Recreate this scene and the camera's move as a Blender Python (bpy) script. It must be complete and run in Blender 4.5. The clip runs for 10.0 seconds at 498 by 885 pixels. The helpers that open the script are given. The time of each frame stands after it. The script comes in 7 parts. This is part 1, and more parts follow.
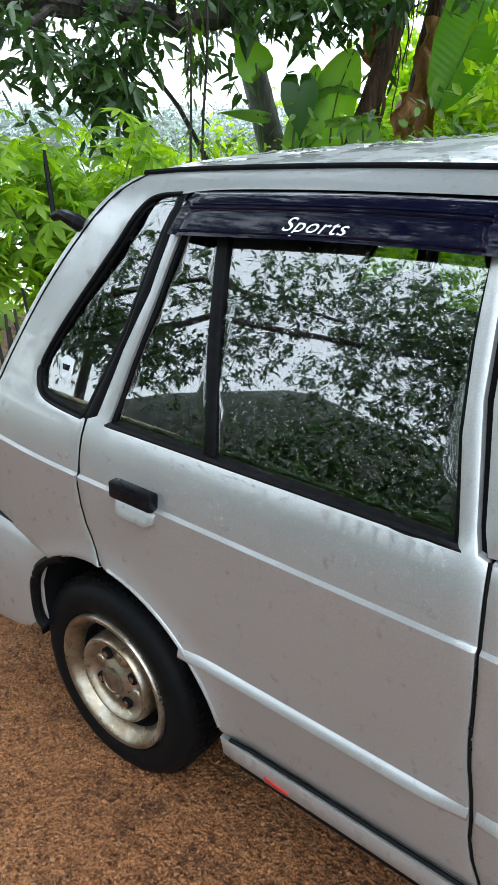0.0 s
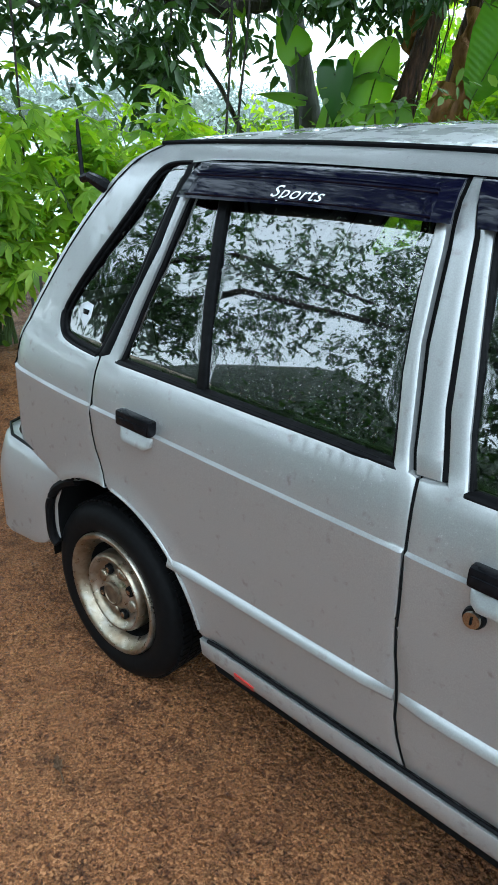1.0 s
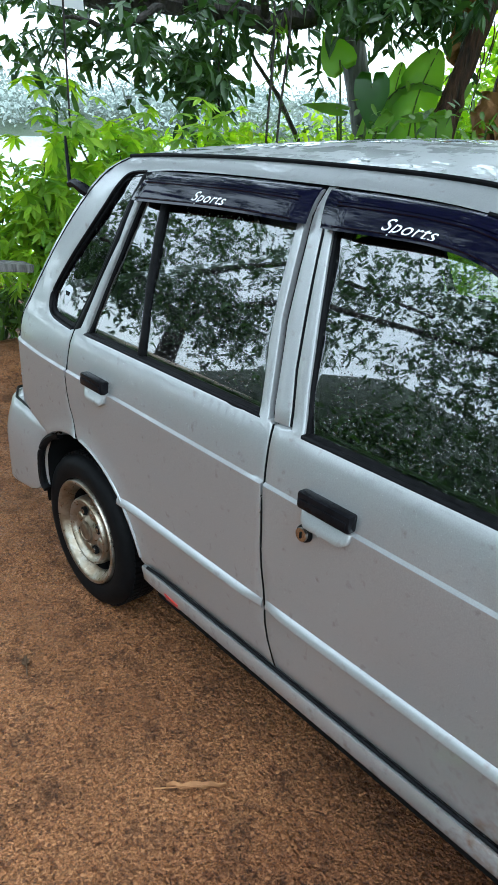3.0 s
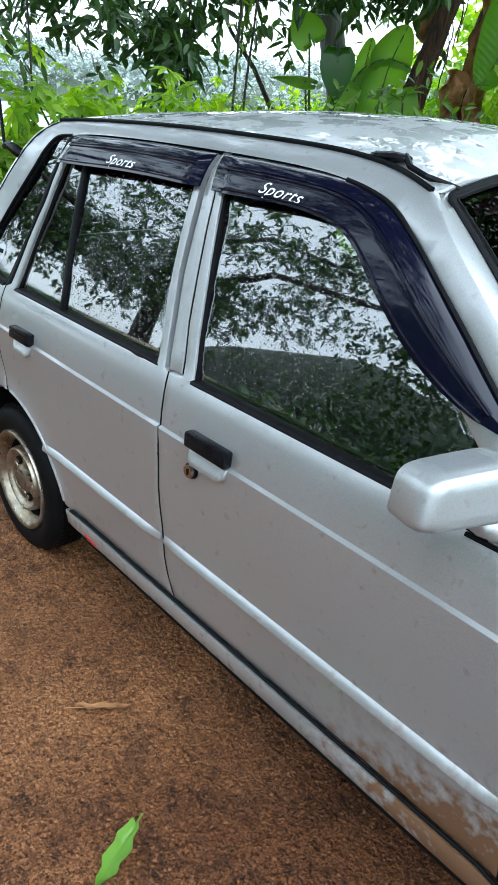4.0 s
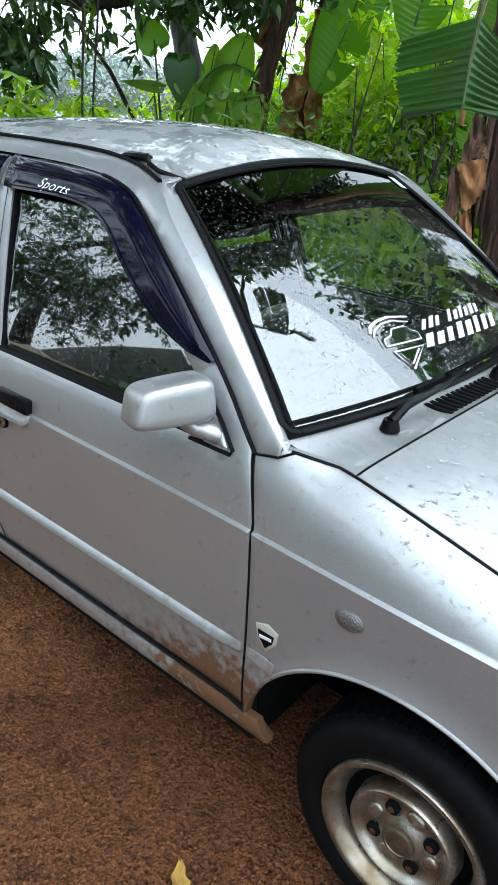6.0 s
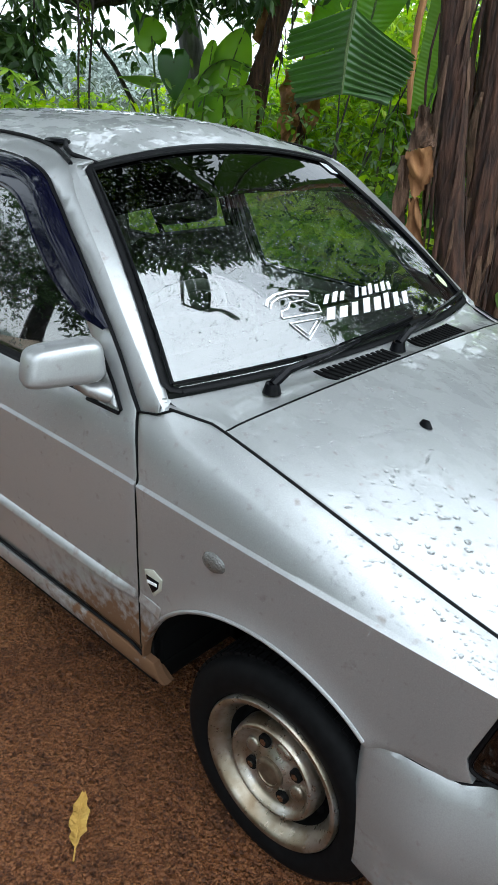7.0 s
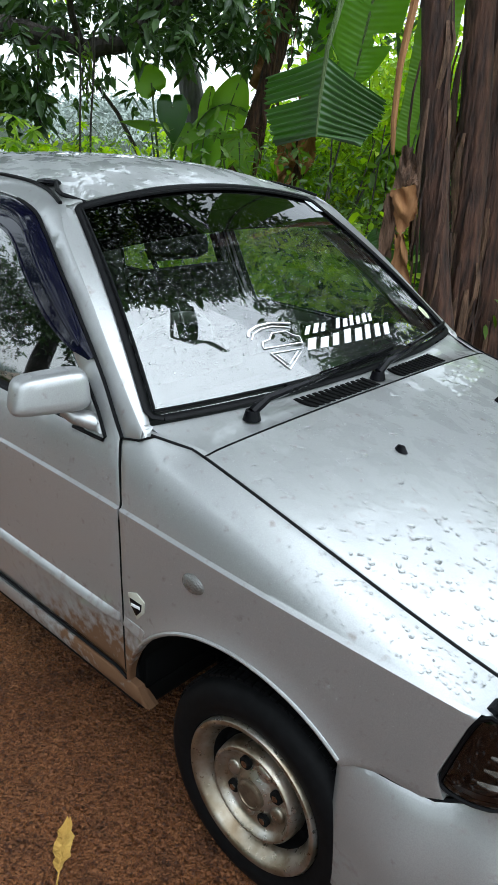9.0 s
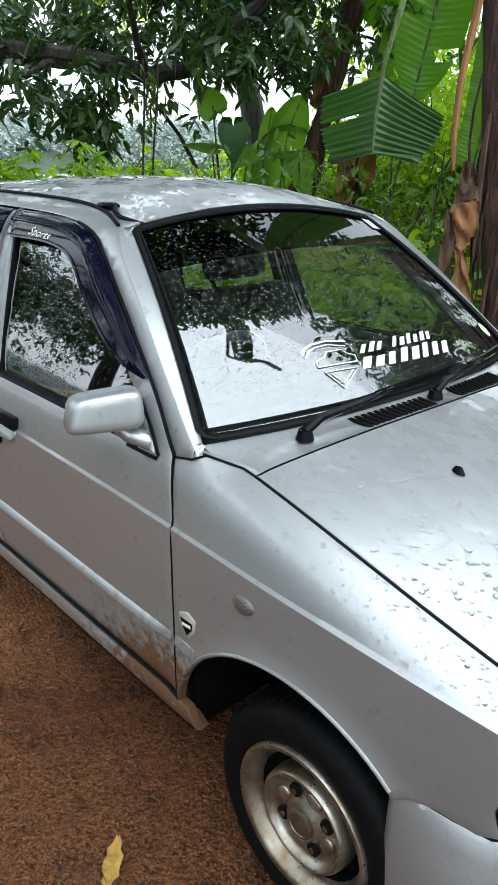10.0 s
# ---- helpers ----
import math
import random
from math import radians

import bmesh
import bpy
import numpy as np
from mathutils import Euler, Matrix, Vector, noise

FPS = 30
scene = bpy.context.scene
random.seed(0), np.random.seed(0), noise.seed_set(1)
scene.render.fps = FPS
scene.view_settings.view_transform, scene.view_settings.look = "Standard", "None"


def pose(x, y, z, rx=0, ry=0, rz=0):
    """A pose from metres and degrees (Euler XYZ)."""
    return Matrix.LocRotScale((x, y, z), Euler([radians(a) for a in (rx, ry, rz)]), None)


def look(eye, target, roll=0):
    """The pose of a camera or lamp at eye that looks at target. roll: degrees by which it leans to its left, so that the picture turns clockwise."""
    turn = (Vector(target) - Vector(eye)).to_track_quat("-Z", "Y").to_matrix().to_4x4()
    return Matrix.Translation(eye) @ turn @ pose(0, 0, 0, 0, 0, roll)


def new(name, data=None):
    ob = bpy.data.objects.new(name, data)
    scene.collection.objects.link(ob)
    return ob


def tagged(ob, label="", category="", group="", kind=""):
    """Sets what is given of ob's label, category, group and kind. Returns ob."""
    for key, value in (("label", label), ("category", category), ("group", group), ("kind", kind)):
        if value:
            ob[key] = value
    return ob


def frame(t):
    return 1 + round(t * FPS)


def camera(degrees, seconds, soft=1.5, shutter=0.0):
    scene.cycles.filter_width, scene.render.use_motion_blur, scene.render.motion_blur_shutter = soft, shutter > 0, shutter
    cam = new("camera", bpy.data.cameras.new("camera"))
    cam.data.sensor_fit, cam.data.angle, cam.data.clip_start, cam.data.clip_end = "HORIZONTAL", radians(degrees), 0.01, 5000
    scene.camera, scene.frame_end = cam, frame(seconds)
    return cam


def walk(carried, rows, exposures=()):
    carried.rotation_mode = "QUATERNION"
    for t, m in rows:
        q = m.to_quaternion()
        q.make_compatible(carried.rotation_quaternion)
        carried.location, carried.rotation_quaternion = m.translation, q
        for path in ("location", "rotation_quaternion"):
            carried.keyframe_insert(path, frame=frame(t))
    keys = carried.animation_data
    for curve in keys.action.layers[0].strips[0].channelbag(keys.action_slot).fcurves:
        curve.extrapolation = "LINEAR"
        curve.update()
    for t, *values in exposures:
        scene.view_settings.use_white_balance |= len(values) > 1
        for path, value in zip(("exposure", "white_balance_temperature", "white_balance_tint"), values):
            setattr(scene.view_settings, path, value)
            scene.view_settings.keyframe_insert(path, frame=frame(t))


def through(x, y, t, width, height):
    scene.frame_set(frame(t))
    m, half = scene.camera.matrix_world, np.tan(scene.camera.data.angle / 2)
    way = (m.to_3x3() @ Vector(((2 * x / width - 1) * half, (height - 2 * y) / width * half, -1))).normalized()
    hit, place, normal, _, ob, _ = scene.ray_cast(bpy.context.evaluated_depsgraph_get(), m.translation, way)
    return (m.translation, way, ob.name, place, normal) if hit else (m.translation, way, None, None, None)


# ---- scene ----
cam = camera(38.3, 10.0, soft=1.0)
# seconds, eye, target, roll
PATH = [
    (0, (1.092, -0.783, 1.409), (-0.086, 0.631, 0.627), -0.5),
    (0.5, (1.155, -0.82, 1.389), (-0.061, 0.531, 0.553), -0.1),
    (1, (1.305, -0.897, 1.401), (0.079, 0.453, 0.581), 2.0),
    (1.5, (1.448, -0.871, 1.41), (0.137, 0.389, 0.577), 0.7),
    (2, (1.568, -0.788, 1.444), (0.076, 0.29, 0.661), 4.0),
    (2.5, (1.67, -0.823, 1.444), (0.183, 0.268, 0.668), 2.4),
    (3, (1.791, -0.874, 1.444), (0.417, 0.328, 0.627), 2.1),
    (3.2, (1.846, -0.883, 1.441), (0.542, 0.364, 0.58), 3.8),
    (4.3, (2.106, -0.781, 1.457), (0.748, 0.398, 0.581), 4.1),
    (4.5, (2.155, -0.763, 1.467), (0.759, 0.374, 0.597), 3.4),
    (5, (2.245, -0.793, 1.47), (0.896, 0.39, 0.587), 1.2),
    (5.5, (2.351, -0.85, 1.472), (1.108, 0.44, 0.585), 3.1),
    (6, (2.489, -0.888, 1.489), (1.351, 0.516, 0.632), 3.9),
    (6.2, (2.543, -0.888, 1.49), (1.463, 0.568, 0.645), 3.4),
    (7.3, (2.854, -0.784, 1.483), (1.594, 0.523, 0.645), 2.3),
    (7.5, (2.872, -0.787, 1.483), (1.573, 0.517, 0.702), 1.8),
    (8, (2.868, -0.8, 1.479), (1.588, 0.501, 0.662), 0.9),
    (8.5, (2.866, -0.813, 1.486), (1.651, 0.576, 0.714), 2.1),
    (9, (2.861, -0.805, 1.487), (1.635, 0.57, 0.71), 3.0),
    (9.5, (2.865, -0.784, 1.482), (1.533, 0.481, 0.69), 1.4),
    (10, (2.863, -0.786, 1.488), (1.506, 0.484, 0.749), 1.5),
]
walk(cam, [(t, look(eye, target, roll)) for t, eye, target, roll in PATH],
     [(0.0, 2.26, 5700, 3), (0.5, 2.05, 5450, -1), (1.5, 2.18, 5280, -2), (2.0, 2.2, 5280, -2), (2.5, 2.07, 5260, -2), (3.0, 2.16, 5300, -1), (4.5, 2.17, 5420, 1), (5.5, 2.0, 5450, 1), (6.0, 1.82, 5550, 2), (7.5, 1.63, 5750, 3), (9.0, 1.61, 5750, 3), (10.0, 1.71, 5750, 3)])

# ---- light: overcast sky, soft high sun ----
SUN_EL, SUN_AZ = 52.0, 78.0
world = bpy.data.worlds.new("sky")
scene.world = world
world.use_nodes = True
wn = world.node_tree.nodes
wl = world.node_tree.links
sky = wn.new("ShaderNodeTexSky")
sky.sky_type = "NISHITA"
sky.sun_disc = False
sky.sun_elevation, sky.sun_rotation = radians(SUN_EL), radians(SUN_AZ)
sky.air_density, sky.dust_density, sky.ozone_density = 1.4, 0.6, 1.0
pale = wn.new("ShaderNodeHueSaturation")
pale.inputs["Saturation"].default_value = 0.16
veil = wn.new("ShaderNodeMix")
veil.data_type = "RGBA"
veil.inputs["Factor"].default_value, veil.inputs["B"].default_value = 0.6, (5.0, 5.2, 5.4, 1)
wl.new(sky.outputs["Color"], veil.inputs["A"])
wl.new(veil.outputs["Result"], pale.inputs["Color"])
# under cloud the sky is darkest at the horizon and grows brighter evenly to the zenith
way_up = wn.new("ShaderNodeTexCoord")
height = wn.new("ShaderNodeSeparateXYZ")
wl.new(way_up.outputs["Generated"], height.inputs["Vector"])
cloud_gain = wn.new("ShaderNodeMapRange")
cloud_gain.inputs["To Min"].default_value, cloud_gain.inputs["To Max"].default_value = 0.74, 1.34
wl.new(height.outputs["Z"], cloud_gain.inputs["Value"])
overcast = wn.new("ShaderNodeVectorMath")
overcast.operation = "SCALE"
wl.new(pale.outputs["Color"], overcast.inputs[0])
wl.new(cloud_gain.outputs["Result"], overcast.inputs["Scale"])
wl.new(overcast.outputs["Vector"], wn["Background"].inputs["Color"])
wn["Background"].inputs["Strength"].default_value = 0.15
sun_data = bpy.data.lights.new("sun", "SUN")
sun_data.energy, sun_data.angle, sun_data.color = 0.5, radians(80), (1.0, 0.99, 0.97)
sun = new("sun", sun_data)
sun.matrix_basis = pose(0, 0, 20, 90 - SUN_EL, 0, 180 - SUN_AZ)


# ---- materials ----
def material(name, colour, rough=0.6, metal=0.0, **more):
    m = bpy.data.materials.new(name)
    m.use_nodes = True
    b = m.node_tree.nodes["Principled BSDF"]
    b.inputs["Base Color"].default_value = (*colour, 1)
    b.inputs["Roughness"].default_value = rough
    b.inputs["Metallic"].default_value = metal
    for key, value in more.items():
        b.inputs[key.replace("_", " ")].default_value = value
    return m


def texture(m, kind, scale, detail=4.0, stretch=None, use="Object"):
    """A noise or voronoi texture in object space; gives its node."""
    n, li = m.node_tree.nodes, m.node_tree.links
    co = n.new("ShaderNodeTexCoord")
    t = n.new("ShaderNodeTexNoise" if kind == "noise" else "ShaderNodeTexVoronoi")
    t.inputs["Scale"].default_value = scale
    if kind == "noise":
        t.inputs["Detail"].default_value = detail
    if stretch:
        mp = n.new("ShaderNodeMapping")
        mp.inputs["Scale"].default_value = stretch
        li.new(co.outputs[use], mp.inputs["Vector"])
        li.new(mp.outputs["Vector"], t.inputs["Vector"])
    else:
        li.new(co.outputs[use], t.inputs["Vector"])
    return t


def ramp(m, source, stops):
    n, li = m.node_tree.nodes, m.node_tree.links
    r = n.new("ShaderNodeValToRGB")
    while len(r.color_ramp.elements) < len(stops):
        r.color_ramp.elements.new(0.5)
    for e, (at, c) in zip(r.color_ramp.elements, stops):
        e.position, e.color = at, (*c, 1) if len(c) == 3 else c
    li.new(source, r.inputs["Fac"])
    return r


def bump(m, source, strength, distance):
    n, li = m.node_tree.nodes, m.node_tree.links
    b = n.new("ShaderNodeBump")
    b.inputs["Strength"].default_value, b.inputs["Distance"].default_value = strength, distance
    li.new(source, b.inputs["Height"])
    old = n["Principled BSDF"].inputs["Normal"]
    if old.is_linked:
        li.new(old.links[0].from_socket, b.inputs["Normal"])
    li.new(b.outputs["Normal"], old)


def feed(m, socket, source):
    m.node_tree.links.new(source, m.node_tree.nodes["Principled BSDF"].inputs[socket])


def mixed(m, a, b, fac, blend="MIX"):
    n, li = m.node_tree.nodes, m.node_tree.links
    x = n.new("ShaderNodeMix")
    x.data_type, x.blend_type = "RGBA", blend
    for sock, v in ((x.inputs["Factor"], fac), (x.inputs["A"], a), (x.inputs["B"], b)):
        if isinstance(v, (int, float)):
            sock.default_value = v
        elif isinstance(v, tuple):
            sock.default_value = (*v, 1)
        else:
            li.new(v, sock)
    return x.outputs["Result"]


def make_paint():
    """Silver metallic under clear coat, filmed with water where it faces the sky, splashed with red mud low down."""
    m = material("silver_paint", (0.50, 0.51, 0.52), 0.4, 0.64, Coat_Weight=0.6, Coat_Roughness=0.02)
    n, li = m.node_tree.nodes, m.node_tree.links
    flake = texture(m, "voronoi", 900)
    grime = texture(m, "noise", 2.2, 5.0)
    r1 = ramp(m, grime.outputs["Fac"], [(0.3, (0.412, 0.414, 0.414)), (0.7, (0.440, 0.442, 0.442))])
    fleck = texture(m, "noise", 420.0, 2.0)
    col = mixed(m, r1.outputs["Color"], ramp(m, fleck.outputs["Fac"], [(0.3, (0.86, 0.86, 0.86)), (0.7, (1.0, 1.0, 1.0))]).outputs["Color"], 1.0, "MULTIPLY")
    # red road dirt thrown up by the front wheel
    geo = n.new("ShaderNodeTexCoord")
    sep = n.new("ShaderNodeSeparateXYZ")
    li.new(geo.outputs["Object"], sep.inputs["Vector"])

    def span(axis, lo, hi):
        r = n.new("ShaderNodeMapRange")
        r.inputs["From Min"].default_value, r.inputs["From Max"].default_value = lo, hi
        li.new(sep.outputs[axis], r.inputs["Value"])
        return r.outputs["Result"]

    def sums(op, a, b):
        k = n.new("ShaderNodeMath")
        k.operation = op
        for sock, v in ((k.inputs[0], a), (k.inputs[1], b)):
            if isinstance(v, (int, float)):
                sock.default_value = v
            else:
                li.new(v, sock)
        return k.outputs["Value"]

    splash = sums("MULTIPLY", sums("MULTIPLY", span("Z", .54, .36), span("X", 1.25, 1.70)), span("X", 1.95, 1.88))
    film = sums("MULTIPLY", span("Z", .335, .27), .22)
    mud = texture(m, "noise", 40.0, 9.0)
    there = sums("MAXIMUM", splash, film)
    mask = sums("ADD", sums("ADD", mud.outputs["Fac"], sums("MULTIPLY", there, .62)), -.38)
    mx = ramp(m, mask, [(0.24, (0, 0, 0)), (0.60, (0.92, 0.92, 0.92))]).outputs["Color"]
    col = mixed(m, col, (0.115, 0.046, 0.009), mx)
    feed(m, "Specular IOR Level", mixed(m, (0.5, 0.5, 0.5), (0.06, 0.06, 0.06), mx))
    feed(m, "Base Color", col)
    feed(m, "Metallic", mixed(m, (0.64, 0.64, 0.64), (0, 0, 0), mx))
    rr = ramp(m, grime.outputs["Fac"], [(0.3, (0.35, 0.35, 0.35)), (0.75, (0.41, 0.41, 0.41))])
    feed(m, "Roughness", mixed(m, rr.outputs["Color"], (0.75, 0.75, 0.75), mx))
    # water lies in patches on the faces that look up
    up = n.new("ShaderNodeNewGeometry")
    nz = n.new("ShaderNodeSeparateXYZ")
    li.new(up.outputs["Normal"], nz.inputs["Vector"])
    flat = n.new("ShaderNodeMapRange")
    flat.inputs["From Min"].default_value, flat.inputs["From Max"].default_value = .86, .97
    li.new(nz.outputs["Z"], flat.inputs["Value"])
    pool = texture(m, "noise", 11.0, 8.0, (1, 1.6, 1.6))
    wet = ramp(m, pool.outputs["Fac"], [(0.49, (0.12, 0.12, 0.12)), (0.515, (1, 1, 1))])
    coat = mixed(m, (0.6, 0.6, 0.6), wet.outputs["Color"], flat.outputs["Result"])
    feed(m, "Coat Weight", mixed(m, coat, (0.02, 0.02, 0.02), mx))
    bump(m, flake.outputs["Distance"], 0.05, 0.0006)
    return m


PAINT = make_paint()


def make_rubber(name, colour, rough):
    m = material(name, colour, rough)
    t = texture(m, "noise", 60, 5)
    r = ramp(m, t.outputs["Fac"], [(0.3, tuple(c * 0.7 for c in colour)), (0.8, tuple(c * 1.8 for c in colour))])
    feed(m, "Base Color", r.outputs["Color"])
    bump(m, t.outputs["Fac"], 0.25, 0.002)
    m.node_tree.nodes["Principled BSDF"].inputs["Specular IOR Level"].default_value = 0.09
    return m


RUBBER = make_rubber("black_rubber", (0.0035, 0.0035, 0.004), 0.5)
TYRE = make_rubber("tyre_rubber", (0.0035, 0.0035, 0.0038), 0.6)
PLASTIC = make_rubber("black_plastic", (0.005, 0.005, 0.006), 0.16)
VISOR = material("smoked_acrylic", (0.003, 0.003, 0.011), 0.06, 0.0, Specular_IOR_Level=0.28)
vt = texture(VISOR, "noise", 60, 6)
bump(VISOR, vt.outputs["Fac"], 0.02, 0.002)
feed(VISOR, "Roughness", ramp(VISOR, vt.outputs["Fac"], [(0.42, (0.04, 0.04, 0.04)), (0.7, (0.14, 0.14, 0.14))]).outputs["Color"])
# black of the wheel wells; also put into gaps, slots and holes as shade
WELL_SHADE = material("well_and_shade_black", (0.006, 0.006, 0.006), 0.9, Specular_IOR_Level=0.05)
CLOTH = material("grey_seat_cloth", (0.05, 0.05, 0.053), 0.9)
ct = texture(CLOTH, "noise", 220, 3)
bump(CLOTH, ct.outputs["Fac"], 0.4, 0.002)
feed(CLOTH, "Base Color", ramp(CLOTH, ct.outputs["Fac"], [(0.3, (0.015, 0.015, 0.017)), (0.8, (0.04, 0.04, 0.043))]).outputs["Color"])
LINING = material("headliner_grey", (0.14, 0.135, 0.125), 0.95)
WHITE_VINYL = material("white_vinyl", (0.8, 0.8, 0.8), 0.5)
PALE_PRINT = material("pale_print", (0.55, 0.57, 0.6), 0.5)
RED_TAPE = material("red_tape", (0.45, 0.02, 0.015), 0.45)
BADGE = material("cream_enamel", (0.40, 0.385, 0.32), 0.35)
LAMP_RED = material("tail_lamp_red", (0.12, 0.008, 0.008), 0.12)
CHROME = material("worn_chrome", (0.40, 0.365, 0.32), 0.26, 1.0)
kt = texture(CHROME, "noise", 30, 6)
feed(CHROME, "Base Color", ramp(CHROME, kt.outputs["Fac"], [(0.3, (0.33, 0.29, 0.235)), (0.65, (0.50, 0.475, 0.44))]).outputs["Color"])
feed(CHROME, "Roughness", ramp(CHROME, kt.outputs["Fac"], [(0.35, (0.27, 0.27, 0.27)), (0.65, (0.14, 0.14, 0.14))]).outputs["Color"])


def make_rim():
    m = material("weathered_steel", (0.5, 0.48, 0.44), 0.25, 0.9)
    t = texture(m, "noise", 14, 6)
    u = texture(m, "noise", 70, 4)
    c = ramp(m, t.outputs["Fac"], [(0.32, (0.20, 0.15, 0.095)), (0.48, (0.32, 0.275, 0.21)), (0.66, (0.47, 0.44, 0.40))])
    feed(m, "Base Color", mixed(m, c.outputs["Color"], (0.15, 0.10, 0.06), ramp(m, u.outputs["Fac"], [(0.58, (0, 0, 0)), (0.78, (0.6, 0.6, 0.6))]).outputs["Color"]))
    feed(m, "Roughness", ramp(m, u.outputs["Fac"], [(0.3, (0.24, 0.24, 0.24)), (0.7, (0.42, 0.42, 0.42))]).outputs["Color"])
    bump(m, t.outputs["Fac"], 0.06, 0.002)
    return m


RIM = make_rim()
DISH = make_rubber("stained_dark_steel", (0.14, 0.108, 0.075), 0.32)
DISH.node_tree.nodes["Principled BSDF"].inputs["Metallic"].default_value = 0.7


def make_glass(name, tint, clear, dust=0.0):
    """A car pane: reflection over a tinted see-through sheet, with some dust and dried spots."""
    m = bpy.data.materials.new(name)
    m.use_nodes = True
    n, li = m.node_tree.nodes, m.node_tree.links
    n.remove(n["Principled BSDF"])
    out = n["Material Output"]
    tr = n.new("ShaderNodeBsdfTransparent")
    tr.inputs["Color"].default_value = (*tint, 1)
    gl = n.new("ShaderNodeBsdfGlossy")
    gl.inputs["Roughness"].default_value = 0.015
    fr = n.new("ShaderNodeFresnel")
    fr.inputs["IOR"].default_value = clear
    mix = n.new("ShaderNodeMixShader")
    li.new(fr.outputs["Fac"], mix.inputs["Fac"])
    li.new(tr.outputs["BSDF"], mix.inputs[1])
    li.new(gl.outputs["BSDF"], mix.inputs[2])
    df = n.new("ShaderNodeBsdfDiffuse")
    df.inputs["Color"].default_value = (0.5, 0.5, 0.5, 1)
    co = n.new("ShaderNodeTexCoord")
    t = n.new("ShaderNodeTexNoise")
    t.inputs["Scale"].default_value, t.inputs["Detail"].default_value = 130, 4
    li.new(co.outputs["Object"], t.inputs["Vector"])
    big = n.new("ShaderNodeTexNoise")
    big.inputs["Scale"].default_value = 5
    li.new(co.outputs["Object"], big.inputs["Vector"])
    r = n.new("ShaderNodeValToRGB")
    r.color_ramp.elements[0].position, r.color_ramp.elements[1].position = 0.58, 0.74
    r.color_ramp.elements[1].color = (dust, dust, dust, 1)
    li.new(t.outputs["Fac"], r.inputs["Fac"])
    mu = n.new("ShaderNodeMath")
    mu.operation = "MULTIPLY"
    li.new(r.outputs["Color"], mu.inputs[0])
    li.new(big.outputs["Fac"], mu.inputs[1])
    last = n.new("ShaderNodeMixShader")
    li.new(mu.outputs["Value"], last.inputs["Fac"])
    li.new(mix.outputs["Shader"], last.inputs[1])
    li.new(df.outputs["BSDF"], last.inputs[2])
    li.new(last.outputs["Shader"], out.inputs["Surface"])
    return m


GLASS = make_glass("tinted_glass", (0.62, 0.70, 0.62), 3.0, 0.3)
SCREEN = make_glass("windscreen_glass", (0.82, 0.88, 0.80), 2.9, 0.25)
SCREEN_BAND = make_glass("windscreen_dark_band", (0.04, 0.04, 0.05), 1.7, 0.2)
LENS = make_glass("lamp_lens", (0.5, 0.5, 0.5), 1.7, 0.2)
DROP = material("rain_water", (1.0, 1.0, 1.0), 0.0, 0.0, Transmission_Weight=1.0, IOR=1.33)


def darken_fore(m, colour):
    """Multiplies the earth's colour darker towards the car's nose, with a ragged edge."""
    n, li = m.node_tree.nodes, m.node_tree.links
    co = n.new("ShaderNodeTexCoord")
    at = n.new("ShaderNodeSeparateXYZ")
    li.new(co.outputs["Object"], at.inputs["Vector"])
    near = n.new("ShaderNodeMapRange")
    near.inputs["From Min"].default_value, near.inputs["From Max"].default_value = .75, 1.75
    li.new(at.outputs["X"], near.inputs["Value"])
    edge = texture(m, "noise", 2.6, 6)
    k = n.new("ShaderNodeMath")
    k.operation = "MULTIPLY_ADD"
    k.inputs[1].default_value = .8
    li.new(near.outputs["Result"], k.inputs[0])
    li.new(edge.outputs["Fac"], k.inputs[2])
    wet = ramp(m, k.outputs["Value"], [(0.45, (.9, .9, .9)), (1.0, (0.47, 0.405, 0.36))])
    return mixed(m, colour, wet.outputs["Color"], 1.0, "MULTIPLY")


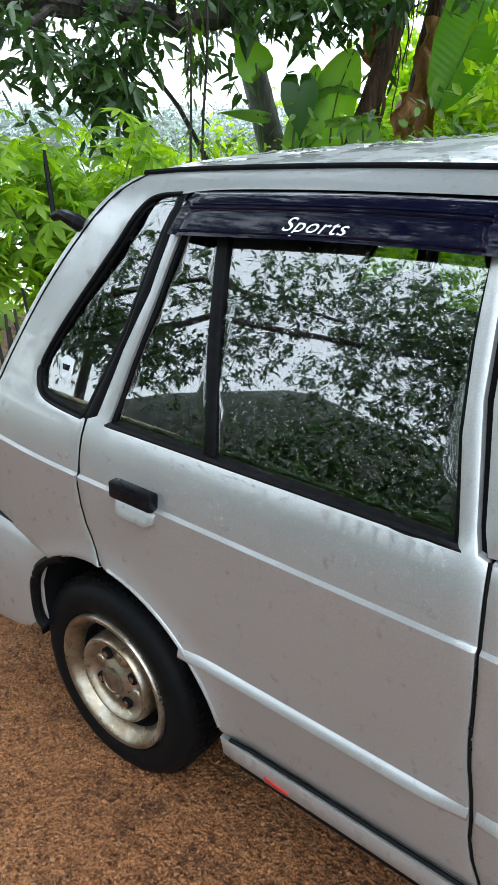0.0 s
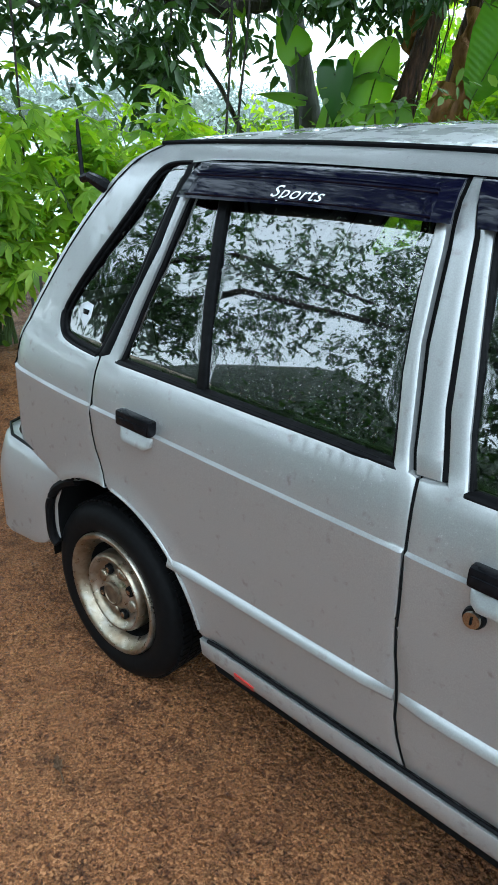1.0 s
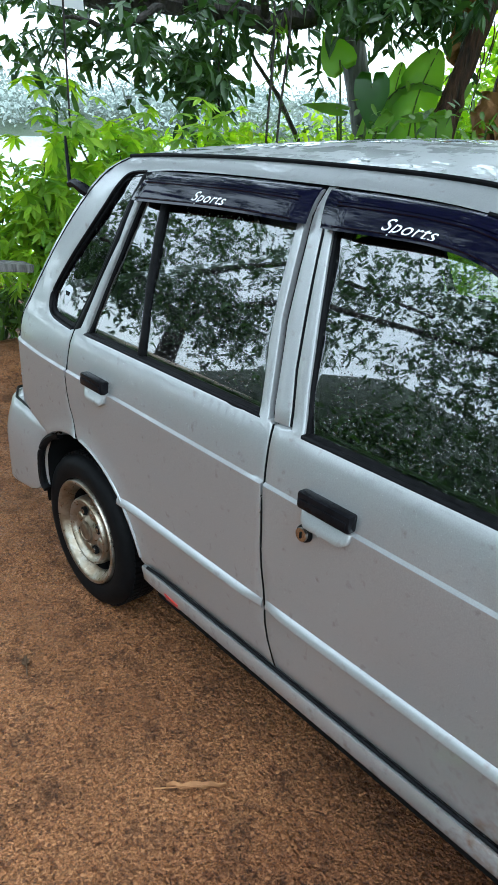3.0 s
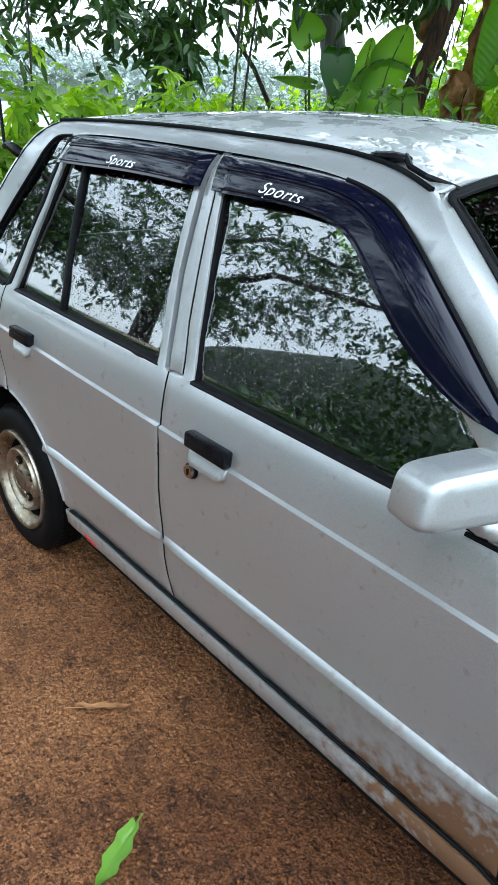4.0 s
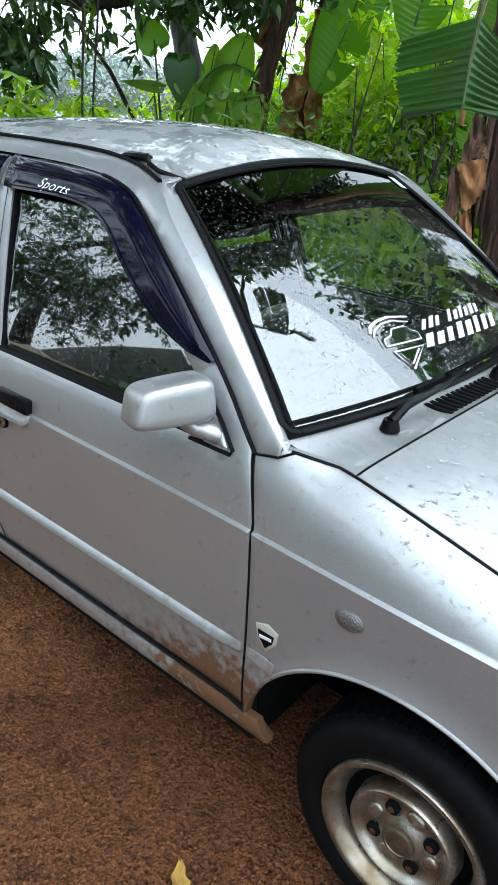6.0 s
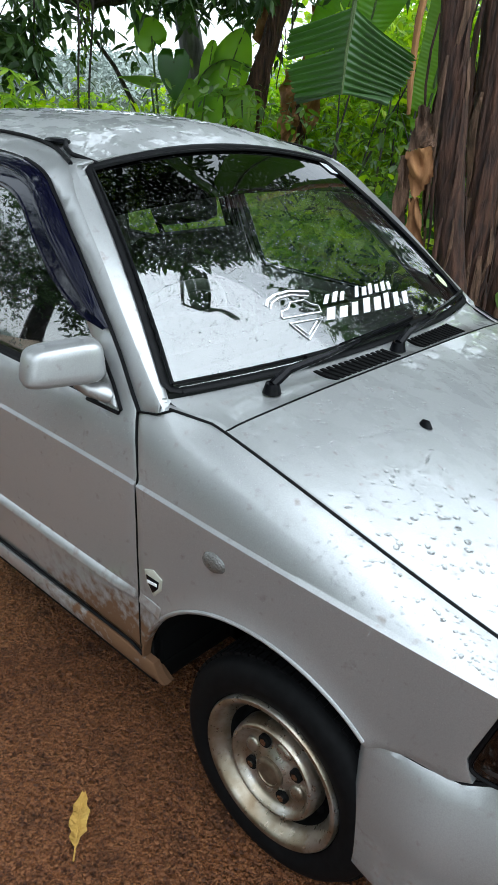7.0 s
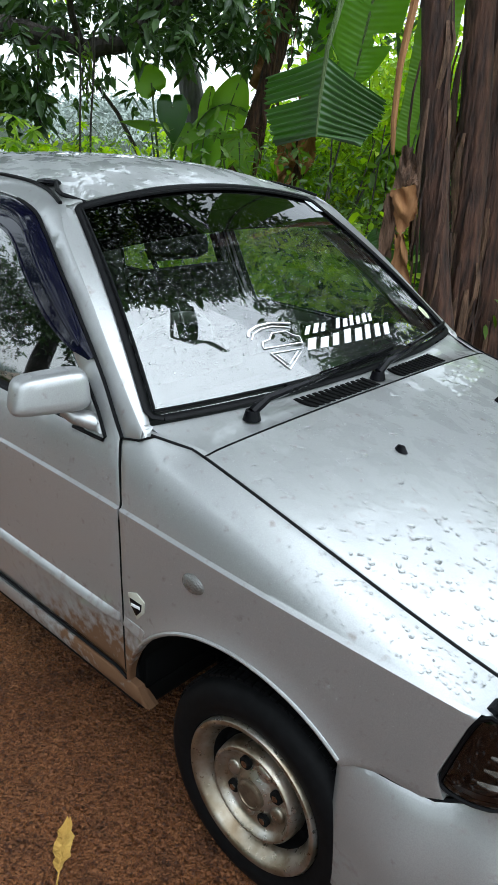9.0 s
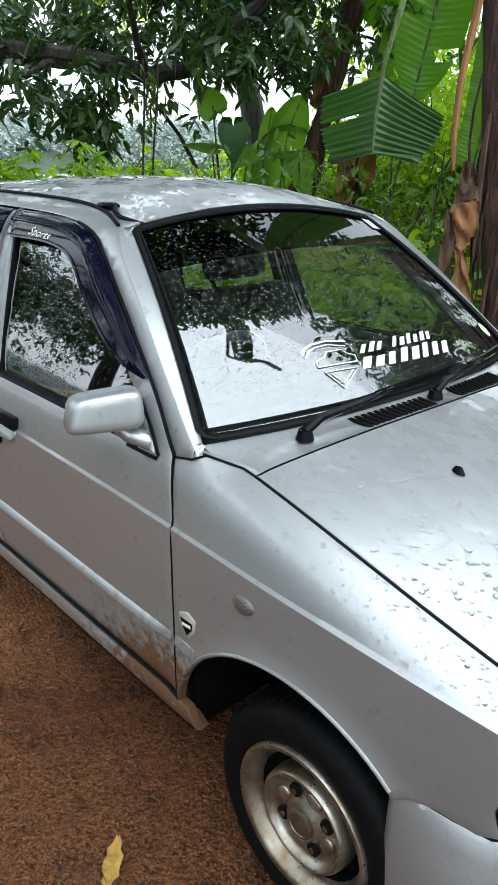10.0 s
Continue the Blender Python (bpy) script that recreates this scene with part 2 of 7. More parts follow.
def make_earth():
    m = material("wet_red_earth", (0.2, 0.1, 0.055), 0.6, Specular_IOR_Level=0.25)
    big = texture(m, "noise", 0.9, 6)
    mid = texture(m, "noise", 9, 8)
    fine = texture(m, "noise", 190, 8)
    grit = texture(m, "voronoi", 95)
    c1 = ramp(m, big.outputs["Fac"], [(0.3, (0.20, 0.080, 0.029)), (0.55, (0.36, 0.148, 0.054)), (0.75, (0.46, 0.205, 0.080))])
    c2 = ramp(m, fine.outputs["Fac"], [(0.36, (0.03, 0.010, 0.003)), (0.5, (0.34, 0.132, 0.045)), (0.64, (0.72, 0.38, 0.17))])
    c = mixed(m, c1.outputs["Color"], c2.outputs["Color"], 0.55)
    clod = texture(m, "noise", 62, 3)
    c = mixed(m, c, ramp(m, clod.outputs["Fac"], [(0.36, (0.45, 0.38, 0.34)), (0.47, (1, 1, 1))]).outputs["Color"], 1.0, "MULTIPLY")
    c = mixed(m, c, (0.028, 0.013, 0.007), ramp(m, mid.outputs["Fac"], [(0.5, (0, 0, 0)), (0.7, (0.6, 0.6, 0.6))]).outputs["Color"])
    c = darken_fore(m, c)
    # weeds and grass take over past the yard
    n, li = m.node_tree.nodes, m.node_tree.links
    co = n.new("ShaderNodeTexCoord")
    ln = n.new("ShaderNodeVectorMath")
    ln.operation = "LENGTH"
    li.new(co.outputs["Object"], ln.inputs[0])
    far = n.new("ShaderNodeMapRange")
    far.inputs["From Min"].default_value, far.inputs["From Max"].default_value = 5.5, 9.0
    li.new(ln.outputs["Value"], far.inputs["Value"])
    weed = ramp(m, texture(m, "noise", 3.0, 6).outputs["Fac"], [(0.35, (0.012, 0.024, 0.008)), (0.7, (0.035, 0.055, 0.015))])
    c = mixed(m, c, weed.outputs["Color"], far.outputs["Result"])
    feed(m, "Base Color", c)
    feed(m, "Roughness", ramp(m, mid.outputs["Fac"], [(0.3, (0.38, 0.38, 0.38)), (0.7, (0.75, 0.75, 0.75))]).outputs["Color"])
    bump(m, mid.outputs["Fac"], 0.6, 0.025)
    bump(m, fine.outputs["Fac"], 1.0, 0.02)
    bump(m, clod.outputs["Fac"], 1.0, 0.026)
    bump(m, grit.outputs["Distance"], 0.7, 0.008)
    return m


EARTH = make_earth()


def make_leaf(name, dark, light, rough=0.4, through=0.35, tone=None):
    m = bpy.data.materials.new(name)
    m.use_nodes = True
    n, li = m.node_tree.nodes, m.node_tree.links
    b = n["Principled BSDF"]
    geo = n.new("ShaderNodeNewGeometry")
    t = texture(m, "noise", 3.0, 3)
    add = n.new("ShaderNodeMath")
    add.operation = "MULTIPLY_ADD"
    add.inputs[1].default_value = 0.6
    li.new(geo.outputs["Random Per Island"], add.inputs[0])
    half = n.new("ShaderNodeMath")
    half.operation = "MULTIPLY"
    half.inputs[1].default_value = 0.45
    li.new(t.outputs["Fac"], half.inputs[0])
    li.new(half.outputs["Value"], add.inputs[2])
    r = ramp(m, add.outputs["Value"], [(0.15, dark), (0.8, light)] + ([(0.97, tone)] if tone else []))
    li.new(r.outputs["Color"], b.inputs["Base Color"])
    b.inputs["Roughness"].default_value = rough
    tl = n.new("ShaderNodeBsdfTranslucent")
    gain = n.new("ShaderNodeHueSaturation")
    gain.inputs["Value"].default_value, gain.inputs["Saturation"].default_value = 1.7, 1.15
    li.new(r.outputs["Color"], gain.inputs["Color"])
    li.new(gain.outputs["Color"], tl.inputs["Color"])
    mix = n.new("ShaderNodeMixShader")
    mix.inputs["Fac"].default_value = through
    li.new(b.outputs["BSDF"], mix.inputs[1])
    li.new(tl.outputs["BSDF"], mix.inputs[2])
    li.new(mix.outputs["Shader"], n["Material Output"].inputs["Surface"])
    return m


MANGO = make_leaf("mango_leaf", (0.019, 0.045, 0.014), (0.078, 0.145, 0.032), 0.35, 0.2)
SHRUB = make_leaf("shrub_leaf", (0.11, 0.22, 0.02), (0.36, 0.51, 0.045), 0.45, 0.5)
YOUNG = make_leaf("young_leaf", (0.16, 0.29, 0.02), (0.43, 0.57, 0.05), 0.45, 0.5, (0.58, 0.56, 0.06))
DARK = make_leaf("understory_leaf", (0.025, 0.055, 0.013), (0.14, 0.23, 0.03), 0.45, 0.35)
EARLEAF = make_leaf("elephant_ear_leaf", (0.11, 0.22, 0.03), (0.2, 0.33, 0.05), 0.35, 0.5)
# the far leaves are pale: distance haze is put into their colour
HAZED_WOODS = make_leaf("far_woods", (0.235, 0.275, 0.25), (0.30, 0.34, 0.305), 0.9, 0.1)


def make_banana_leaf(name, a, b_, through):
    m = make_leaf(name, a, b_, 0.3, through)
    w = m.node_tree.nodes.new("ShaderNodeTexWave")
    w.inputs["Scale"].default_value, w.inputs["Distortion"].default_value = 16.0, 0.6
    co = m.node_tree.nodes.new("ShaderNodeTexCoord")
    m.node_tree.links.new(co.outputs["UV"], w.inputs["Vector"])
    bump(m, w.outputs["Fac"], 0.3, 0.006)
    return m


BANANA = make_banana_leaf("banana_leaf", (0.085, 0.19, 0.022), (0.16, 0.29, 0.035), 0.45)
# the same leaf for shaded blades, the shade held in a darker green
BANANA_SHADE = make_banana_leaf("banana_leaf_shade", (0.018, 0.058, 0.009), (0.048, 0.112, 0.018), 0.3)


def make_bark(name, dark, light, scale=20.0):
    m = material(name, dark, 0.8)
    t = texture(m, "noise", scale, 8, (1, 1, 0.16))
    u = texture(m, "noise", 4, 5)
    c = ramp(m, t.outputs["Fac"], [(0.3, dark), (0.72, light)])
    feed(m, "Base Color", mixed(m, c.outputs["Color"], tuple(v * 0.5 for v in dark), ramp(m, u.outputs["Fac"], [(0.5, (0, 0, 0)), (0.75, (0.8, 0.8, 0.8))]).outputs["Color"]))
    bump(m, t.outputs["Fac"], 1.0, 0.035)
    return m


BARK = make_bark("dark_bark", (0.02, 0.016, 0.014), (0.07, 0.055, 0.045))
PALM_BARK = make_bark("grey_palm_bark", (0.035, 0.032, 0.032), (0.12, 0.115, 0.115), 12)
BANANA_BARK = make_bark("banana_sheath", (0.014, 0.007, 0.005), (0.115, 0.05, 0.029), 45)
DRY = make_bark("dry_banana_leaf", (0.17, 0.07, 0.022), (0.46, 0.23, 0.09), 14)
OLD_SHEATH = make_bark("old_sheath", (0.05, 0.026, 0.015), (0.22, 0.12, 0.07), 60)
STEM = make_bark("green_stem", (0.05, 0.08, 0.02), (0.12, 0.18, 0.05), 30)
PLANK = make_bark("weathered_plank", (0.05, 0.045, 0.04), (0.26, 0.25, 0.235), 30)


# ---- mesh helpers ----
def part(name, bm, mat, parent=None, label="", local=False, smooth=True, kind="", sharp=38):
    """Links a bmesh (or a mesh) as one object, under a thing or a part when one is given."""
    if isinstance(bm, bmesh.types.BMesh):
        me = bpy.data.meshes.new(name)
        bmesh.ops.recalc_face_normals(bm, faces=bm.faces)
        bm.to_mesh(me)
        bm.free()
    else:
        me = bm
    if mat and not me.materials:
        me.materials.append(mat)
    if smooth:
        me.polygons.foreach_set("use_smooth", [True] * len(me.polygons))
        if sharp:
            me.set_sharp_from_angle(angle=radians(sharp))
    ob = new(name, me)
    if parent:
        ob.parent = parent
        if parent.type == "EMPTY" and not local:
            ob.matrix_parent_inverse = parent.matrix_basis.inverted()
    return tagged(ob, label=label, kind=kind)


def thing(name, at, label, category, group="", kind=""):
    e = new(name)
    e.empty_display_size = 0.1
    e.matrix_basis = at if isinstance(at, Matrix) else Matrix.Translation(at)
    return tagged(e, label, category, group, kind)


def raw(name, verts, faces):
    me = bpy.data.meshes.new(name)
    me.from_pydata([tuple(v) for v in verts], [], [tuple(f) for f in faces])
    me.update()
    return me


def box(bm, lo, hi, bevel=0.0):
    x0, y0, z0 = lo
    x1, y1, z1 = hi
    made = bmesh.ops.create_cube(bm, size=1.0)["verts"]
    for v in made:
        v.co = Vector(((x0 + x1) / 2 + v.co.x * (x1 - x0), (y0 + y1) / 2 + v.co.y * (y1 - y0), (z0 + z1) / 2 + v.co.z * (z1 - z0)))
    if bevel:
        edges = list({e for v in made for e in v.link_edges})
        bmesh.ops.bevel(bm, geom=edges, offset=bevel, segments=2, affect="EDGES", profile=0.6)
    return bm


def sweep(bm, path, sizes, sides=8, squash=1.0, caps=True):
    """A tube along a path; sizes: one radius or one a point."""
    path = [Vector(p) for p in path]
    if isinstance(sizes, (int, float)):
        sizes = [sizes] * len(path)
    rings = []
    ref = Vector((0.31, 0.22, 0.92))
    for i, p in enumerate(path):
        d = (path[min(i + 1, len(path) - 1)] - path[max(i - 1, 0)]).normalized()
        a = d.cross(ref)
        if a.length < 1e-3:
            a = d.cross(Vector((1, 0, 0)))
        a.normalize()
        b = d.cross(a)
        ring = []
        for k in range(sides):
            t = 2 * math.pi * k / sides
            ring.append(bm.verts.new(p + sizes[i] * (math.cos(t) * a + squash * math.sin(t) * b)))
        rings.append(ring)
    for r0, r1 in zip(rings, rings[1:]):
        for k in range(sides):
            bm.faces.new((r0[k], r0[(k + 1) % sides], r1[(k + 1) % sides], r1[k]))
    if caps:
        bm.faces.new(rings[0])
        bm.faces.new(rings[-1])
    return bm


def tube(path, sizes, sides=8, squash=1.0):
    return sweep(bmesh.new(), path, sizes, sides, squash)


# ---- ground: yard, bank down to the lake, far shore ----
LAKE = Vector((-0.94, 0.34))
SHORE, WATER_Z = 8.5, -2.6


def ground_z(x, y):
    d = (x + 0.5) * LAKE.x + y * LAKE.y
    z = 0.0
    if d > 4.4:
        k = min(1.0, (d - 4.4) / 7.0)
        z -= 3.4 * k * k * (3 - 2 * k)
    if d > 148:
        k = min(1.0, (d - 148) / 40)
        z += 5.5 * k * k * (3 - 2 * k)
    if d > 178:
        z += min(7.0, (d - 178) * 0.07) + 3 * noise.noise((x / 60, y / 60, 3))
    near = max(0.0, 1 - math.hypot(x - 1, y) / 12)
    z += 0.012 * near * noise.noise((x * 1.3, y * 1.3, 0)) + 0.006 * near * noise.noise((x * 6, y * 6, 5))
    # an unseen grown bank behind the path, added for the slope mirrored in the windows
    b = -(x - .5) * .82 - (y + .1) * .57
    c = (x - .5) * .57 - (y + .1) * .82
    if b > 7.0 and -14 < c:
        k = min(1.0, (b - 7.0) / 6.0)
        z += min(4.2, max(.8, 1.3 + .6 * c)) * k * k * (3 - 2 * k) * min(1.0, (c + 14) / 8)
    # heaped earth at the yard's edge under the swing
    z += 0.16 * math.exp(-((x + 2.3) ** 2 / 0.25 + (y - 1.0) ** 2 / 1.2))
    return z


def spread(lo, hi, fine_lo, fine_hi, fine, grow=1.16):
    out = list(np.arange(fine_lo, fine_hi + 1e-6, fine))
    step = fine
    while out[-1] < hi:
        step *= grow
        out.append(min(hi, out[-1] + step))
    step = fine
    while out[0] > lo:
        step *= grow
        out.insert(0, max(lo, out[0] - step))
    return out


gx, gy = spread(-480, 480, -3.2, 3.6, 0.035), spread(-480, 480, -1.6, 1.9, 0.035)
gv = [(x, y, ground_z(x, y)) for y in gy for x in gx]
nx = len(gx)
gf = [(j * nx + i, j * nx + i + 1, (j + 1) * nx + i + 1, (j + 1) * nx + i) for j in range(len(gy) - 1) for i in range(nx - 1)]
ground = part("ground", raw("ground", gv, gf), EARTH)
tagged(ground, "wet reddish-brown gritty earth yard sloping to a lake", "ground", kind="structure")

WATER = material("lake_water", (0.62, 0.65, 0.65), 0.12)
wt = texture(WATER, "noise", 1.2, 4)
bump(WATER, wt.outputs["Fac"], 0.08, 0.05)
wb = bmesh.new()
c = LAKE * 86
perp = Vector((-LAKE.y, LAKE.x))
corners = [c + LAKE * a + perp * b for a, b in ((-79, -440), (80, -440), (80, 440), (-79, 440))]
wb.faces.new([wb.verts.new((q.x, q.y, WATER_Z)) for q in corners])
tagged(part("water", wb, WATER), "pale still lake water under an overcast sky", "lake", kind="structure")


# ---- the car: its near side lies along y = 0, the rear axle at x = 0 ----
from mathutils import geometry

WIDTH = 1.44
SIDE_Z = [.18, .27, .31, .36, .45, .60, .755, .7652, .7698, .80, .85, .885, .91, 1.0, 1.1, 1.2, 1.27, 1.31, 1.335, 1.352, 1.366]
SIDE_Y = [.06, .035, .02, .012, .005, 0, .0012, .0018, .0100, .0140, .024, .036, .048, .078, .11, .145, .173, .20, .232, .262, .285]
CREASE_X = [-.5, .3, .83, 1.79, 1.94, 2.1, 2.23, 2.34, 2.45, 2.6]
CREASE_Z = [.785, .777, .770, .764, .762, .756, .744, .735, .727, .714]

CREASE_FIT = np.polyfit(CREASE_X, CREASE_Z, 4)


def crease(x):
    return float(np.polyval(CREASE_FIT, x))


def taper(x):
    f, r = max(0, x - 1.9) / 0.75, max(0, -0.05 - x) / 0.5
    t = .06 * f ** 2.2 + .05 * r ** 2
    if x > 2.56:
        q = min(x - 2.56, 0.159)
        t += 0.16 - math.sqrt(0.16 ** 2 - q * q)
    if x < -0.36:
        q = min(-0.36 - x, 0.099)
        t += 0.10 - math.sqrt(0.10 ** 2 - q * q)
    return t


REAR_ARCH = (.03, .265, .327)
FRONT_ARCH = (2.135, .255, .338)


def flare(x, z):
    """How far the panel swells out round a wheel arch."""
    out = 0.0
    for cx, cz, r in (REAR_ARCH, FRONT_ARCH):
        d = (math.hypot(x - cx, z - cz) - r) / .06
        if z > cz and -.3 < d < 1:
            out += .011 * (1 - max(0.0, d)) ** 2
    return out


def side(x, z):
    """The side of the body: the point over the plan at x, z."""
    shift = (crease(x) - .7675) * max(0.0, 1 - max(0.0, abs(z - crease(x)) - .012) / .1)
    return Vector((x, float(np.interp(z - shift, SIDE_Z, SIDE_Y)) + taper(x) - flare(x, z), z))


HOOD_X = [1.80, 1.926, 2.133, 2.261, 2.376, 2.563, 2.70]
HOOD_Z = [.925, .900, .854, .815, .777, .722, .68]
HOOD_FIT = np.polyfit(HOOD_X, HOOD_Z, 3)


def fender_skin(x, s):
    """Up to the crease s is the height; past it s runs over the shoulder to the bonnet's edge."""
    c = crease(x)
    if s <= c + .0024:
        return side(x, s)
    u = min(1.0, (s - c - .0023) / .1977)
    h = float(np.polyval(HOOD_FIT, x))
    edge = .105
    y = .0100 + (edge - .0100) * (.48 * u + .52 * u ** 3.2)
    z = c + .0023 + (h - c - .0023) * (1 - (1 - u) ** 1.38)
    if x < 1.9:
        # blends into the door's plane at the shut line
        d = side(x, c + (h - c) * u)
        k = min(1.0, (1.9 - x) / .11)
        y, z = y * (1 - k) + (d.y + .004 * u) * k, z * (1 - k) + d.z * k
        return Vector((x, y, z))
    return Vector((x, y + taper(x), z))


def inside(poly, x, y):
    px, py = poly[:, 0], poly[:, 1]
    qx, qy = np.roll(px, -1), np.roll(py, -1)
    hit = ((py > y) != (qy > y)) & (x < (qx - px) * (y - py) / np.where(qy == py, 1e-12, qy - py) + px)
    return hit.sum() % 2 == 1


def dense(poly, step, closed=True):
    out = []
    n = len(poly)
    for i in range(n if closed else n - 1):
        a, b = np.array(poly[i], float), np.array(poly[(i + 1) % n], float)
        k = max(1, int(math.ceil(np.linalg.norm(b - a) / step)))
        out += [a + (b - a) * j / k for j in range(k)]
    if not closed:
        out.append(np.array(poly[-1], float))
    return np.array(out)


def inset(ring, d):
    """The ring moved to its left by d (a counter-clockwise ring shrinks)."""
    a, b = ring - np.roll(ring, 1, 0), np.roll(ring, -1, 0) - ring
    n = np.stack([-(a[:, 1] / np.linalg.norm(a, axis=1) + b[:, 1] / np.linalg.norm(b, axis=1)), a[:, 0] / np.linalg.norm(a, axis=1) + b[:, 0] / np.linalg.norm(b, axis=1)], 1)
    n /= np.maximum(np.linalg.norm(n, axis=1), 0.6)[:, None]
    return ring + n * d


def turn_left(poly):
    p = np.array(poly, float)
    area = (p[:, 0] * np.roll(p[:, 1], -1) - np.roll(p[:, 0], -1) * p[:, 1]).sum()
    return p if area > 0 else p[::-1]


def cut_by(ring, lines):
    """Adds the ring's own points where long level lines cross it."""
    level = [np.array(q) for q in lines if abs(q[-1][0] - q[0][0]) > 2]
    out = []
    for a, b in zip(ring, np.roll(ring, -1, 0)):
        out.append(a)
        hits = []
        for q in level:
            d0, d1 = a[1] - np.interp(a[0], q[:, 0], q[:, 1]), b[1] - np.interp(b[0], q[:, 0], q[:, 1])
            if d0 * d1 < 0:
                hits.append(d0 / (d0 - d1))
        out += [a + (b - a) * f for f in sorted(hits) if .01 < f < .99]
    return np.array(out)


def panel(poly, skin, holes=(), step=.03, roll=.004, depth=.018, sink=.0, lines=(), thick=(0, 1, 0)):
    """A pressed sheet over an outline in the skin's plan, its edges rolled in towards thick. Gives a bmesh."""
    thick = Vector(thick)
    rings = [dense(cut_by(turn_left(poly), lines), step)] + [dense(turn_left(h)[::-1], step) for h in holes]
    pts, edges, outer = [], [], []
    for ring in rings:
        for k, r in enumerate((ring, inset(ring, roll))):
            base = len(pts)
            pts += [tuple(q) for q in r]
            edges += [(base + i, base + (i + 1) % len(r)) for i in range(len(r))]
            if k == 0:
                outer.append(range(base, base + len(r)))
    big = rings[0]
    for line in lines:
        q = [p for p in dense(line, step, closed=False) if inside(big, *p) and all(not inside(h, *p) for h in rings[1:]) and min(np.min(np.hypot(*(r - p).T)) for r in rings) > roll * 2.2]
        base = len(pts)
        pts += [tuple(p) for p in q]
        edges += [(base + i, base + i + 1) for i in range(len(q) - 1) if np.hypot(*(q[i + 1] - q[i])) < step * 1.6]
    edge_pts = np.concatenate(rings + ([np.array(pts[sum(2 * len(r) for r in rings):])] if len(pts) > sum(2 * len(r) for r in rings) else []))
    lo, hi = big.min(0), big.max(0)
    for x in np.arange(lo[0], hi[0], step):
        for y in np.arange(lo[1], hi[1], step):
            if inside(big, x, y) and all(not inside(h, x, y) for h in rings[1:]) and np.min(np.hypot(edge_pts[:, 0] - x, edge_pts[:, 1] - y)) > step * .45:
                pts.append((x, y))
    got = geometry.delaunay_2d_cdt([Vector(p) for p in pts], edges, [], 0, 1e-6)
    verts, faces, source = got[0], got[2], got[3]
    rim = {i for r in outer for i in r}
    back = {}
    bm = bmesh.new()
    made = []
    for v, src in zip(verts, source):
        p = skin(v.x, v.y) + thick * sink
        edge = any(i in rim for i in src)
        made.append(bm.verts.new(p + thick * (.6 * roll if edge else 0)))
    for f in faces:
        cx, cy = sum(verts[i].x for i in f) / len(f), sum(verts[i].y for i in f) / len(f)
        if inside(big, cx, cy) and all(not inside(h, cx, cy) for h in rings[1:]):
            bm.faces.new([made[i] for i in f])
    bm.verts.ensure_lookup_table()
    free = [e for e in bm.edges if len(e.link_faces) == 1]
    for e in free:
        for v in e.verts:
            if v not in back:
                back[v] = bm.verts.new(v.co + thick * depth)
    for e in free:
        a, b = e.verts
        bm.faces.new((a, b, back[b], back[a]))
    loose = [v for v in bm.verts if not v.link_faces]
    bmesh.ops.delete(bm, geom=loose, context="VERTS")
    return bm


def mirrored(bm):
    """A copy on the far side of the car."""
    other = bm.copy()
    for v in other.verts:
        v.co.y = WIDTH - v.co.y
    return other


car = thing("hatchback_car", (1.09, 0.72, 0.0), "silver five-door hatchback wet with rain, parked on red earth", "car")


def both(name, bm, mat, parent=None, label=""):
    far = mirrored(bm)
    a = part(name, bm, mat, parent or car, label)
    part(name, far, mat, parent or car, label)
    return a


def arc(cx, cz, r, a0, a1, n=14):
    return [(cx + r * math.cos(radians(a0 + (a1 - a0) * i / n)), cz + r * math.sin(radians(a0 + (a1 - a0) * i / n))) for i in range(n + 1)]


crease_lines = [[(x, crease(x) + d) for x in np.arange(-.5, 2.62, .03)] for d in (-.008, -.0023, .0023, .009)]
stop_lines = [[(x, z) for x in (-.5, 2.7)] for z in (.885, .91)]
flare_front = [arc(FRONT_ARCH[0], FRONT_ARCH[1], FRONT_ARCH[2] + d, 170, 40, 40) for d in (.014, .028, .044, .062)]
flare_rear = [arc(REAR_ARCH[0], REAR_ARCH[1], REAR_ARCH[2] + d, 130, 12, 36) for d in (.014, .028, .044, .062)]

# outlines on the side
GAP_R = [(-.019, .893), (-.024, .846), (-.024, .783), (-.012, .69), (.018, .633), (.04, .594)]
GAP_B = [(.819, .889), (.828, .80), (.836, .70), (.839, .60), (.855, .50), (.858, .415), (.886, .328)]
GAP_F = [(1.742, .902), (1.768, .83), (1.784, .764), (1.790, .65), (1.791, .515), (1.786, .40), (1.788, .335)]
C_EDGE = [(-.455, .57), (-.452, .66), (-.44, .77), (-.40, .862), (-.338, .976), (-.228, 1.139), (-.131, 1.256), (-.072, 1.322), (-.038, 1.343)]
GUTTER = [(.05, 1.350), (.175, 1.356), (.477, 1.365), (.80, 1.365), (1.0, 1.362), (1.13, 1.354), (1.23, 1.340), (1.30, 1.322)]
A_EDGE = [(1.345, 1.296), (1.40, 1.252), (1.534, 1.152), (1.661, 1.042), (1.765, .958), (1.80, .932)]
DOOR_TOP = [(1.75, .903), (1.717, .932), (1.644, 1.004), (1.513, 1.110), (1.403, 1.193), (1.30, 1.268), (1.24, 1.298), (1.17, 1.315), (1.041, 1.328), (.849, 1.333), (.50, 1.333), (.25, 1.328), (.150, 1.322), (.112, 1.315)]
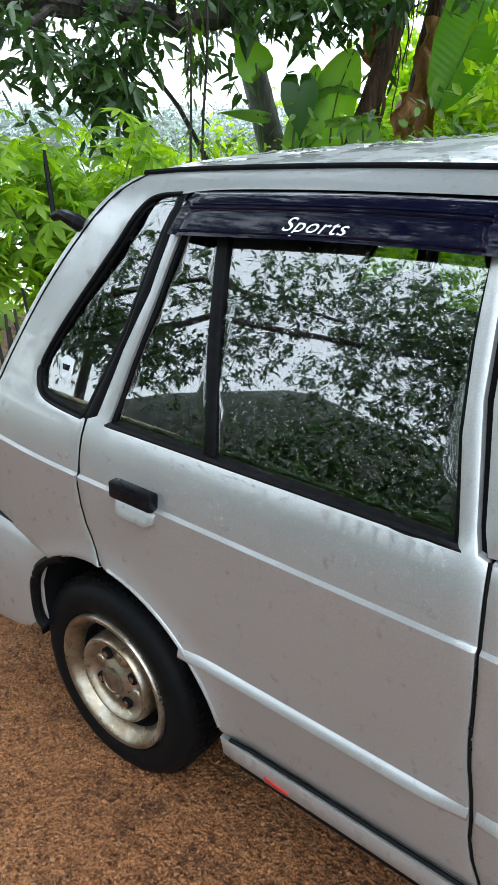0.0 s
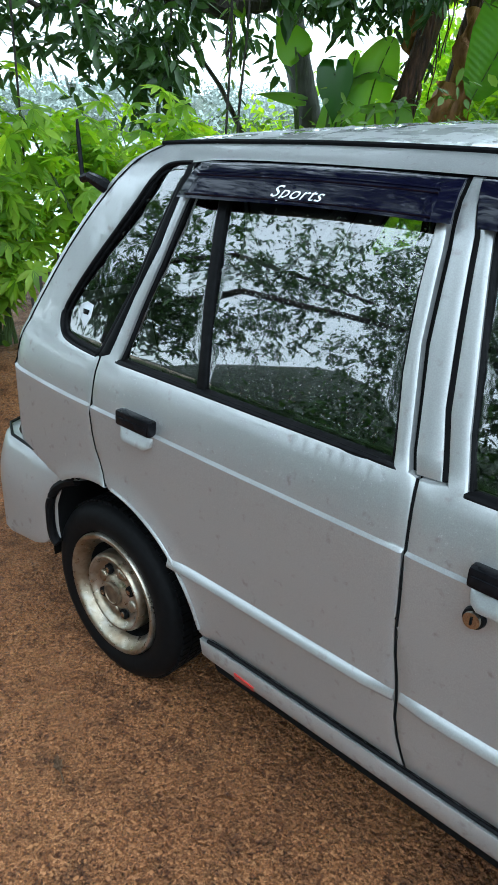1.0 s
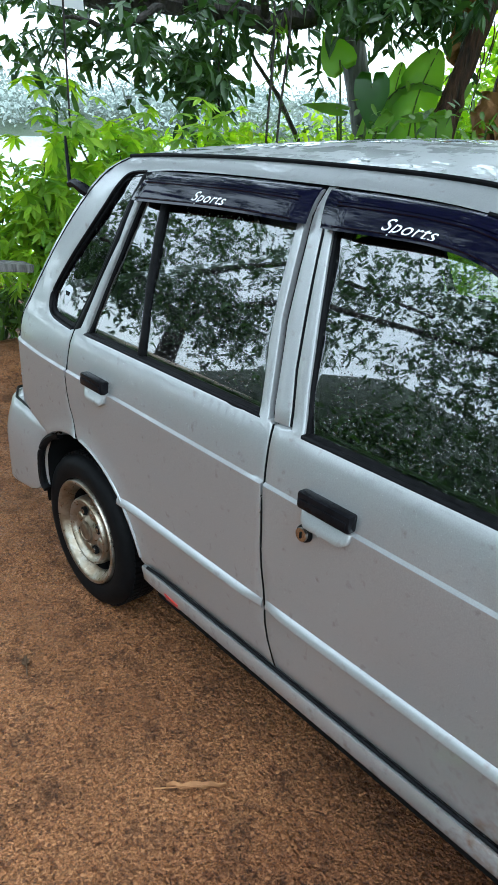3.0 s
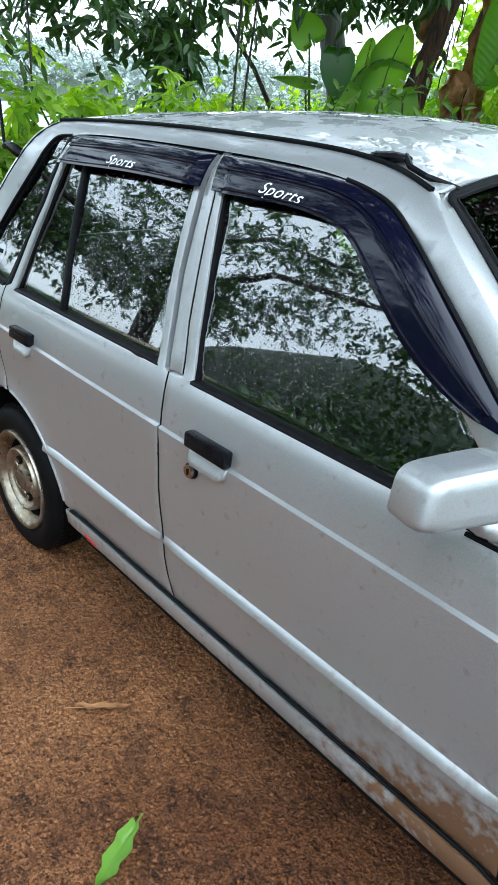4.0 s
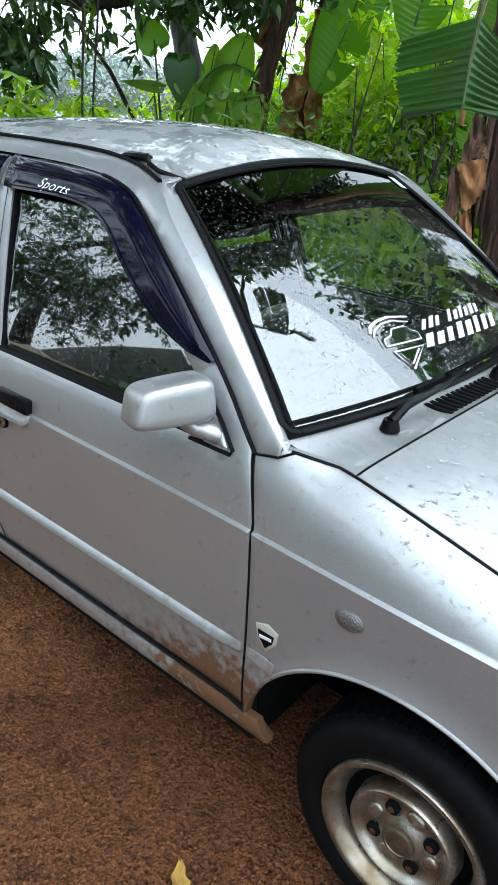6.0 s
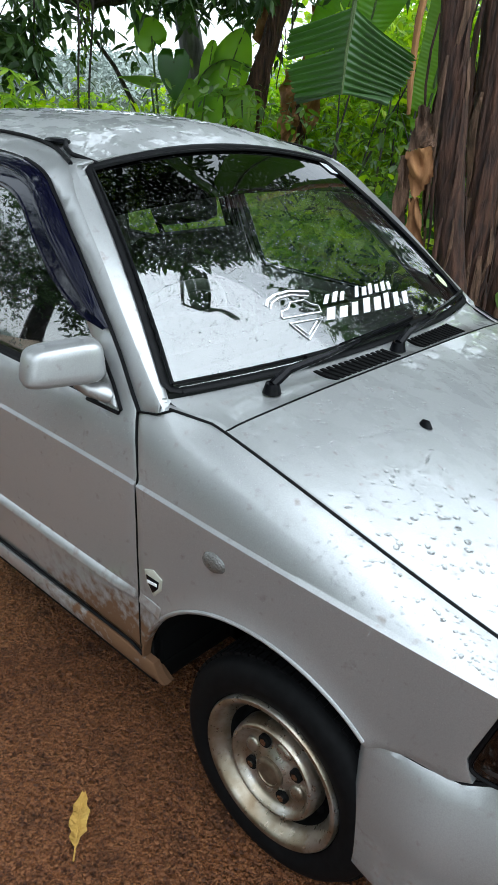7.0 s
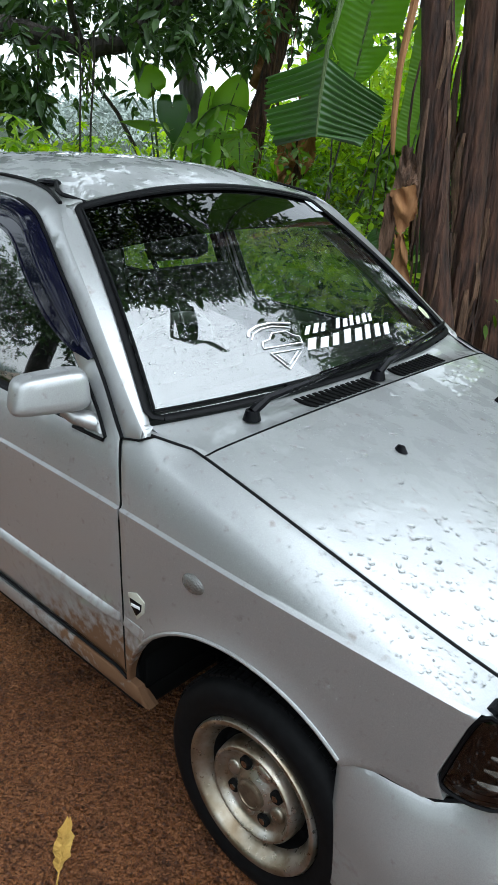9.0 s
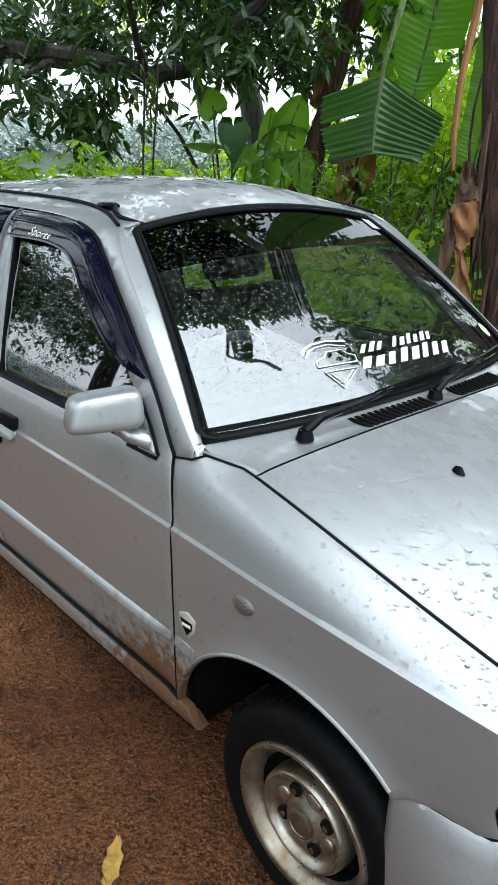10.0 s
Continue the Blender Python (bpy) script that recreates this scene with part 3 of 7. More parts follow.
QUARTER = [(-.035, .890), (-.12, .895), (-.175, .902), (-.198, .918), (-.207, .95), (-.192, .985), (-.14, 1.062), (-.032, 1.203), (.008, 1.270), (.026, 1.297), (.055, 1.311), (.112, 1.315)]



def soften(line, times=2):
    """Rounds the corners of an open line, its ends kept."""
    for _ in range(times):
        out = [line[0]]
        for (a, b), (c, d) in zip(line, line[1:]):
            out += [(.75 * a + .25 * c, .75 * b + .25 * d), (.25 * a + .75 * c, .25 * b + .75 * d)]
        line = out + [line[-1]]
    return line


QUARTER, C_EDGE, GUTTER, A_EDGE, DOOR_TOP = (soften(q) for q in (QUARTER, C_EDGE, GUTTER, A_EDGE, DOOR_TOP))
GAP_R, GAP_B, GAP_F = (soften(q, 1) for q in (GAP_R, GAP_B, GAP_F))
down = [(a, b) for a, b in arc(*REAR_ARCH, 88, 124, 8)]
frame_outline = C_EDGE + GUTTER + A_EDGE + [(1.80, .912)] + DOOR_TOP + QUARTER[::-1][1:] + [(-.025, .892)] + [(x - .003, z) for x, z in GAP_R[1:]] + down + [(-.30, .535)]
both("side_frame", panel(frame_outline, side, step=.028, lines=crease_lines + stop_lines + flare_rear), PAINT)

B_POST = [(.812, .892), (.800, .923), (.769, 1.083), (.757, 1.223), (.740, 1.330), (.757, 1.330), (.786, 1.25), (.803, 1.136), (.825, .999), (.856, .894)]
both("centre_pillar", panel(B_POST, side, sink=.006, step=.05), PAINT)
seal_b = [(.845, .890), (.868, .896), (.837, .999), (.815, 1.136), (.798, 1.25), (.767, 1.326), (.750, 1.326), (.78, 1.25), (.797, 1.136), (.819, .999)]
both("pillar_seal", panel(seal_b, side, sink=.010, step=.05), RUBBER)

# black sheets behind the door gaps, the gaps' shade put into their colour
both("shut_line", panel([(.80, .90), (.845, .90), (.86, .70), (.88, .50), (.905, .318), (.862, .318), (.835, .41), (.815, .60)], side, sink=.018, step=.06, depth=.004), WELL_SHADE)
both("shut_line", panel([(-.05, .90), (.0, .90), (.01, .70), (.06, .60), (.02, .58), (-.05, .66)], side, sink=.018, step=.06, depth=.004), WELL_SHADE)
both("shut_line", panel([(1.73, .91), (1.77, .91), (1.815, .76), (1.815, .32), (1.765, .32), (1.765, .60)], side, sink=.018, step=.06, depth=.004), WELL_SHADE)
both("shut_line", panel([(1.77, .90), (1.735, .90), (1.63, 1.0), (1.39, 1.185), (1.24, 1.285), (1.04, 1.318), (.85, 1.324), (.25, 1.318), (.10, 1.306), (.10, 1.325), (.25, 1.336), (.85, 1.340), (1.05, 1.336), (1.26, 1.305), (1.42, 1.20), (1.66, 1.012)], side, sink=.018, step=.06, depth=.004), WELL_SHADE)
both("shut_line", panel([(.785, .89), (.748, 1.08), (.735, 1.22), (.716, 1.332), (.765, 1.332), (.782, 1.22), (.802, 1.0), (.835, .89)], side, sink=.018, step=.06, depth=.004), WELL_SHADE)
# black tubes sunk in the gaps, added to draw their shade as a line
for gap in (GAP_R, GAP_B, GAP_F):
    both("gap_shade", tube([side(x, z) + Vector((0, .0037, 0)) for x, z in gap], .0029, 6), WELL_SHADE)
# rear door
arch_r = [(a, b) for a, b in arc(REAR_ARCH[0], REAR_ARCH[1], REAR_ARCH[2] + .001, 86, 12, 16)]
R_DOOR = [(x + .0025, z) for x, z in GAP_R[:-1]] + arch_r + [(.36, .325)] + [(x - .0032, z) for x, z in GAP_B[::-1]] + [(.800, .893), (.790, .923), (.757, 1.083), (.745, 1.223), (.728, 1.324), (.50, 1.327), (.25, 1.322), (.143, 1.316), (.119, 1.25), (.097, 1.148), (.051, 1.035), (.009, .903)]
R_OPEN = [(.043, .892), (.073, 1.010), (.108, 1.12), (.150, 1.285), (.30, 1.292), (.716, 1.292), (.720, 1.253), (.726, 1.157), (.74, 1.035), (.772, .892)]
rear_door = both("rear_door", panel(R_DOOR, side, [R_OPEN], step=.028, lines=crease_lines + flare_rear), PAINT)

# front door
F_DOOR = [(x + .0032, z) for x, z in GAP_B] + [(x - .003, z) for x, z in GAP_F[::-1]] + [(1.712, .930), (1.640, 1.002), (1.510, 1.106), (1.400, 1.189), (1.298, 1.263), (1.238, 1.293), (1.168, 1.310), (1.041, 1.323), (.860, 1.328), (.770, 1.324), (.799, 1.25), (.817, 1.136), (.839, .999), (.870, .894)]
F_OPEN = [(.904, .890), (.879, .974), (.851, 1.106), (.820, 1.25), (.815, 1.287), (1.04, 1.287), (1.15, 1.276), (1.225, 1.247), (1.36, 1.150), (1.48, 1.058), (1.60, .962), (1.684, .892)]
front_door = both("front_door", panel(F_DOOR, side, [F_OPEN], step=.028, lines=crease_lines), PAINT)

# front wing
F_WING = [(x + .003, z if z < .764 else .764 + (z - .764) * 1.242) for x, z in GAP_F] + [(1.81, .30), (1.845, .245)]
fa = [(a, b) for a, b in arc(*FRONT_ARCH, 178, 44, 24)]
F_WING += fa + [(2.40, .502), (2.45, .512), (2.52, .512), (2.555, .530), (2.544, .556), (2.538, .575), (2.568, .688), (2.580, .716), (2.592, .728)]
F_WING += [(2.63, .70), (2.655, .73)]
top_wing = [(x, crease(x) + .2) for x in np.linspace(2.64, 1.80, 14)]
F_WING += top_wing + [(1.77, crease(1.77) + .192)]
wing = both("front_wing", panel(F_WING, fender_skin, step=.022, lines=crease_lines + flare_front), PAINT)
both("arch_lip", tube([side(x, z) + Vector((0, .001, 0)) for x, z in arc(FRONT_ARCH[0], FRONT_ARCH[1], FRONT_ARCH[2] + .005, 176, 46, 40)], .0045, 8), PAINT, wing)
both("arch_lip", tube([side(x, z) + Vector((0, .001, 0)) for x, z in arc(REAR_ARCH[0], REAR_ARCH[1], REAR_ARCH[2] + .005, 84, 14, 30)], .0045, 8), PAINT, rear_door)

both("pillar_foot", panel([(1.742, .915), (1.795, .940), (1.800, .915), (1.792, .885), (1.762, .878)], side, sink=.009, step=.03, roll=.003, depth=.01), PAINT)

both("tailgate_seam", tube([side(x + .020, z) + Vector((0, .0005, 0)) for x, z in C_EDGE[6:]], .0026, 6), RUBBER)

# rubbing strips
def strip(x0, x1, z0=.474, z1=.498, proud=.012):
    bm = bmesh.new()
    xs = np.linspace(x0, x1, max(2, int((x1 - x0) / .05)))
    rows = []
    for i, x in enumerate(xs):
        e = min(1.0, min(i, len(xs) - 1 - i) / 1.0 + .35)
        rows.append([bm.verts.new(side(x, z) + Vector((0, y, 0))) for z, y in ((z0, .002), (z0 + .0015, -proud * .8 * e), (z0 + .005, -proud * e), (z0 + .009, -proud * .97 * e), (z1 - .001, -proud * .05 * e), (z1, .002))])
    for a, b in zip(rows, rows[1:]):
        for k in range(5):
            bm.faces.new((a[k], a[k + 1], b[k + 1], b[k]))
    bm.faces.new(rows[0])
    bm.faces.new(rows[-1])
    return bm


both("rubbing_strip", strip(.262, .851), PAINT, rear_door)
both("rubbing_strip", strip(.863, 1.784, .476, .502), PAINT, front_door)
both("rubbing_strip", strip(1.797, 1.872, .474, .502), PAINT, wing)

# sills
SILL = [(.350, .314), (.352, .270), (.40, .250), (1.80, .250), (1.855, .256), (1.835, .320)]


def sill_skin(x, z):
    return Vector((x, .006 + .12 * (.318 - z) + .05 * max(0.0, (.275 - z) / .03) ** 2 * .5, z))


sill = both("sill", panel(SILL, sill_skin, step=.04, roll=.006, lines=[[(.35, z), (1.86, z)] for z in (.275, .267, .259)]), PAINT)
both("sill_seam", panel([(.372, .332), (.372, .312), (1.80, .316), (1.80, .340)], side, sink=.010, step=.06, depth=.008), RUBBER)
both("sill_line", tube([side(x, .320 + .006 * (x - .37)) + Vector((0, -.003, 0)) for x in np.linspace(.375, 1.80, 30)], .0042, 6), RUBBER)
part("tape", panel([(.462, .285), (.455, .258), (.512, .256), (.520, .280)], sill_skin, sink=-.003, step=.03, depth=.003, roll=.001), RED_TAPE, sill, "strip of red tape")

# roof
def roof_point(u, v):
    """u from the tail to the windscreen, v across."""
    vv = abs(2 * v - 1)
    bow = 1 - vv ** 2.2
    x = -.045 - .035 * bow + u * (1.302 - .015 * bow + .045 + .035 * bow)
    edge_x = -.04 + u * 1.335
    gz = float(np.interp(edge_x, [-.04] + [a for a, b in GUTTER], [1.343] + [b for a, b in GUTTER]))
    gy = side(edge_x, gz).y + .010
    y = gy + v * (WIDTH - 2 * gy)
    dip = max(0, u - .9) / .1
    crown = .040 + float(np.interp(edge_x, [-.05, .2, .42, .65, .9, 1.1, 1.30], [-.011, -.004, .005, .015, .020, .018, .010]))
    z = gz + crown * bow * (1 - .25 * dip) - .003 * (vv ** 20)
    return Vector((x, y, z))


def sheet(fn, nu, nv, depth=(0, 0, -.02)):
    bm = bmesh.new()
    g = [[bm.verts.new(fn(i / nu, j / nv)) for j in range(nv + 1)] for i in range(nu + 1)]
    for i in range(nu):
        for j in range(nv):
            bm.faces.new((g[i][j], g[i + 1][j], g[i + 1][j + 1], g[i][j + 1]))
    if depth:
        free = [e for e in bm.edges if len(e.link_faces) == 1]
        back = {}
        for e in free:
            for v in e.verts:
                if v not in back:
                    back[v] = bm.verts.new(v.co + Vector(depth))
        for e in free:
            a, b = e.verts
            bm.faces.new((a, b, back[b], back[a]))
    return bm


part("roof", sheet(roof_point, 40, 36, (0, 0, -.012)), PAINT, car)
part("headliner", sheet(lambda u, v: roof_point(u, v) + Vector((0, 0, -.03)), 14, 12, None), LINING, car)
gut = [side(x, z) + Vector((0, .004, .003)) for x, z in [(-.03, 1.344)] + GUTTER]
both("roof_drip_seal", tube(gut, .0055, 6), RUBBER)

# windscreen
def screen_point(u, v, off=0.0):
    bow = 1 - (2 * u - 1) ** 2
    b = Vector((1.782 + .088 * bow, .088 + u * (WIDTH - .176), .938 + .004 * bow))
    t = Vector((1.300 - .012 * bow, .262 + u * (WIDTH - .524), 1.312 + .044 * bow))
    p = b.lerp(t, v)
    p += Vector((.60, 0, .76)) * (.018 * 4 * v * (1 - v) + off)
    return p


band = .735
part("windscreen", sheet(lambda u, v: screen_point(u, v * band), 30, 20, None), SCREEN, car, "raindrop-spotted windscreen with white vinyl lettering")
part("sun_strip", sheet(lambda u, v: screen_point(u, band + v * (1 - band)), 30, 6, None), SCREEN_BAND, car, "dark tinted strip along the windscreen top")
loop = [screen_point(u, 0, .006) for u in np.linspace(.024, .976, 22)] + [screen_point(.993, .010, .006)] + [screen_point(1, v, .006) for v in np.linspace(.034, .97, 14)]
loop += [screen_point(u, 1, .006) for u in np.linspace(.985, .015, 22)] + [screen_point(0, v, .006) for v in np.linspace(.97, .034, 14)] + [screen_point(.007, .010, .006)]
loop.append(loop[0])
part("windscreen_seal", tube(loop, .0105, 8, .42), RUBBER, car)
inner = [screen_point(.5 + (u - .5) * .975, .028 + v * .95, .006) for u, v in
         [(k / 20, 0) for k in range(21)] + [(1, k / 14) for k in range(15)] + [(1 - k / 20, 1) for k in range(21)] + [(0, 1 - k / 14) for k in range(15)]]
part("seal_bead", tube(inner, .004, 6), RUBBER, car)

# the pillar's return from its outer edge to the glass
ret = bmesh.new()
rows = []
for k in range(21):
    t = k / 20
    q = t * (len(A_EDGE) - 1)
    i = min(int(q), len(A_EDGE) - 2)
    f = q - i
    x, z = A_EDGE[i][0] * (1 - f) + A_EDGE[i + 1][0] * f, A_EDGE[i][1] * (1 - f) + A_EDGE[i + 1][1] * f
    a, b = side(x, z) + Vector((0, .002, 0)), screen_point(0, max(-.02, min(1, (z - .938) / .374)), .004)
    rows.append([ret.verts.new(a.lerp(b, g) + Vector((.006, -.004, .006)) * .25 * math.sin(math.pi * g)) for g in (0, .25, .5, .75, 1)])
rows.append([ret.verts.new(Vector((1.811, .0575, .9155)).lerp(Vector((1.799, .087, .930)), g)) for g in (0, .25, .5, .75, 1)])
for a, b in zip(rows, rows[1:]):
    for k in range(4):
        ret.faces.new((a[k], a[k + 1], b[k + 1], b[k]))
both("screen_pillar", ret, PAINT)
both("pillar_seam", tube([side(1.748, .902) + Vector((0, -.0005, 0)), side(1.775, .9075) + Vector((0, -.0005, 0)), side(1.80, .912) + Vector((0, -.0005, 0)), Vector((1.811, .0595, .917)), Vector((1.823, .0705, .9225))], .0024, 6), WELL_SHADE)
cap = bmesh.new()
cap_ring = [side(1.20, 1.346), side(1.30, 1.322), side(1.345, 1.296), side(1.40, 1.252), screen_point(0, .84, .004), screen_point(0, 1, .004), screen_point(.06, 1, .004), roof_point(1, .06), roof_point(.96, .01)]
mid_cap = cap.verts.new(sum(cap_ring, Vector()) / 9 + Vector((0, .001, 0)))
cap_v = [cap.verts.new(p + Vector((0, .002, -.001))) for p in cap_ring]
for i in range(9):
    cap.faces.new((cap_v[i], cap_v[(i + 1) % 9], mid_cap))
both("roof_corner", cap, PAINT)
both("door_top_seal", tube([side(x, z) + Vector((0, -.001, 0)) for x, z in DOOR_TOP if x > 1.1], .0048, 6), RUBBER)
head_rail = bmesh.new()
rows = []
for k in range(31):
    v = k / 30
    a, b = roof_point(1, v), screen_point(v, 1.0, .004)
    rows.append([head_rail.verts.new(a.lerp(b, g) + Vector((.003, 0, .003)) * math.sin(math.pi * g)) for g in (0, .5, 1)])
for a, b in zip(rows, rows[1:]):
    for k in range(2):
        head_rail.faces.new((a[k], a[k + 1], b[k + 1], b[k]))
part("screen_header", head_rail, PAINT, car)

# bonnet
def bonnet_point(u, v):
    vv = abs(2 * v - 1)
    bow = 1 - vv ** 2
    x0, x1 = 1.930 + .032 * bow, 2.60 + .10 * bow
    x = x0 + u * (x1 - x0)
    xe = 1.930 + u * .67
    h = float(np.polyval(HOOD_FIT, xe))
    y0 = .110 + taper(xe)
    if xe > 2.5:
        y0 += (xe - 2.5) * .1
    y = y0 + v * (WIDTH - 2 * y0)
    drop = max(0, u - .86) / .14
    z = h + .002 + .030 * (1 - vv ** 2.4) * (1 - .2 * u) - .03 * drop ** 2 - .004 * vv ** 30
    return Vector((x, y, z))


part("bonnet", sheet(bonnet_point, 34, 40, (0, 0, -.018)), PAINT, car)


rim = [fender_skin(x, crease(x) + .2) + Vector((0, .003, -.001)) for x in np.linspace(1.93, 2.62, 24)]
both("bonnet_gap", tube(rim, .0042, 6), RUBBER)
both("wing_seam", tube([fender_skin(x, crease(x) + .2) + Vector((0, .001, .0015)) for x in np.linspace(1.815, 1.93, 8)], .0028, 6), RUBBER, wing)
part("bonnet_seam", tube([bonnet_point(0, v) + Vector((-.003, 0, .0005)) for v in np.linspace(0, 1, 40)], .0022, 6), RUBBER, car)


# cowl panel with its two louvred vents
def cowl_point(u, v):
    a = bonnet_point(0, v) + Vector((-.006, 0, -.001))
    b = screen_point(v, -.018)
    b.z = max(b.z, a.z + .008)
    p = a.lerp(b, u)
    p.z -= .008 * math.sin(math.pi * u)
    return p


cowl = part("cowl_panel", sheet(cowl_point, 6, 40, (0, 0, -.02)), PAINT, car)
# each slot is a black block that stands for the shade inside it
for v0, v1 in ((.292, .490), (.592, .788)):
    for k in range(13):
        a = v0 + (v1 - v0) * k / 12
        bm = bmesh.new()
        w = (v1 - v0) / 12 * .27
        q = [cowl_point(.16, a - w), cowl_point(.16, a + w), cowl_point(.84, a + w - .004), cowl_point(.84, a - w - .004)]
        top = [bm.verts.new(p + Vector((0, 0, .0022))) for p in q]
        bot = [bm.verts.new(p + Vector((0, 0, -.006))) for p in q]
        bm.faces.new(top)
        for i in range(4):
            bm.faces.new((top[i], top[(i + 1) % 4], bot[(i + 1) % 4], bot[i]))
        part("vent_slot", bm, WELL_SHADE, cowl, smooth=False)

# nose and tail
def nose(u, v):
    y = .19 + v * (WIDTH - .38)
    bow = 1 - (2 * v - 1) ** 2
    return Vector((2.655 + .06 * bow + .02 * u, y, .66 - .42 * u))


part("grille_panel", sheet(nose, 8, 20, (-.02, 0, 0)), PLASTIC, car)


def tail(u, v):
    ring = C_EDGE
    t = u * (len(ring) - 1)
    i = min(int(t), len(ring) - 2)
    x = ring[i][0] + (ring[i + 1][0] - ring[i][0]) * (t - i)
    z = ring[i][1] + (ring[i + 1][1] - ring[i][1]) * (t - i)
    e = side(x, z)
    bow = 1 - (2 * v - 1) ** 4
    return Vector((x + .006 - .045 * bow, e.y + .012 + v * (WIDTH - 2 * e.y - .024), z))


part("tailgate", sheet(lambda u, v: tail(u * .45, v), 14, 20, (.02, 0, 0)), PAINT, car)
part("rear_window", sheet(lambda u, v: tail(.45 + u * .5, .06 + .88 * v), 12, 20, None), GLASS, car)
part("tailgate_frame", sheet(lambda u, v: tail(.94 + u * .06, v), 3, 20, (.02, 0, 0)), PAINT, car)
for v0, v1 in ((0, .065), (.935, 1)):
    part("tailgate_frame", sheet(lambda u, v: tail(.45 + u * .5, v0 + (v1 - v0) * v), 12, 3, (.02, 0, 0)), PAINT, car)
both("tail_lamp", panel([(-.462, .575), (-.462, .775), (-.447, .775), (-.452, .575)], lambda x, z: side(x, z) + Vector((0, -.004, 0)), step=.03, roll=.002), LAMP_RED, None, "dark red tail lamp")


# bumpers: s runs from the wheel arch round the corner, b is the height
def rear_bumper(s, b):
    bulge = .034 * math.sin(max(0.0, min(1.0, (.572 - b) / .15)) * math.pi / 2)
    if s < .32:
        return Vector((-.11 - s, .018 - bulge * min(1, .3 + s * 4), b))
    if s < .52:
        a = (s - .32) / .2 * math.pi / 2
        r = .125
        return Vector((-.43 - (r + bulge - .02) * math.sin(a), .143 - (r + bulge) * math.cos(a), b))
    return Vector((-.555 - bulge + .02, .143 + s - .52, b))


RB = [(.0, .545), (.10, .552), (.32, .566), (.52, .570), (1.098, .570), (1.098, .255), (.52, .255), (.36, .262), (.20, .285), (.155, .302), (.128, .325), (.133, .37), (.130, .43), (.112, .485), (.07, .520), (.03, .535)]
both("rear_bumper", panel(RB, rear_bumper, step=.03, roll=.010, depth=.03, thick=(.5, .8, 0)), PAINT)
arch_lip = [rear_bumper(s, b) + Vector((.004, .010, 0)) for s, b in soften([(.02, .536), (.07, .517), (.110, .482), (.127, .43), (.129, .37), (.122, .33), (.105, .318)])]
both("arch_guard", tube(arch_lip, .013, 8), RUBBER)
liner = bmesh.new()
liner_rows = [[liner.verts.new(q + Vector((-.002 * k, (.004, .05, .27)[k], 0))) for q in arch_lip] for k in range(3)]
for a, b in zip(liner_rows, liner_rows[1:]):
    for k in range(len(a) - 1):
        liner.faces.new((a[k], a[k + 1], b[k + 1], b[k]))
both("arch_liner", liner, WELL_SHADE)
both("bumper_seal", tube([rear_bumper(s, b) + Vector((0, .004, .003)) for s, b in ((.0, .547), (.10, .554), (.32, .568), (.42, .571), (.52, .572))], .0045, 6), RUBBER)


def front_bumper(s, b):
    bulge = .05 * math.sin(max(0.0, min(1.0, (.515 - b) / .17)) * math.pi / 2)
    if s < .22:
        k = s / .22
        return Vector((2.368 + s, .030 + .05 * k * k - bulge * min(1, .15 + s * 6), b))
    if s < .46:
        a = (s - .22) / .24 * math.pi / 2
        return Vector((2.588 + (.165 + bulge) * math.sin(a), .245 - (.165 + bulge) * math.cos(a), b))
    return Vector((2.753 + bulge, .245 + s - .46, b))


FB = [(0, .492), (.05, .510), (.11, .509), (.17, .507), (.215, .522), (.27, .545), (.46, .56), (.935, .56), (.935, .20), (.46, .20), (.02, .20), (.004, .34)]
both("front_bumper", panel(FB, front_bumper, step=.03, roll=.010, depth=.03, thick=(-.5, .8, 0)), PAINT)
seam = [front_bumper(s, b) + Vector((0, .003, .003)) for s, b in FB[:7]]
both("bumper_seal", tube(seam, .0045, 6), RUBBER)


# head lamps wrap round the corner
def lamp_skin(s, b):
    lean = (b - .55) * .20
    x0 = 2.542 + lean
    x = x0 + .0
    if s < .03:
        return Vector((x + s, taper(x) + .012, b))
    a = min(math.pi / 2, (s - .03) / .17 * math.pi / 2)
    r = .108
    extra = max(0, s - .2)
    return Vector((x + .03 + r * math.sin(a), taper(2.55) + .012 + r - r * math.cos(a) + extra, b))


HL = [(.0, .560), (.0, .575), (.004, .70), (.02, .722), (.05, .730), (.40, .730), (.40, .565), (.05, .550), (.012, .550)]
HL = soften(HL + [HL[0]], 2)[:-1]
lamp = both("head_lamp", panel(HL, lamp_skin, step=.025, roll=.008, depth=.012, sink=-.006), LENS, None, "dark glossy wrap-round head lamp")
both("lamp_bowl", panel(HL, lambda s, b: lamp_skin(s, b) + Vector((-.012, .016, 0)), step=.03, roll=.004, depth=.03), PLASTIC, lamp)
for i, b in enumerate((.585, .615, .645)):
    rib = [lamp_skin(s, b) + Vector((-.010, .010, 0)) for s in np.linspace(.055, .30, 14)]
    both("reflector_rib", tube(rib, [.003] + [.0085] * 13, 6), CHROME, lamp)
edge = [lamp_skin(s, b) + Vector((-.002, -.002, 0)) for s, b in soften([(.05, .731), (.02, .722), (.004, .70), (-.002, .575), (.0, .556), (.016, .548), (.06, .548), (.2, .556)])]
both("lamp_seal", tube(edge, .0042, 6), RUBBER, lamp)

# side glass, bars, seals
def glass_skin(x, z):
    """The door glass: one smooth barrel curve from sill to roof."""
    h = z - .9
    return Vector((x, .0435 + .31 * h + .12 * h * h + taper(x), z))


def pane(outline, sink):
    return panel(outline, glass_skin, step=.03, sink=sink, roll=.001, depth=.003)


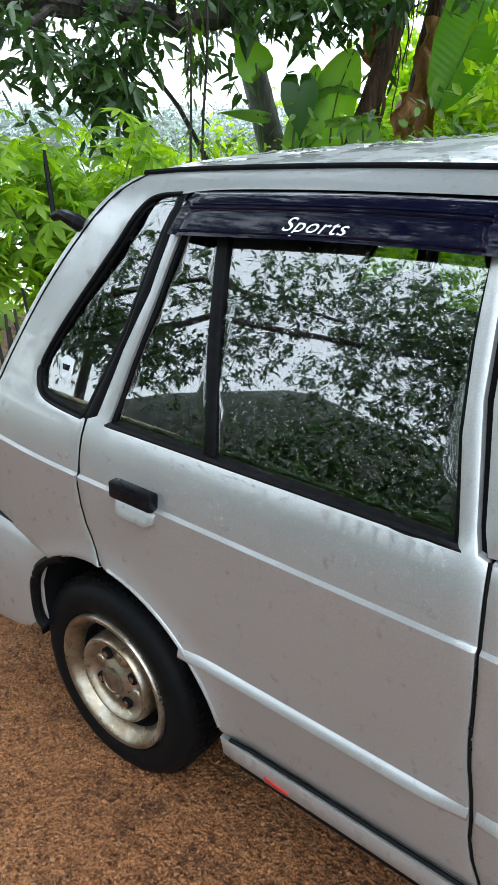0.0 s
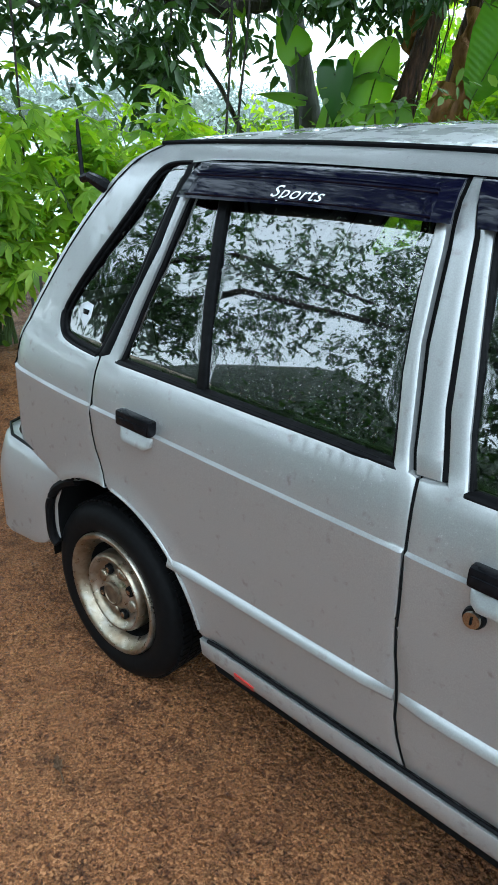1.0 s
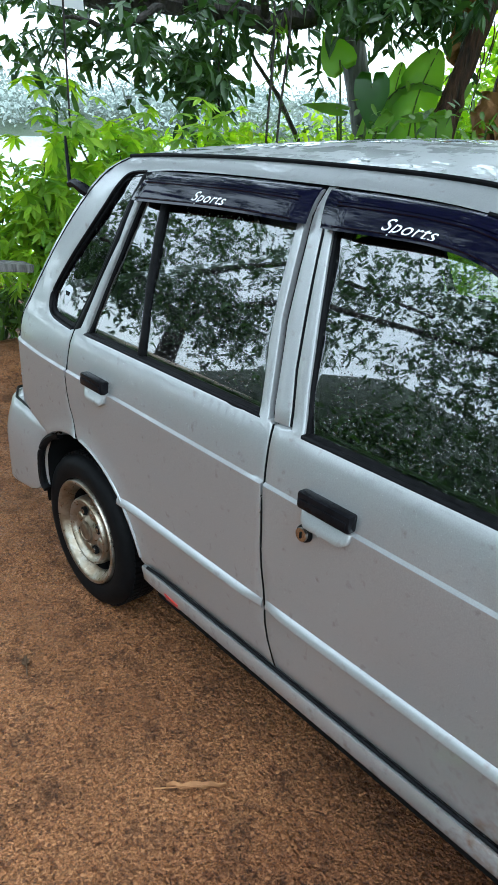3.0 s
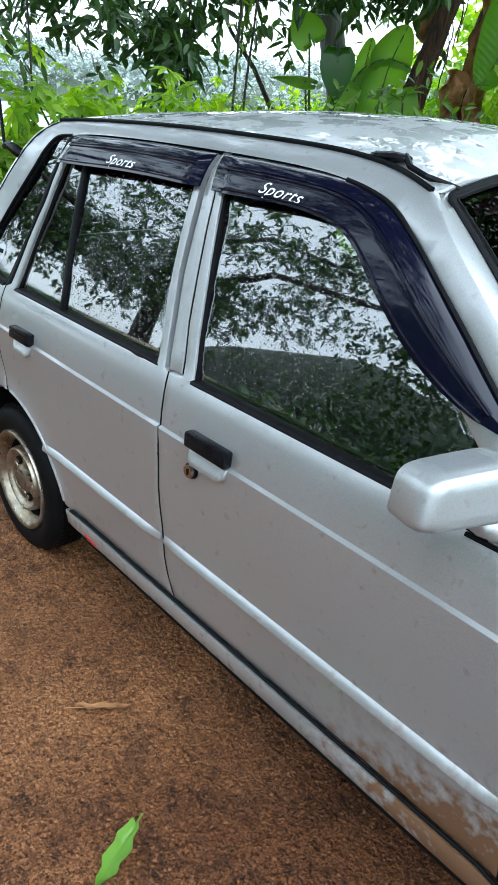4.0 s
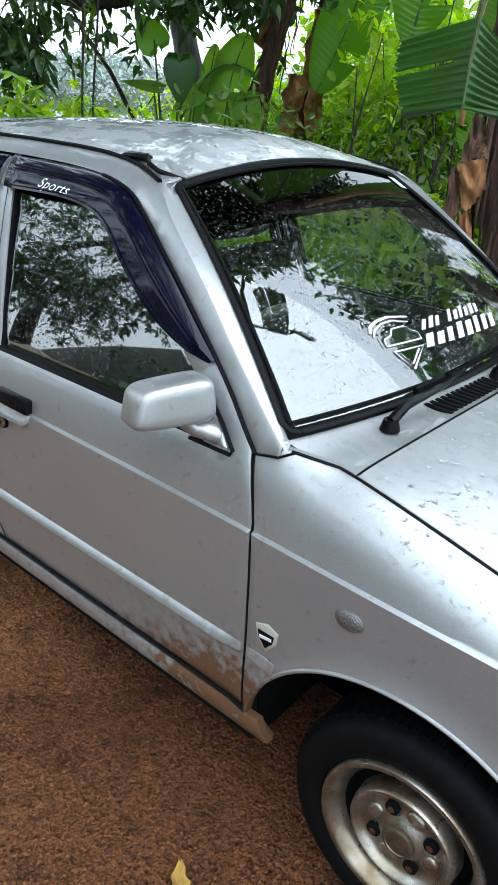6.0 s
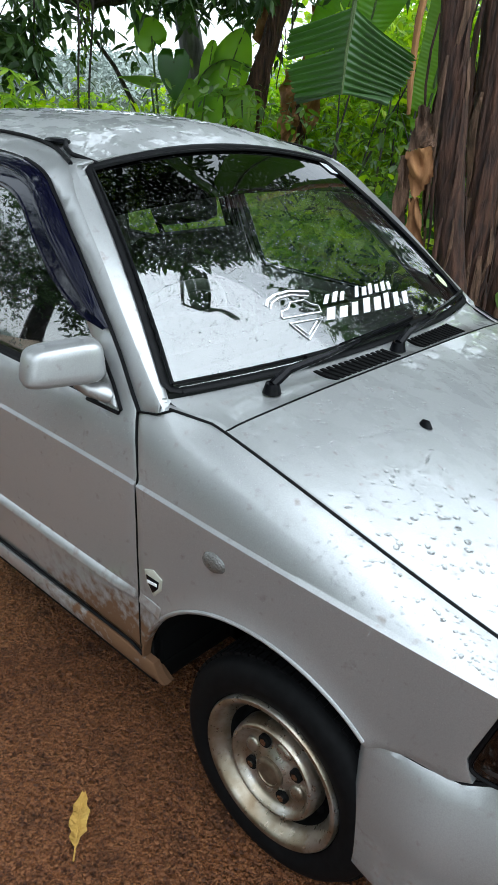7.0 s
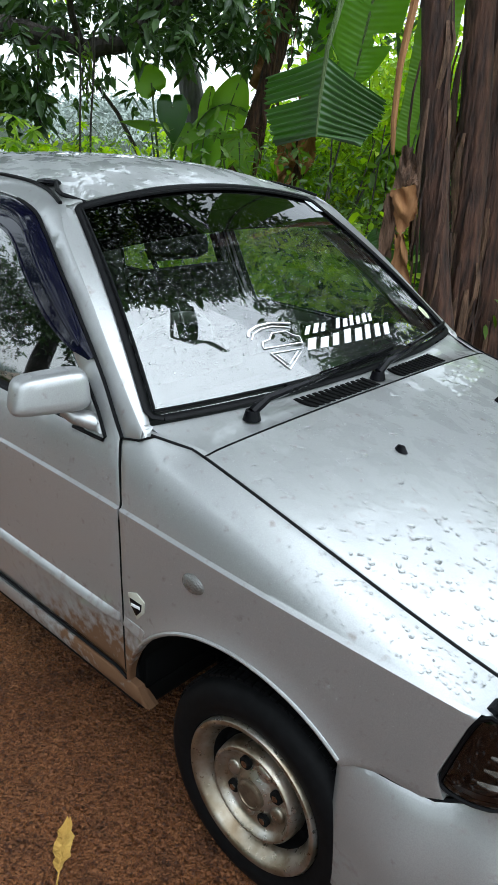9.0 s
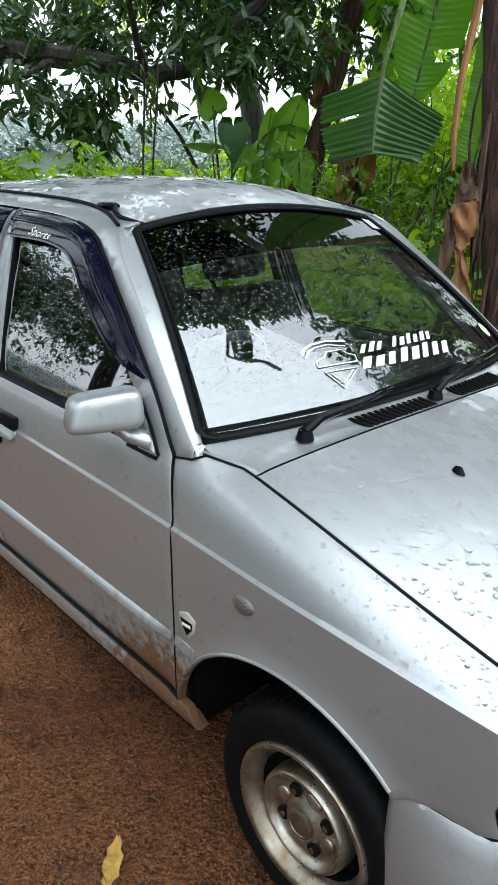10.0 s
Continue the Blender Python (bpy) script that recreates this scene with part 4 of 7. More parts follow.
main_r = [(.30, .885), (.276, 1.03), (.235, 1.30), (.73, 1.30), (.735, 1.035), (.79, .885)]
fixed_r = [(.035, .885), (.066, 1.01), (.145, 1.30), (.235, 1.30), (.276, 1.03), (.305, .885)]
both("window_pane", pane(main_r, .016), GLASS, rear_door)
both("quarter_pane", pane(fixed_r, .016), GLASS, rear_door)
bar = [(.293, .895), (.257, 1.05), (.219, 1.296), (.243, 1.296), (.282, 1.06), (.316, .895)]
both("window_bar", panel(bar, side, sink=.008, step=.06, depth=.014), RUBBER, rear_door)
run = [(.036, .890), (.060, .980), (.066, 1.01), (.1, 1.12), (.142, 1.288), (.155, 1.288), (.116, 1.12), (.082, 1.01), (.052, .890)]
both("window_run", panel(run, side, sink=.010, step=.06), RUBBER, rear_door)
run_f = [(.776, .890), (.744, 1.035), (.730, 1.157), (.724, 1.29), (.714, 1.29), (.718, 1.157), (.731, 1.035), (.762, .890)]
both("window_run", panel(run_f, side, sink=.010, step=.06), RUBBER, rear_door)
both("belt_moulding", panel([(.034, .889), (.036, .8985), (.40, .8985), (.776, .8985), (.782, .889)], side, sink=-.001, step=.06, roll=.005, depth=.02), RUBBER, rear_door)
both("belt_moulding", panel([(.898, .885), (.896, .8955), (1.3, .8955), (1.61, .8955), (1.63, .885), (1.3, .885)], side, sink=-.001, step=.06, roll=.005, depth=.02), RUBBER, front_door)
main_f = [(.885, .880), (.845, 1.106), (.80, 1.295), (1.16, 1.29), (1.25, 1.25), (1.50, 1.06), (1.70, .885)]
both("window_pane", pane(main_f, .016), GLASS, front_door)
run2 = [(.909, .89), (.885, .974), (.857, 1.106), (.826, 1.25), (.822, 1.287), (.808, 1.287), (.813, 1.25), (.844, 1.106), (.872, .974), (.896, .89)]
both("window_run", panel(run2, side, sink=.008, step=.06), RUBBER, front_door)
both("quarter_window", pane([(x + .004, z - .004) if z > 1.2 else (x, z) for x, z in QUARTER] + [(.13, 1.30), (.06, 1.06), (.02, .90)], .014), GLASS)
QP = [(-.033, .888), (-.022, .914), (.045, 1.067), (.100, 1.267), (.10, 1.312), (.122, 1.316), (.112, 1.25), (.091, 1.148), (.046, 1.035), (.004, .903), (-.008, .888)]
both("quarter_post", panel(QP, side, sink=.003, step=.05, roll=.006), RUBBER)
quarter_ring = turn_left(QUARTER + [(.103, 1.267), (.045, 1.067), (-.022, .914)])
quarter_hole = inset(dense(quarter_ring, .02), .011)
both("quarter_frame", panel(quarter_ring, side, [quarter_hole[::3]], sink=.008, step=.03, roll=.002, depth=.012), RUBBER)
qr = [side(x, z) + Vector((0, .006, 0)) for x, z in QUARTER]
both("quarter_seal", tube(qr, .0075, 8, .7), RUBBER)
part("window_sticker", panel([(-.148, .985), (-.125, .996), (-.098, .990), (-.100, .962), (-.118, .935), (-.142, .955)], side, sink=.0115, step=.02, roll=.001, depth=.001), PALE_PRINT, car, "small pale shield sticker")
part("sticker_emblem", panel([(-.135, .977), (-.110, .977), (-.112, .966), (-.132, .966)], side, sink=.010, step=.02, roll=.001, depth=.001), PLASTIC, car)

# door handles
def handle(x0, wide, lock):
    bm = bmesh.new()
    z1 = .806
    p = side(x0 + .07, .78)
    box(bm, (x0, -.010, .773), (x0 + wide, .016, .809), .007)
    grip = part("door_handle", bm, PLASTIC, front_door if lock else rear_door, "glossy black flap handle")
    bm = bmesh.new()
    box(bm, (x0 + .006, -.0135, .778), (x0 + wide - .006, -.008, .797), .003)
    part("flap", bm, PLASTIC, grip)
    cup = panel([(x0 + .004, .772), (x0 + .012, .748), (x0 + .025, .739), (x0 + wide - .02, .739), (x0 + wide - .003, .750), (x0 + wide + .002, .772)], lambda x, z: side(x, z) + Vector((0, -.001 - .014 * (.772 - z) / .033, 0)), step=.012, roll=.004, depth=.016)
    part("handle_cup", cup, PAINT, grip, "silver finger recess")
    if lock:
        bm = bmesh.new()
        ring = bmesh.ops.create_cone(bm, cap_ends=True, segments=24, radius1=.016, radius2=.014, depth=.012)["verts"]
        for v in ring:
            v.co = Vector((v.co.x + .967, -v.co.z - .007, v.co.y + .722))
        seat = bmesh.new()
        ring = bmesh.ops.create_cone(seat, cap_ends=True, segments=24, radius1=.0192, radius2=.0178, depth=.007)["verts"]
        for v in ring:
            v.co = Vector((v.co.x + .967, -v.co.z - .003, v.co.y + .722))
        part("lock_gasket", seat, RUBBER, front_door, "dark rubber ring round the lock")
        k = part("lock", bm, CHROME, front_door, "chrome key lock")
        bm = bmesh.new()
        box(bm, (.9655, -.0152, .7155), (.9685, -.0125, .7285))
        part("key_slot", bm, WELL_SHADE, k, smooth=False)


handle(.094, .116, False)
handle(.946, .134, True)

# rain visors over the door glass, standing off the body
SMOOTH_Y = np.polyfit(SIDE_Z[13:19], SIDE_Y[13:19], 3)


def even(line, n):
    """n points at even steps along a line with rounded corners."""
    p = np.array(soften(line, 3))
    d = np.concatenate([[0], np.cumsum(np.hypot(*np.diff(p, axis=0).T))])
    q = np.linspace(0, d[-1], n)
    return np.stack([np.interp(q, d, p[:, 0]), np.interp(q, d, p[:, 1])], 1)


def visor_point(a, b, w, stand, end):
    """A point of the shield: w runs from its fixed upper edge to its free lower one."""
    x, z = a * (1 - w) + b * w
    lift = stand * min(1.0, w / .32) ** .7 * end
    return Vector((x, float(np.polyval(SMOOTH_Y, z)) + taper(x) - .006 - lift, z))


def visor(top, low, stand, n=64):
    a, b = even(top, n), even(low, n)
    bm = bmesh.new()
    ws = (0, .05, .12, .2, .32, .5, .7, .9, 1.0)
    rows = []
    for i in range(n):
        end = min(1.0, .35 + min(i, n - 1 - i) * .16)
        rows.append([bm.verts.new(visor_point(a[i], b[i], w, stand, end)) for w in ws])
    for r0, r1 in zip(rows, rows[1:]):
        for k in range(len(ws) - 1):
            bm.faces.new((r0[k], r1[k], r1[k + 1], r0[k + 1]))
    free = [e for e in bm.edges if len(e.link_faces) == 1]
    back = {}
    for e in free:
        for v in e.verts:
            if v not in back:
                back[v] = bm.verts.new(v.co + Vector((0, .006, 0)))
    for e in free:
        v0, v1 = e.verts
        bm.faces.new((v0, v1, back[v1], back[v0]))
    ribs = [tube([visor_point(a[i], b[i], w, stand, 1) + Vector((0, -.0008, 0)) for i in range(3, n - 3)], .0022, 6) for w in (.26, .34, .88)]
    return bm, ribs


VR_TOP = [(.146, 1.320), (.357, 1.327), (.537, 1.330), (.738, 1.328)]
VR_LOW = [(.125, 1.251), (.30, 1.258), (.45, 1.264), (.61, 1.266), (.750, 1.264)]
bm, ribs = visor(VR_TOP, VR_LOW, .018)
visor_rear = both("rain_visor", bm, VISOR, rear_door, "smoked rain visor lettered in silver")
for r in ribs:
    both("visor_rib", r, VISOR, visor_rear)
VF_TOP = [(.765, 1.329), (.879, 1.329), (1.069, 1.324), (1.178, 1.313), (1.257, 1.290), (1.342, 1.237), (1.463, 1.143), (1.603, 1.036)]
VF_LOW = [(.797, 1.262), (.961, 1.266), (1.06, 1.266), (1.155, 1.256), (1.225, 1.232), (1.308, 1.162), (1.396, 1.095), (1.489, 1.053), (1.592, 1.028)]
bm, ribs = visor(VF_TOP, VF_LOW, .019)
visor_front = both("rain_visor", bm, VISOR, front_door, "smoked rain visor lettered in silver")
for r in ribs:
    both("visor_rib", r, VISOR, visor_front)


def lettering(words, x, z, size, tilt, off, parent):
    cu = bpy.data.curves.new("lettering", "FONT")
    cu.body, cu.size, cu.shear, cu.space_character, cu.extrude, cu.align_x = words, size, 0.42, 1.08, 0.0004, "CENTER"
    cu.offset = 0.0
    tmp = bpy.data.objects.new("lettering", cu)
    me = bpy.data.meshes.new_from_object(tmp)
    bpy.data.objects.remove(tmp)
    m = Matrix.Rotation(radians(tilt), 4, "Y")
    for v in me.vertices:
        q = m @ Vector((v.co.x * 1.45, 0, v.co.y))
        v.co = Vector((x + q.x, float(np.polyval(SMOOTH_Y, z + q.z)) + taper(x + q.x) + off - v.co.z * .5, z + q.z))
    part("lettering", me, WHITE_VINYL, parent, smooth=False)


lettering("Sports", .440, 1.2740, .029, 0, -.0255, visor_rear)
lettering("Sports", 1.004, 1.2750, .029, 3, -.0265, visor_front)

# door mirror: wide across, its glass towards the tail
mirror = bmesh.new()
rows = []
turn_m = Matrix.Translation((1.590, -.028, .976)) @ Matrix.Rotation(radians(-24), 4, "Z") @ Matrix.Rotation(radians(4), 4, "X") @ Matrix.Rotation(radians(-8), 4, "Y")
for x, grow in ((-.036, .96), (-.034, 1.0), (-.012, 1.0), (.012, .995), (.028, .975), (.038, .93), (.044, .85), (.0475, .70), (.048, .40)):
    ring = []
    for i in range(36):
        a = 2 * math.pi * i / 36
        ca, sa = math.cos(a), math.sin(a)
        py, pz = math.copysign(abs(ca) ** .38, ca), math.copysign(abs(sa) ** .42, sa)
        # the outer top corner is cut back
        cut = .022 * max(0, -py) * (pz + 1) / 2
        hz = .0425 + .003 * py
        ring.append(mirror.verts.new(turn_m @ Vector((x, .088 * py * grow + cut, hz * pz * grow))))
    rows.append(ring)
for a, b in zip(rows, rows[1:]):
    for i in range(36):
        mirror.faces.new((a[i], a[(i + 1) % 36], b[(i + 1) % 36], b[i]))
mirror.faces.new(rows[-1])
mirror.faces.new(rows[0])
shell = part("door_mirror", mirror, PAINT, car, "silver door mirror with rounded shell")
foot = bmesh.new()
sweep(foot, [(1.645, .052, .906), (1.638, .040, .912), (1.618, .022, .918), (1.600, .010, .935)], [.026, .024, .022, .024], 12, .8)
part("mirror_arm", foot, PAINT, shell)
part("mirror_sail", panel([(1.612, .962), (1.600, .895), (1.690, .893)], side, sink=-.006, step=.03, roll=.006, depth=.02), PAINT, shell)
part("sail_seal", tube([side(x, z) + Vector((0, -.003, 0)) for x, z in ((1.594, .985), (1.610, .972), (1.655, .935), (1.702, .892), (1.698, .885), (1.590, .884))], .0042, 6), RUBBER, shell)

# indicator and badge on the wing
bm = bmesh.new()
rings = []
for r, y in ((1.0, .006), (1.0, -.004), (.82, -.010), (.4, -.0135)):
    rings.append([bm.verts.new((2.016 + .030 * r * math.cos(t), y + .006, .694 + .021 * r * math.sin(t))) for t in np.linspace(0, 2 * math.pi, 24, endpoint=False)])
for a, b in zip(rings, rings[1:]):
    for i in range(24):
        bm.faces.new((a[i], a[(i + 1) % 24], b[(i + 1) % 24], b[i]))
bm.faces.new(rings[-1])
side_lamp = part("side_indicator", bm, material("grey_lens", (0.10, 0.095, 0.088), 0.12, 0.0, Coat_Weight=0.8), wing, "clear grey side indicator lens")
part("lens_rim", tube([(2.016 + .0315 * math.cos(t), .007, .694 + .0222 * math.sin(t)) for t in np.linspace(0, 2 * math.pi, 33)], .0022, 6), WELL_SHADE, side_lamp)
bumps = texture(side_lamp.data.materials[0], "voronoi", 260)
bump(side_lamp.data.materials[0], bumps.outputs["Distance"], 0.7, 0.003)
shield = panel([(1.818, .576), (1.846, .588), (1.873, .576), (1.870, .548), (1.846, .519), (1.822, .546)], lambda x, z: side(x, z) + Vector((0, -.004, 0)), step=.02, roll=.003, depth=.005)
badge = part("wing_badge", shield, BADGE, wing, "white shield badge with dark emblem")
part("badge_emblem", panel([(1.826, .568), (1.866, .568), (1.863, .550), (1.846, .530), (1.829, .550)], lambda x, z: side(x, z) + Vector((0, -.0056, 0)), step=.02, roll=.001, depth=.001), PLASTIC, badge)
part("badge_bar", panel([(1.831, .558), (1.861, .562), (1.861, .554), (1.831, .550)], lambda x, z: side(x, z) + Vector((0, -.0068, 0)), step=.02, roll=.001, depth=.001), WHITE_VINYL, badge)

# wheels
def lathe(profile, mat, name, parent, at, seg=48, label=""):
    bm = bmesh.new()
    rows = [[bm.verts.new((at[0] + r * math.cos(2 * math.pi * k / seg), at[1] + y, at[2] + r * math.sin(2 * math.pi * k / seg))) for k in range(seg)] for r, y in profile]
    for a, b in zip(rows, rows[1:]):
        for k in range(seg):
            bm.faces.new((a[k], a[(k + 1) % seg], b[(k + 1) % seg], b[k]))
    return part(name, bm, mat, parent, label)


def wheel(x, flip):
    y0, s = (.018, 1) if not flip else (WIDTH - .018, -1)
    at = (x, y0, .248)
    q = lambda pr: [(r, y * s) for r, y in pr]
    tyre = lathe(q([(.168, .022), (.176, .006), (.190, .000), (.208, -.003), (.226, .001), (.240, .010), (.2475, .022), (.250, .045), (.251, .075), (.250, .105), (.2475, .128), (.24, .14), (.20, .15), (.165, .13)]), TYRE, "wheel", car, at, 72, "worn black tyre")
    for k in range(72):
        a = 2 * math.pi * k / 72
        blk = bmesh.new()
        if flip:
            blk.free()
            break
        for yy, dy in ((.028, .030), (.062, .028), (.094, .030)):
            off = .02 if yy == .062 else 0
            made = bmesh.ops.create_cube(blk, size=1)["verts"]
            m = Matrix.Translation(at) @ Matrix.Rotation(-a - off, 4, "Y") @ Matrix.Translation((.250, yy + dy / 2 - .0, 0)) @ Matrix.Diagonal((.010, dy * .86, .0165, 1))
            bmesh.ops.transform(blk, matrix=m, verts=made)
        part("tread_block", blk, TYRE, tyre, smooth=False)
    part_rim = lathe(q([(.172, .014), (.1728, .004), (.1695, -.002), (.164, -.0025), (.1585, .000), (.154, .006), (.147, .015), (.140, .026), (.136, .036)]), RIM, "rim", tyre, at, 60, "weathered silver steel rim with brown stains")
    # the rim's deep well is black, its shade put into the colour
    lathe(q([(.136, .036), (.133, .052), (.127, .064), (.116, .066), (.1125, .050)]), WELL_SHADE, "rim_well", part_rim, at, 60)
    lathe(q([(.1125, .050), (.1118, .026), (.1092, .012), (.1055, .007), (.1010, .006), (.0965, .009), (.0925, .017), (.087, .023), (.078, .026), (.062, .026), (.050, .022), (.042, .014), (.034, .011)]), RIM, "wheel_centre", part_rim, at, 60)
    lathe(q([(.034, .011), (.0335, .004), (.030, .001), (.026, .0005), (.0245, .003), (.012, .002), (.0005, .002)]), DISH, "hub_cap", part_rim, at, 32)
    # vent holes are black plugs in place of the shade within
    for k in range(8):
        a = 2 * math.pi * k / 8 + .2
        bm = bmesh.new()
        c = Vector((at[0] + .121 * math.cos(a), at[1] + .063 * s, at[2] + .121 * math.sin(a)))
        d = bmesh.ops.create_cone(bm, cap_ends=True, segments=12, radius1=.011, radius2=.010, depth=.008)["verts"]
        bmesh.ops.transform(bm, matrix=Matrix.Translation(c) @ Matrix.Rotation(radians(90), 4, "X"), verts=d)
        part("vent_hole", bm, WELL_SHADE, part_rim)
    for k in range(4):
        # pressed lobes round the middle, with the wheel nuts sunk between them
        a = 2 * math.pi * k / 4 + 1.25
        bm = bmesh.new()
        d = bmesh.ops.create_uvsphere(bm, u_segments=14, v_segments=8, radius=1.0)["verts"]
        place = Matrix.Translation(at) @ Matrix.Rotation(-a, 4, "Y") @ Matrix.Translation((.064, .023 * s, 0)) @ Matrix.Diagonal((.017, .008, .021, 1))
        bmesh.ops.transform(bm, matrix=place, verts=d)
        part("pressed_lobe", bm, RIM, part_rim)
        a += math.pi / 4
        c = Vector((at[0] + .064 * math.cos(a), at[1] + .022 * s, at[2] + .064 * math.sin(a)))
        bm = bmesh.new()
        d = bmesh.ops.create_cone(bm, cap_ends=True, segments=18, radius1=.0145, radius2=.0145, depth=.0095)["verts"]
        bmesh.ops.transform(bm, matrix=Matrix.Translation(c) @ Matrix.Rotation(radians(90), 4, "X"), verts=d)
        # a black plug gives the shaded pocket round the nut
        part("nut_recess", bm, WELL_SHADE, part_rim)
        bm = bmesh.new()
        d = bmesh.ops.create_cone(bm, cap_ends=True, segments=6, radius1=.0095, radius2=.008, depth=.016)["verts"]
        bmesh.ops.transform(bm, matrix=Matrix.Translation(c) @ Matrix.Rotation(radians(90), 4, "X"), verts=d)
        part("wheel_nut", bm, CHROME, part_rim, smooth=False)
    return tyre


for wx in (0.0, 2.175):
    wheel(wx, False)
    wheel(wx, True)


# wheel housings, floor, engine bay closure
def housing(cx, cz, r):
    bm = bmesh.new()
    rows = []
    for y in (.045, .10, .25, .30):
        rows.append([bm.verts.new((cx + r * math.cos(radians(a)), y, cz + r * math.sin(radians(a)))) for a in range(-8, 189, 7)])
    for a, b in zip(rows, rows[1:]):
        for k in range(len(a) - 1):
            bm.faces.new((a[k], a[k + 1], b[k + 1], b[k]))
    bm.faces.new(rows[-1])
    return bm


both("wheel_housing", housing(REAR_ARCH[0], REAR_ARCH[1], REAR_ARCH[2] + .012), WELL_SHADE)
both("wheel_housing", housing(FRONT_ARCH[0], FRONT_ARCH[1], FRONT_ARCH[2] + .012), WELL_SHADE)
bm = bmesh.new()
box(bm, (.36, .05, .20), (1.80, WIDTH - .05, .26), .01)
box(bm, (-.48, .30, .22), (.36, WIDTH - .30, .42), .01)
box(bm, (1.80, .30, .20), (2.60, WIDTH - .30, .45), .01)
box(bm, (1.74, .06, .26), (1.80, WIDTH - .06, .88), .01)
part("floor_pan", bm, WELL_SHADE, car, smooth=False)

# cabin
CABIN = material("dark_grey_trim", (0.030, 0.031, 0.034), 0.6)
bm = bmesh.new()
prof = [(1.80, .86), (1.72, .935), (1.60, .935), (1.48, .90), (1.44, .84), (1.46, .72), (1.56, .58), (1.74, .50)]
a = [bm.verts.new((x, .10, z)) for x, z in prof]
b = [bm.verts.new((x, WIDTH - .10, z)) for x, z in prof]
for k in range(len(prof)):
    j = (k + 1) % len(prof)
    bm.faces.new((a[k], a[j], b[j], b[k]))
bm.faces.new(a)
bm.faces.new(b)
bmesh.ops.bevel(bm, geom=[e for e in bm.edges], offset=.015, segments=2, affect="EDGES")
dash = part("dashboard", bm, CABIN, car)
bm = bmesh.new()
box(bm, (1.47, .27, .88), (1.60, .58, .985), .03)
part("instrument_hood", bm, CABIN, dash)
ringp = []
wm = Matrix.Translation((1.40, .42, .90)) @ Matrix.Rotation(radians(-58), 4, "Y")
for k in range(33):
    t = 2 * math.pi * k / 32
    ringp.append(wm @ Vector((.185 * math.cos(t), .185 * math.sin(t), 0)))
WHEEL_GREY = material("grey_wheel_cover", (0.16, 0.16, 0.165), 0.5)
steering = part("steering_wheel", tube(ringp, .015, 10), WHEEL_GREY, car, "grey three-spoke steering wheel")
bm = bmesh.new()
sweep(bm, [wm @ Vector((0, -.18, 0)), wm @ Vector((0, 0, -.02)), wm @ Vector((0, .18, 0))], [.016, .035, .016], 8, .5)
sweep(bm, [wm @ Vector((0, 0, -.02)), wm @ Vector((-.18, 0, 0))], [.035, .016], 8, .5)
sweep(bm, [wm @ Vector((0, 0, -.02)), wm @ Vector((0.02, 0, -.20))], [.03, .03], 8)
part("spokes", bm, CABIN, steering)


def seat(x, y, w, bench=False):
    bm = bmesh.new()
    box(bm, (x - .02, y - w / 2, .36), (x + .46, y + w / 2, .54), .05)
    base = part("seat_cushion", bm, CLOTH, car)
    bm = bmesh.new()
    box(bm, (-.06, -w / 2, 0), (.07, w / 2, .56), .05)
    bmesh.ops.transform(bm, matrix=Matrix.Translation((x, y, .50)) @ Matrix.Rotation(radians(-16), 4, "Y"), verts=bm.verts)
    back = part("seat_back", bm, CLOTH, base)
    if not bench:
        bm = bmesh.new()
        box(bm, (-.05, -.13, .585), (.05, .13, .76), .04)
        bmesh.ops.transform(bm, matrix=Matrix.Translation((x, y, .50)) @ Matrix.Rotation(radians(-16), 4, "Y"), verts=bm.verts)
        part("headrest", bm, CLOTH, base)


seat(.98, .40, .48)
seat(.98, 1.04, .48)
seat(.22, .72, 1.16, True)
for y in (.12, WIDTH - .12):
    bm = bmesh.new()
    box(bm, (-.02, y - .02, .34), (1.76, y + .02, .86), .01)
    part("door_trim", bm, CABIN, car)
bm = bmesh.new()
box(bm, (1.285, .60, 1.235), (1.31, .84, 1.295), .012)
part("rear_view_mirror", bm, PLASTIC, car)

# wipers, washer jets, aerial parts
def wiper(v_pivot, v_tip, h_tip, k):
    pv = cowl_point(.55, v_pivot) + Vector((0, 0, .020))
    tip = screen_point(v_tip, h_tip, .016)
    mid = pv.lerp(tip, .42) + Vector((.03, 0, .028))
    arm = part("wiper", tube([pv, pv.lerp(mid, .25) + Vector((0, 0, .014)), mid, mid.lerp(tip, .55) + Vector((.006, 0, .006))], [.012, .0105, .0075, .005], 8), PLASTIC, car, "black wiper arm lying on the wet screen")
    bm = bmesh.new()
    for v in bmesh.ops.create_cone(bm, cap_ends=True, segments=20, radius1=.021, radius2=.015, depth=.022)["verts"]:
        v.co = pv + Vector((v.co.x, v.co.y, v.co.z - .006))
    part("pivot_cap", bm, PLASTIC, arm)
    v0, v1 = v_tip - .21, v_tip + .16
    blade = [screen_point(v0 + (v1 - v0) * q, h_tip + (q - .57) * k, .013) for q in np.linspace(0, 1, 9)]
    bl = part("blade", tube(blade, .0065, 6, 1.4), RUBBER, arm)
    cl = [p + Vector((.006, 0, .009)) for p in blade[2:7]]
    part("blade_yoke", tube(cl, .0055, 6), PLASTIC, bl)


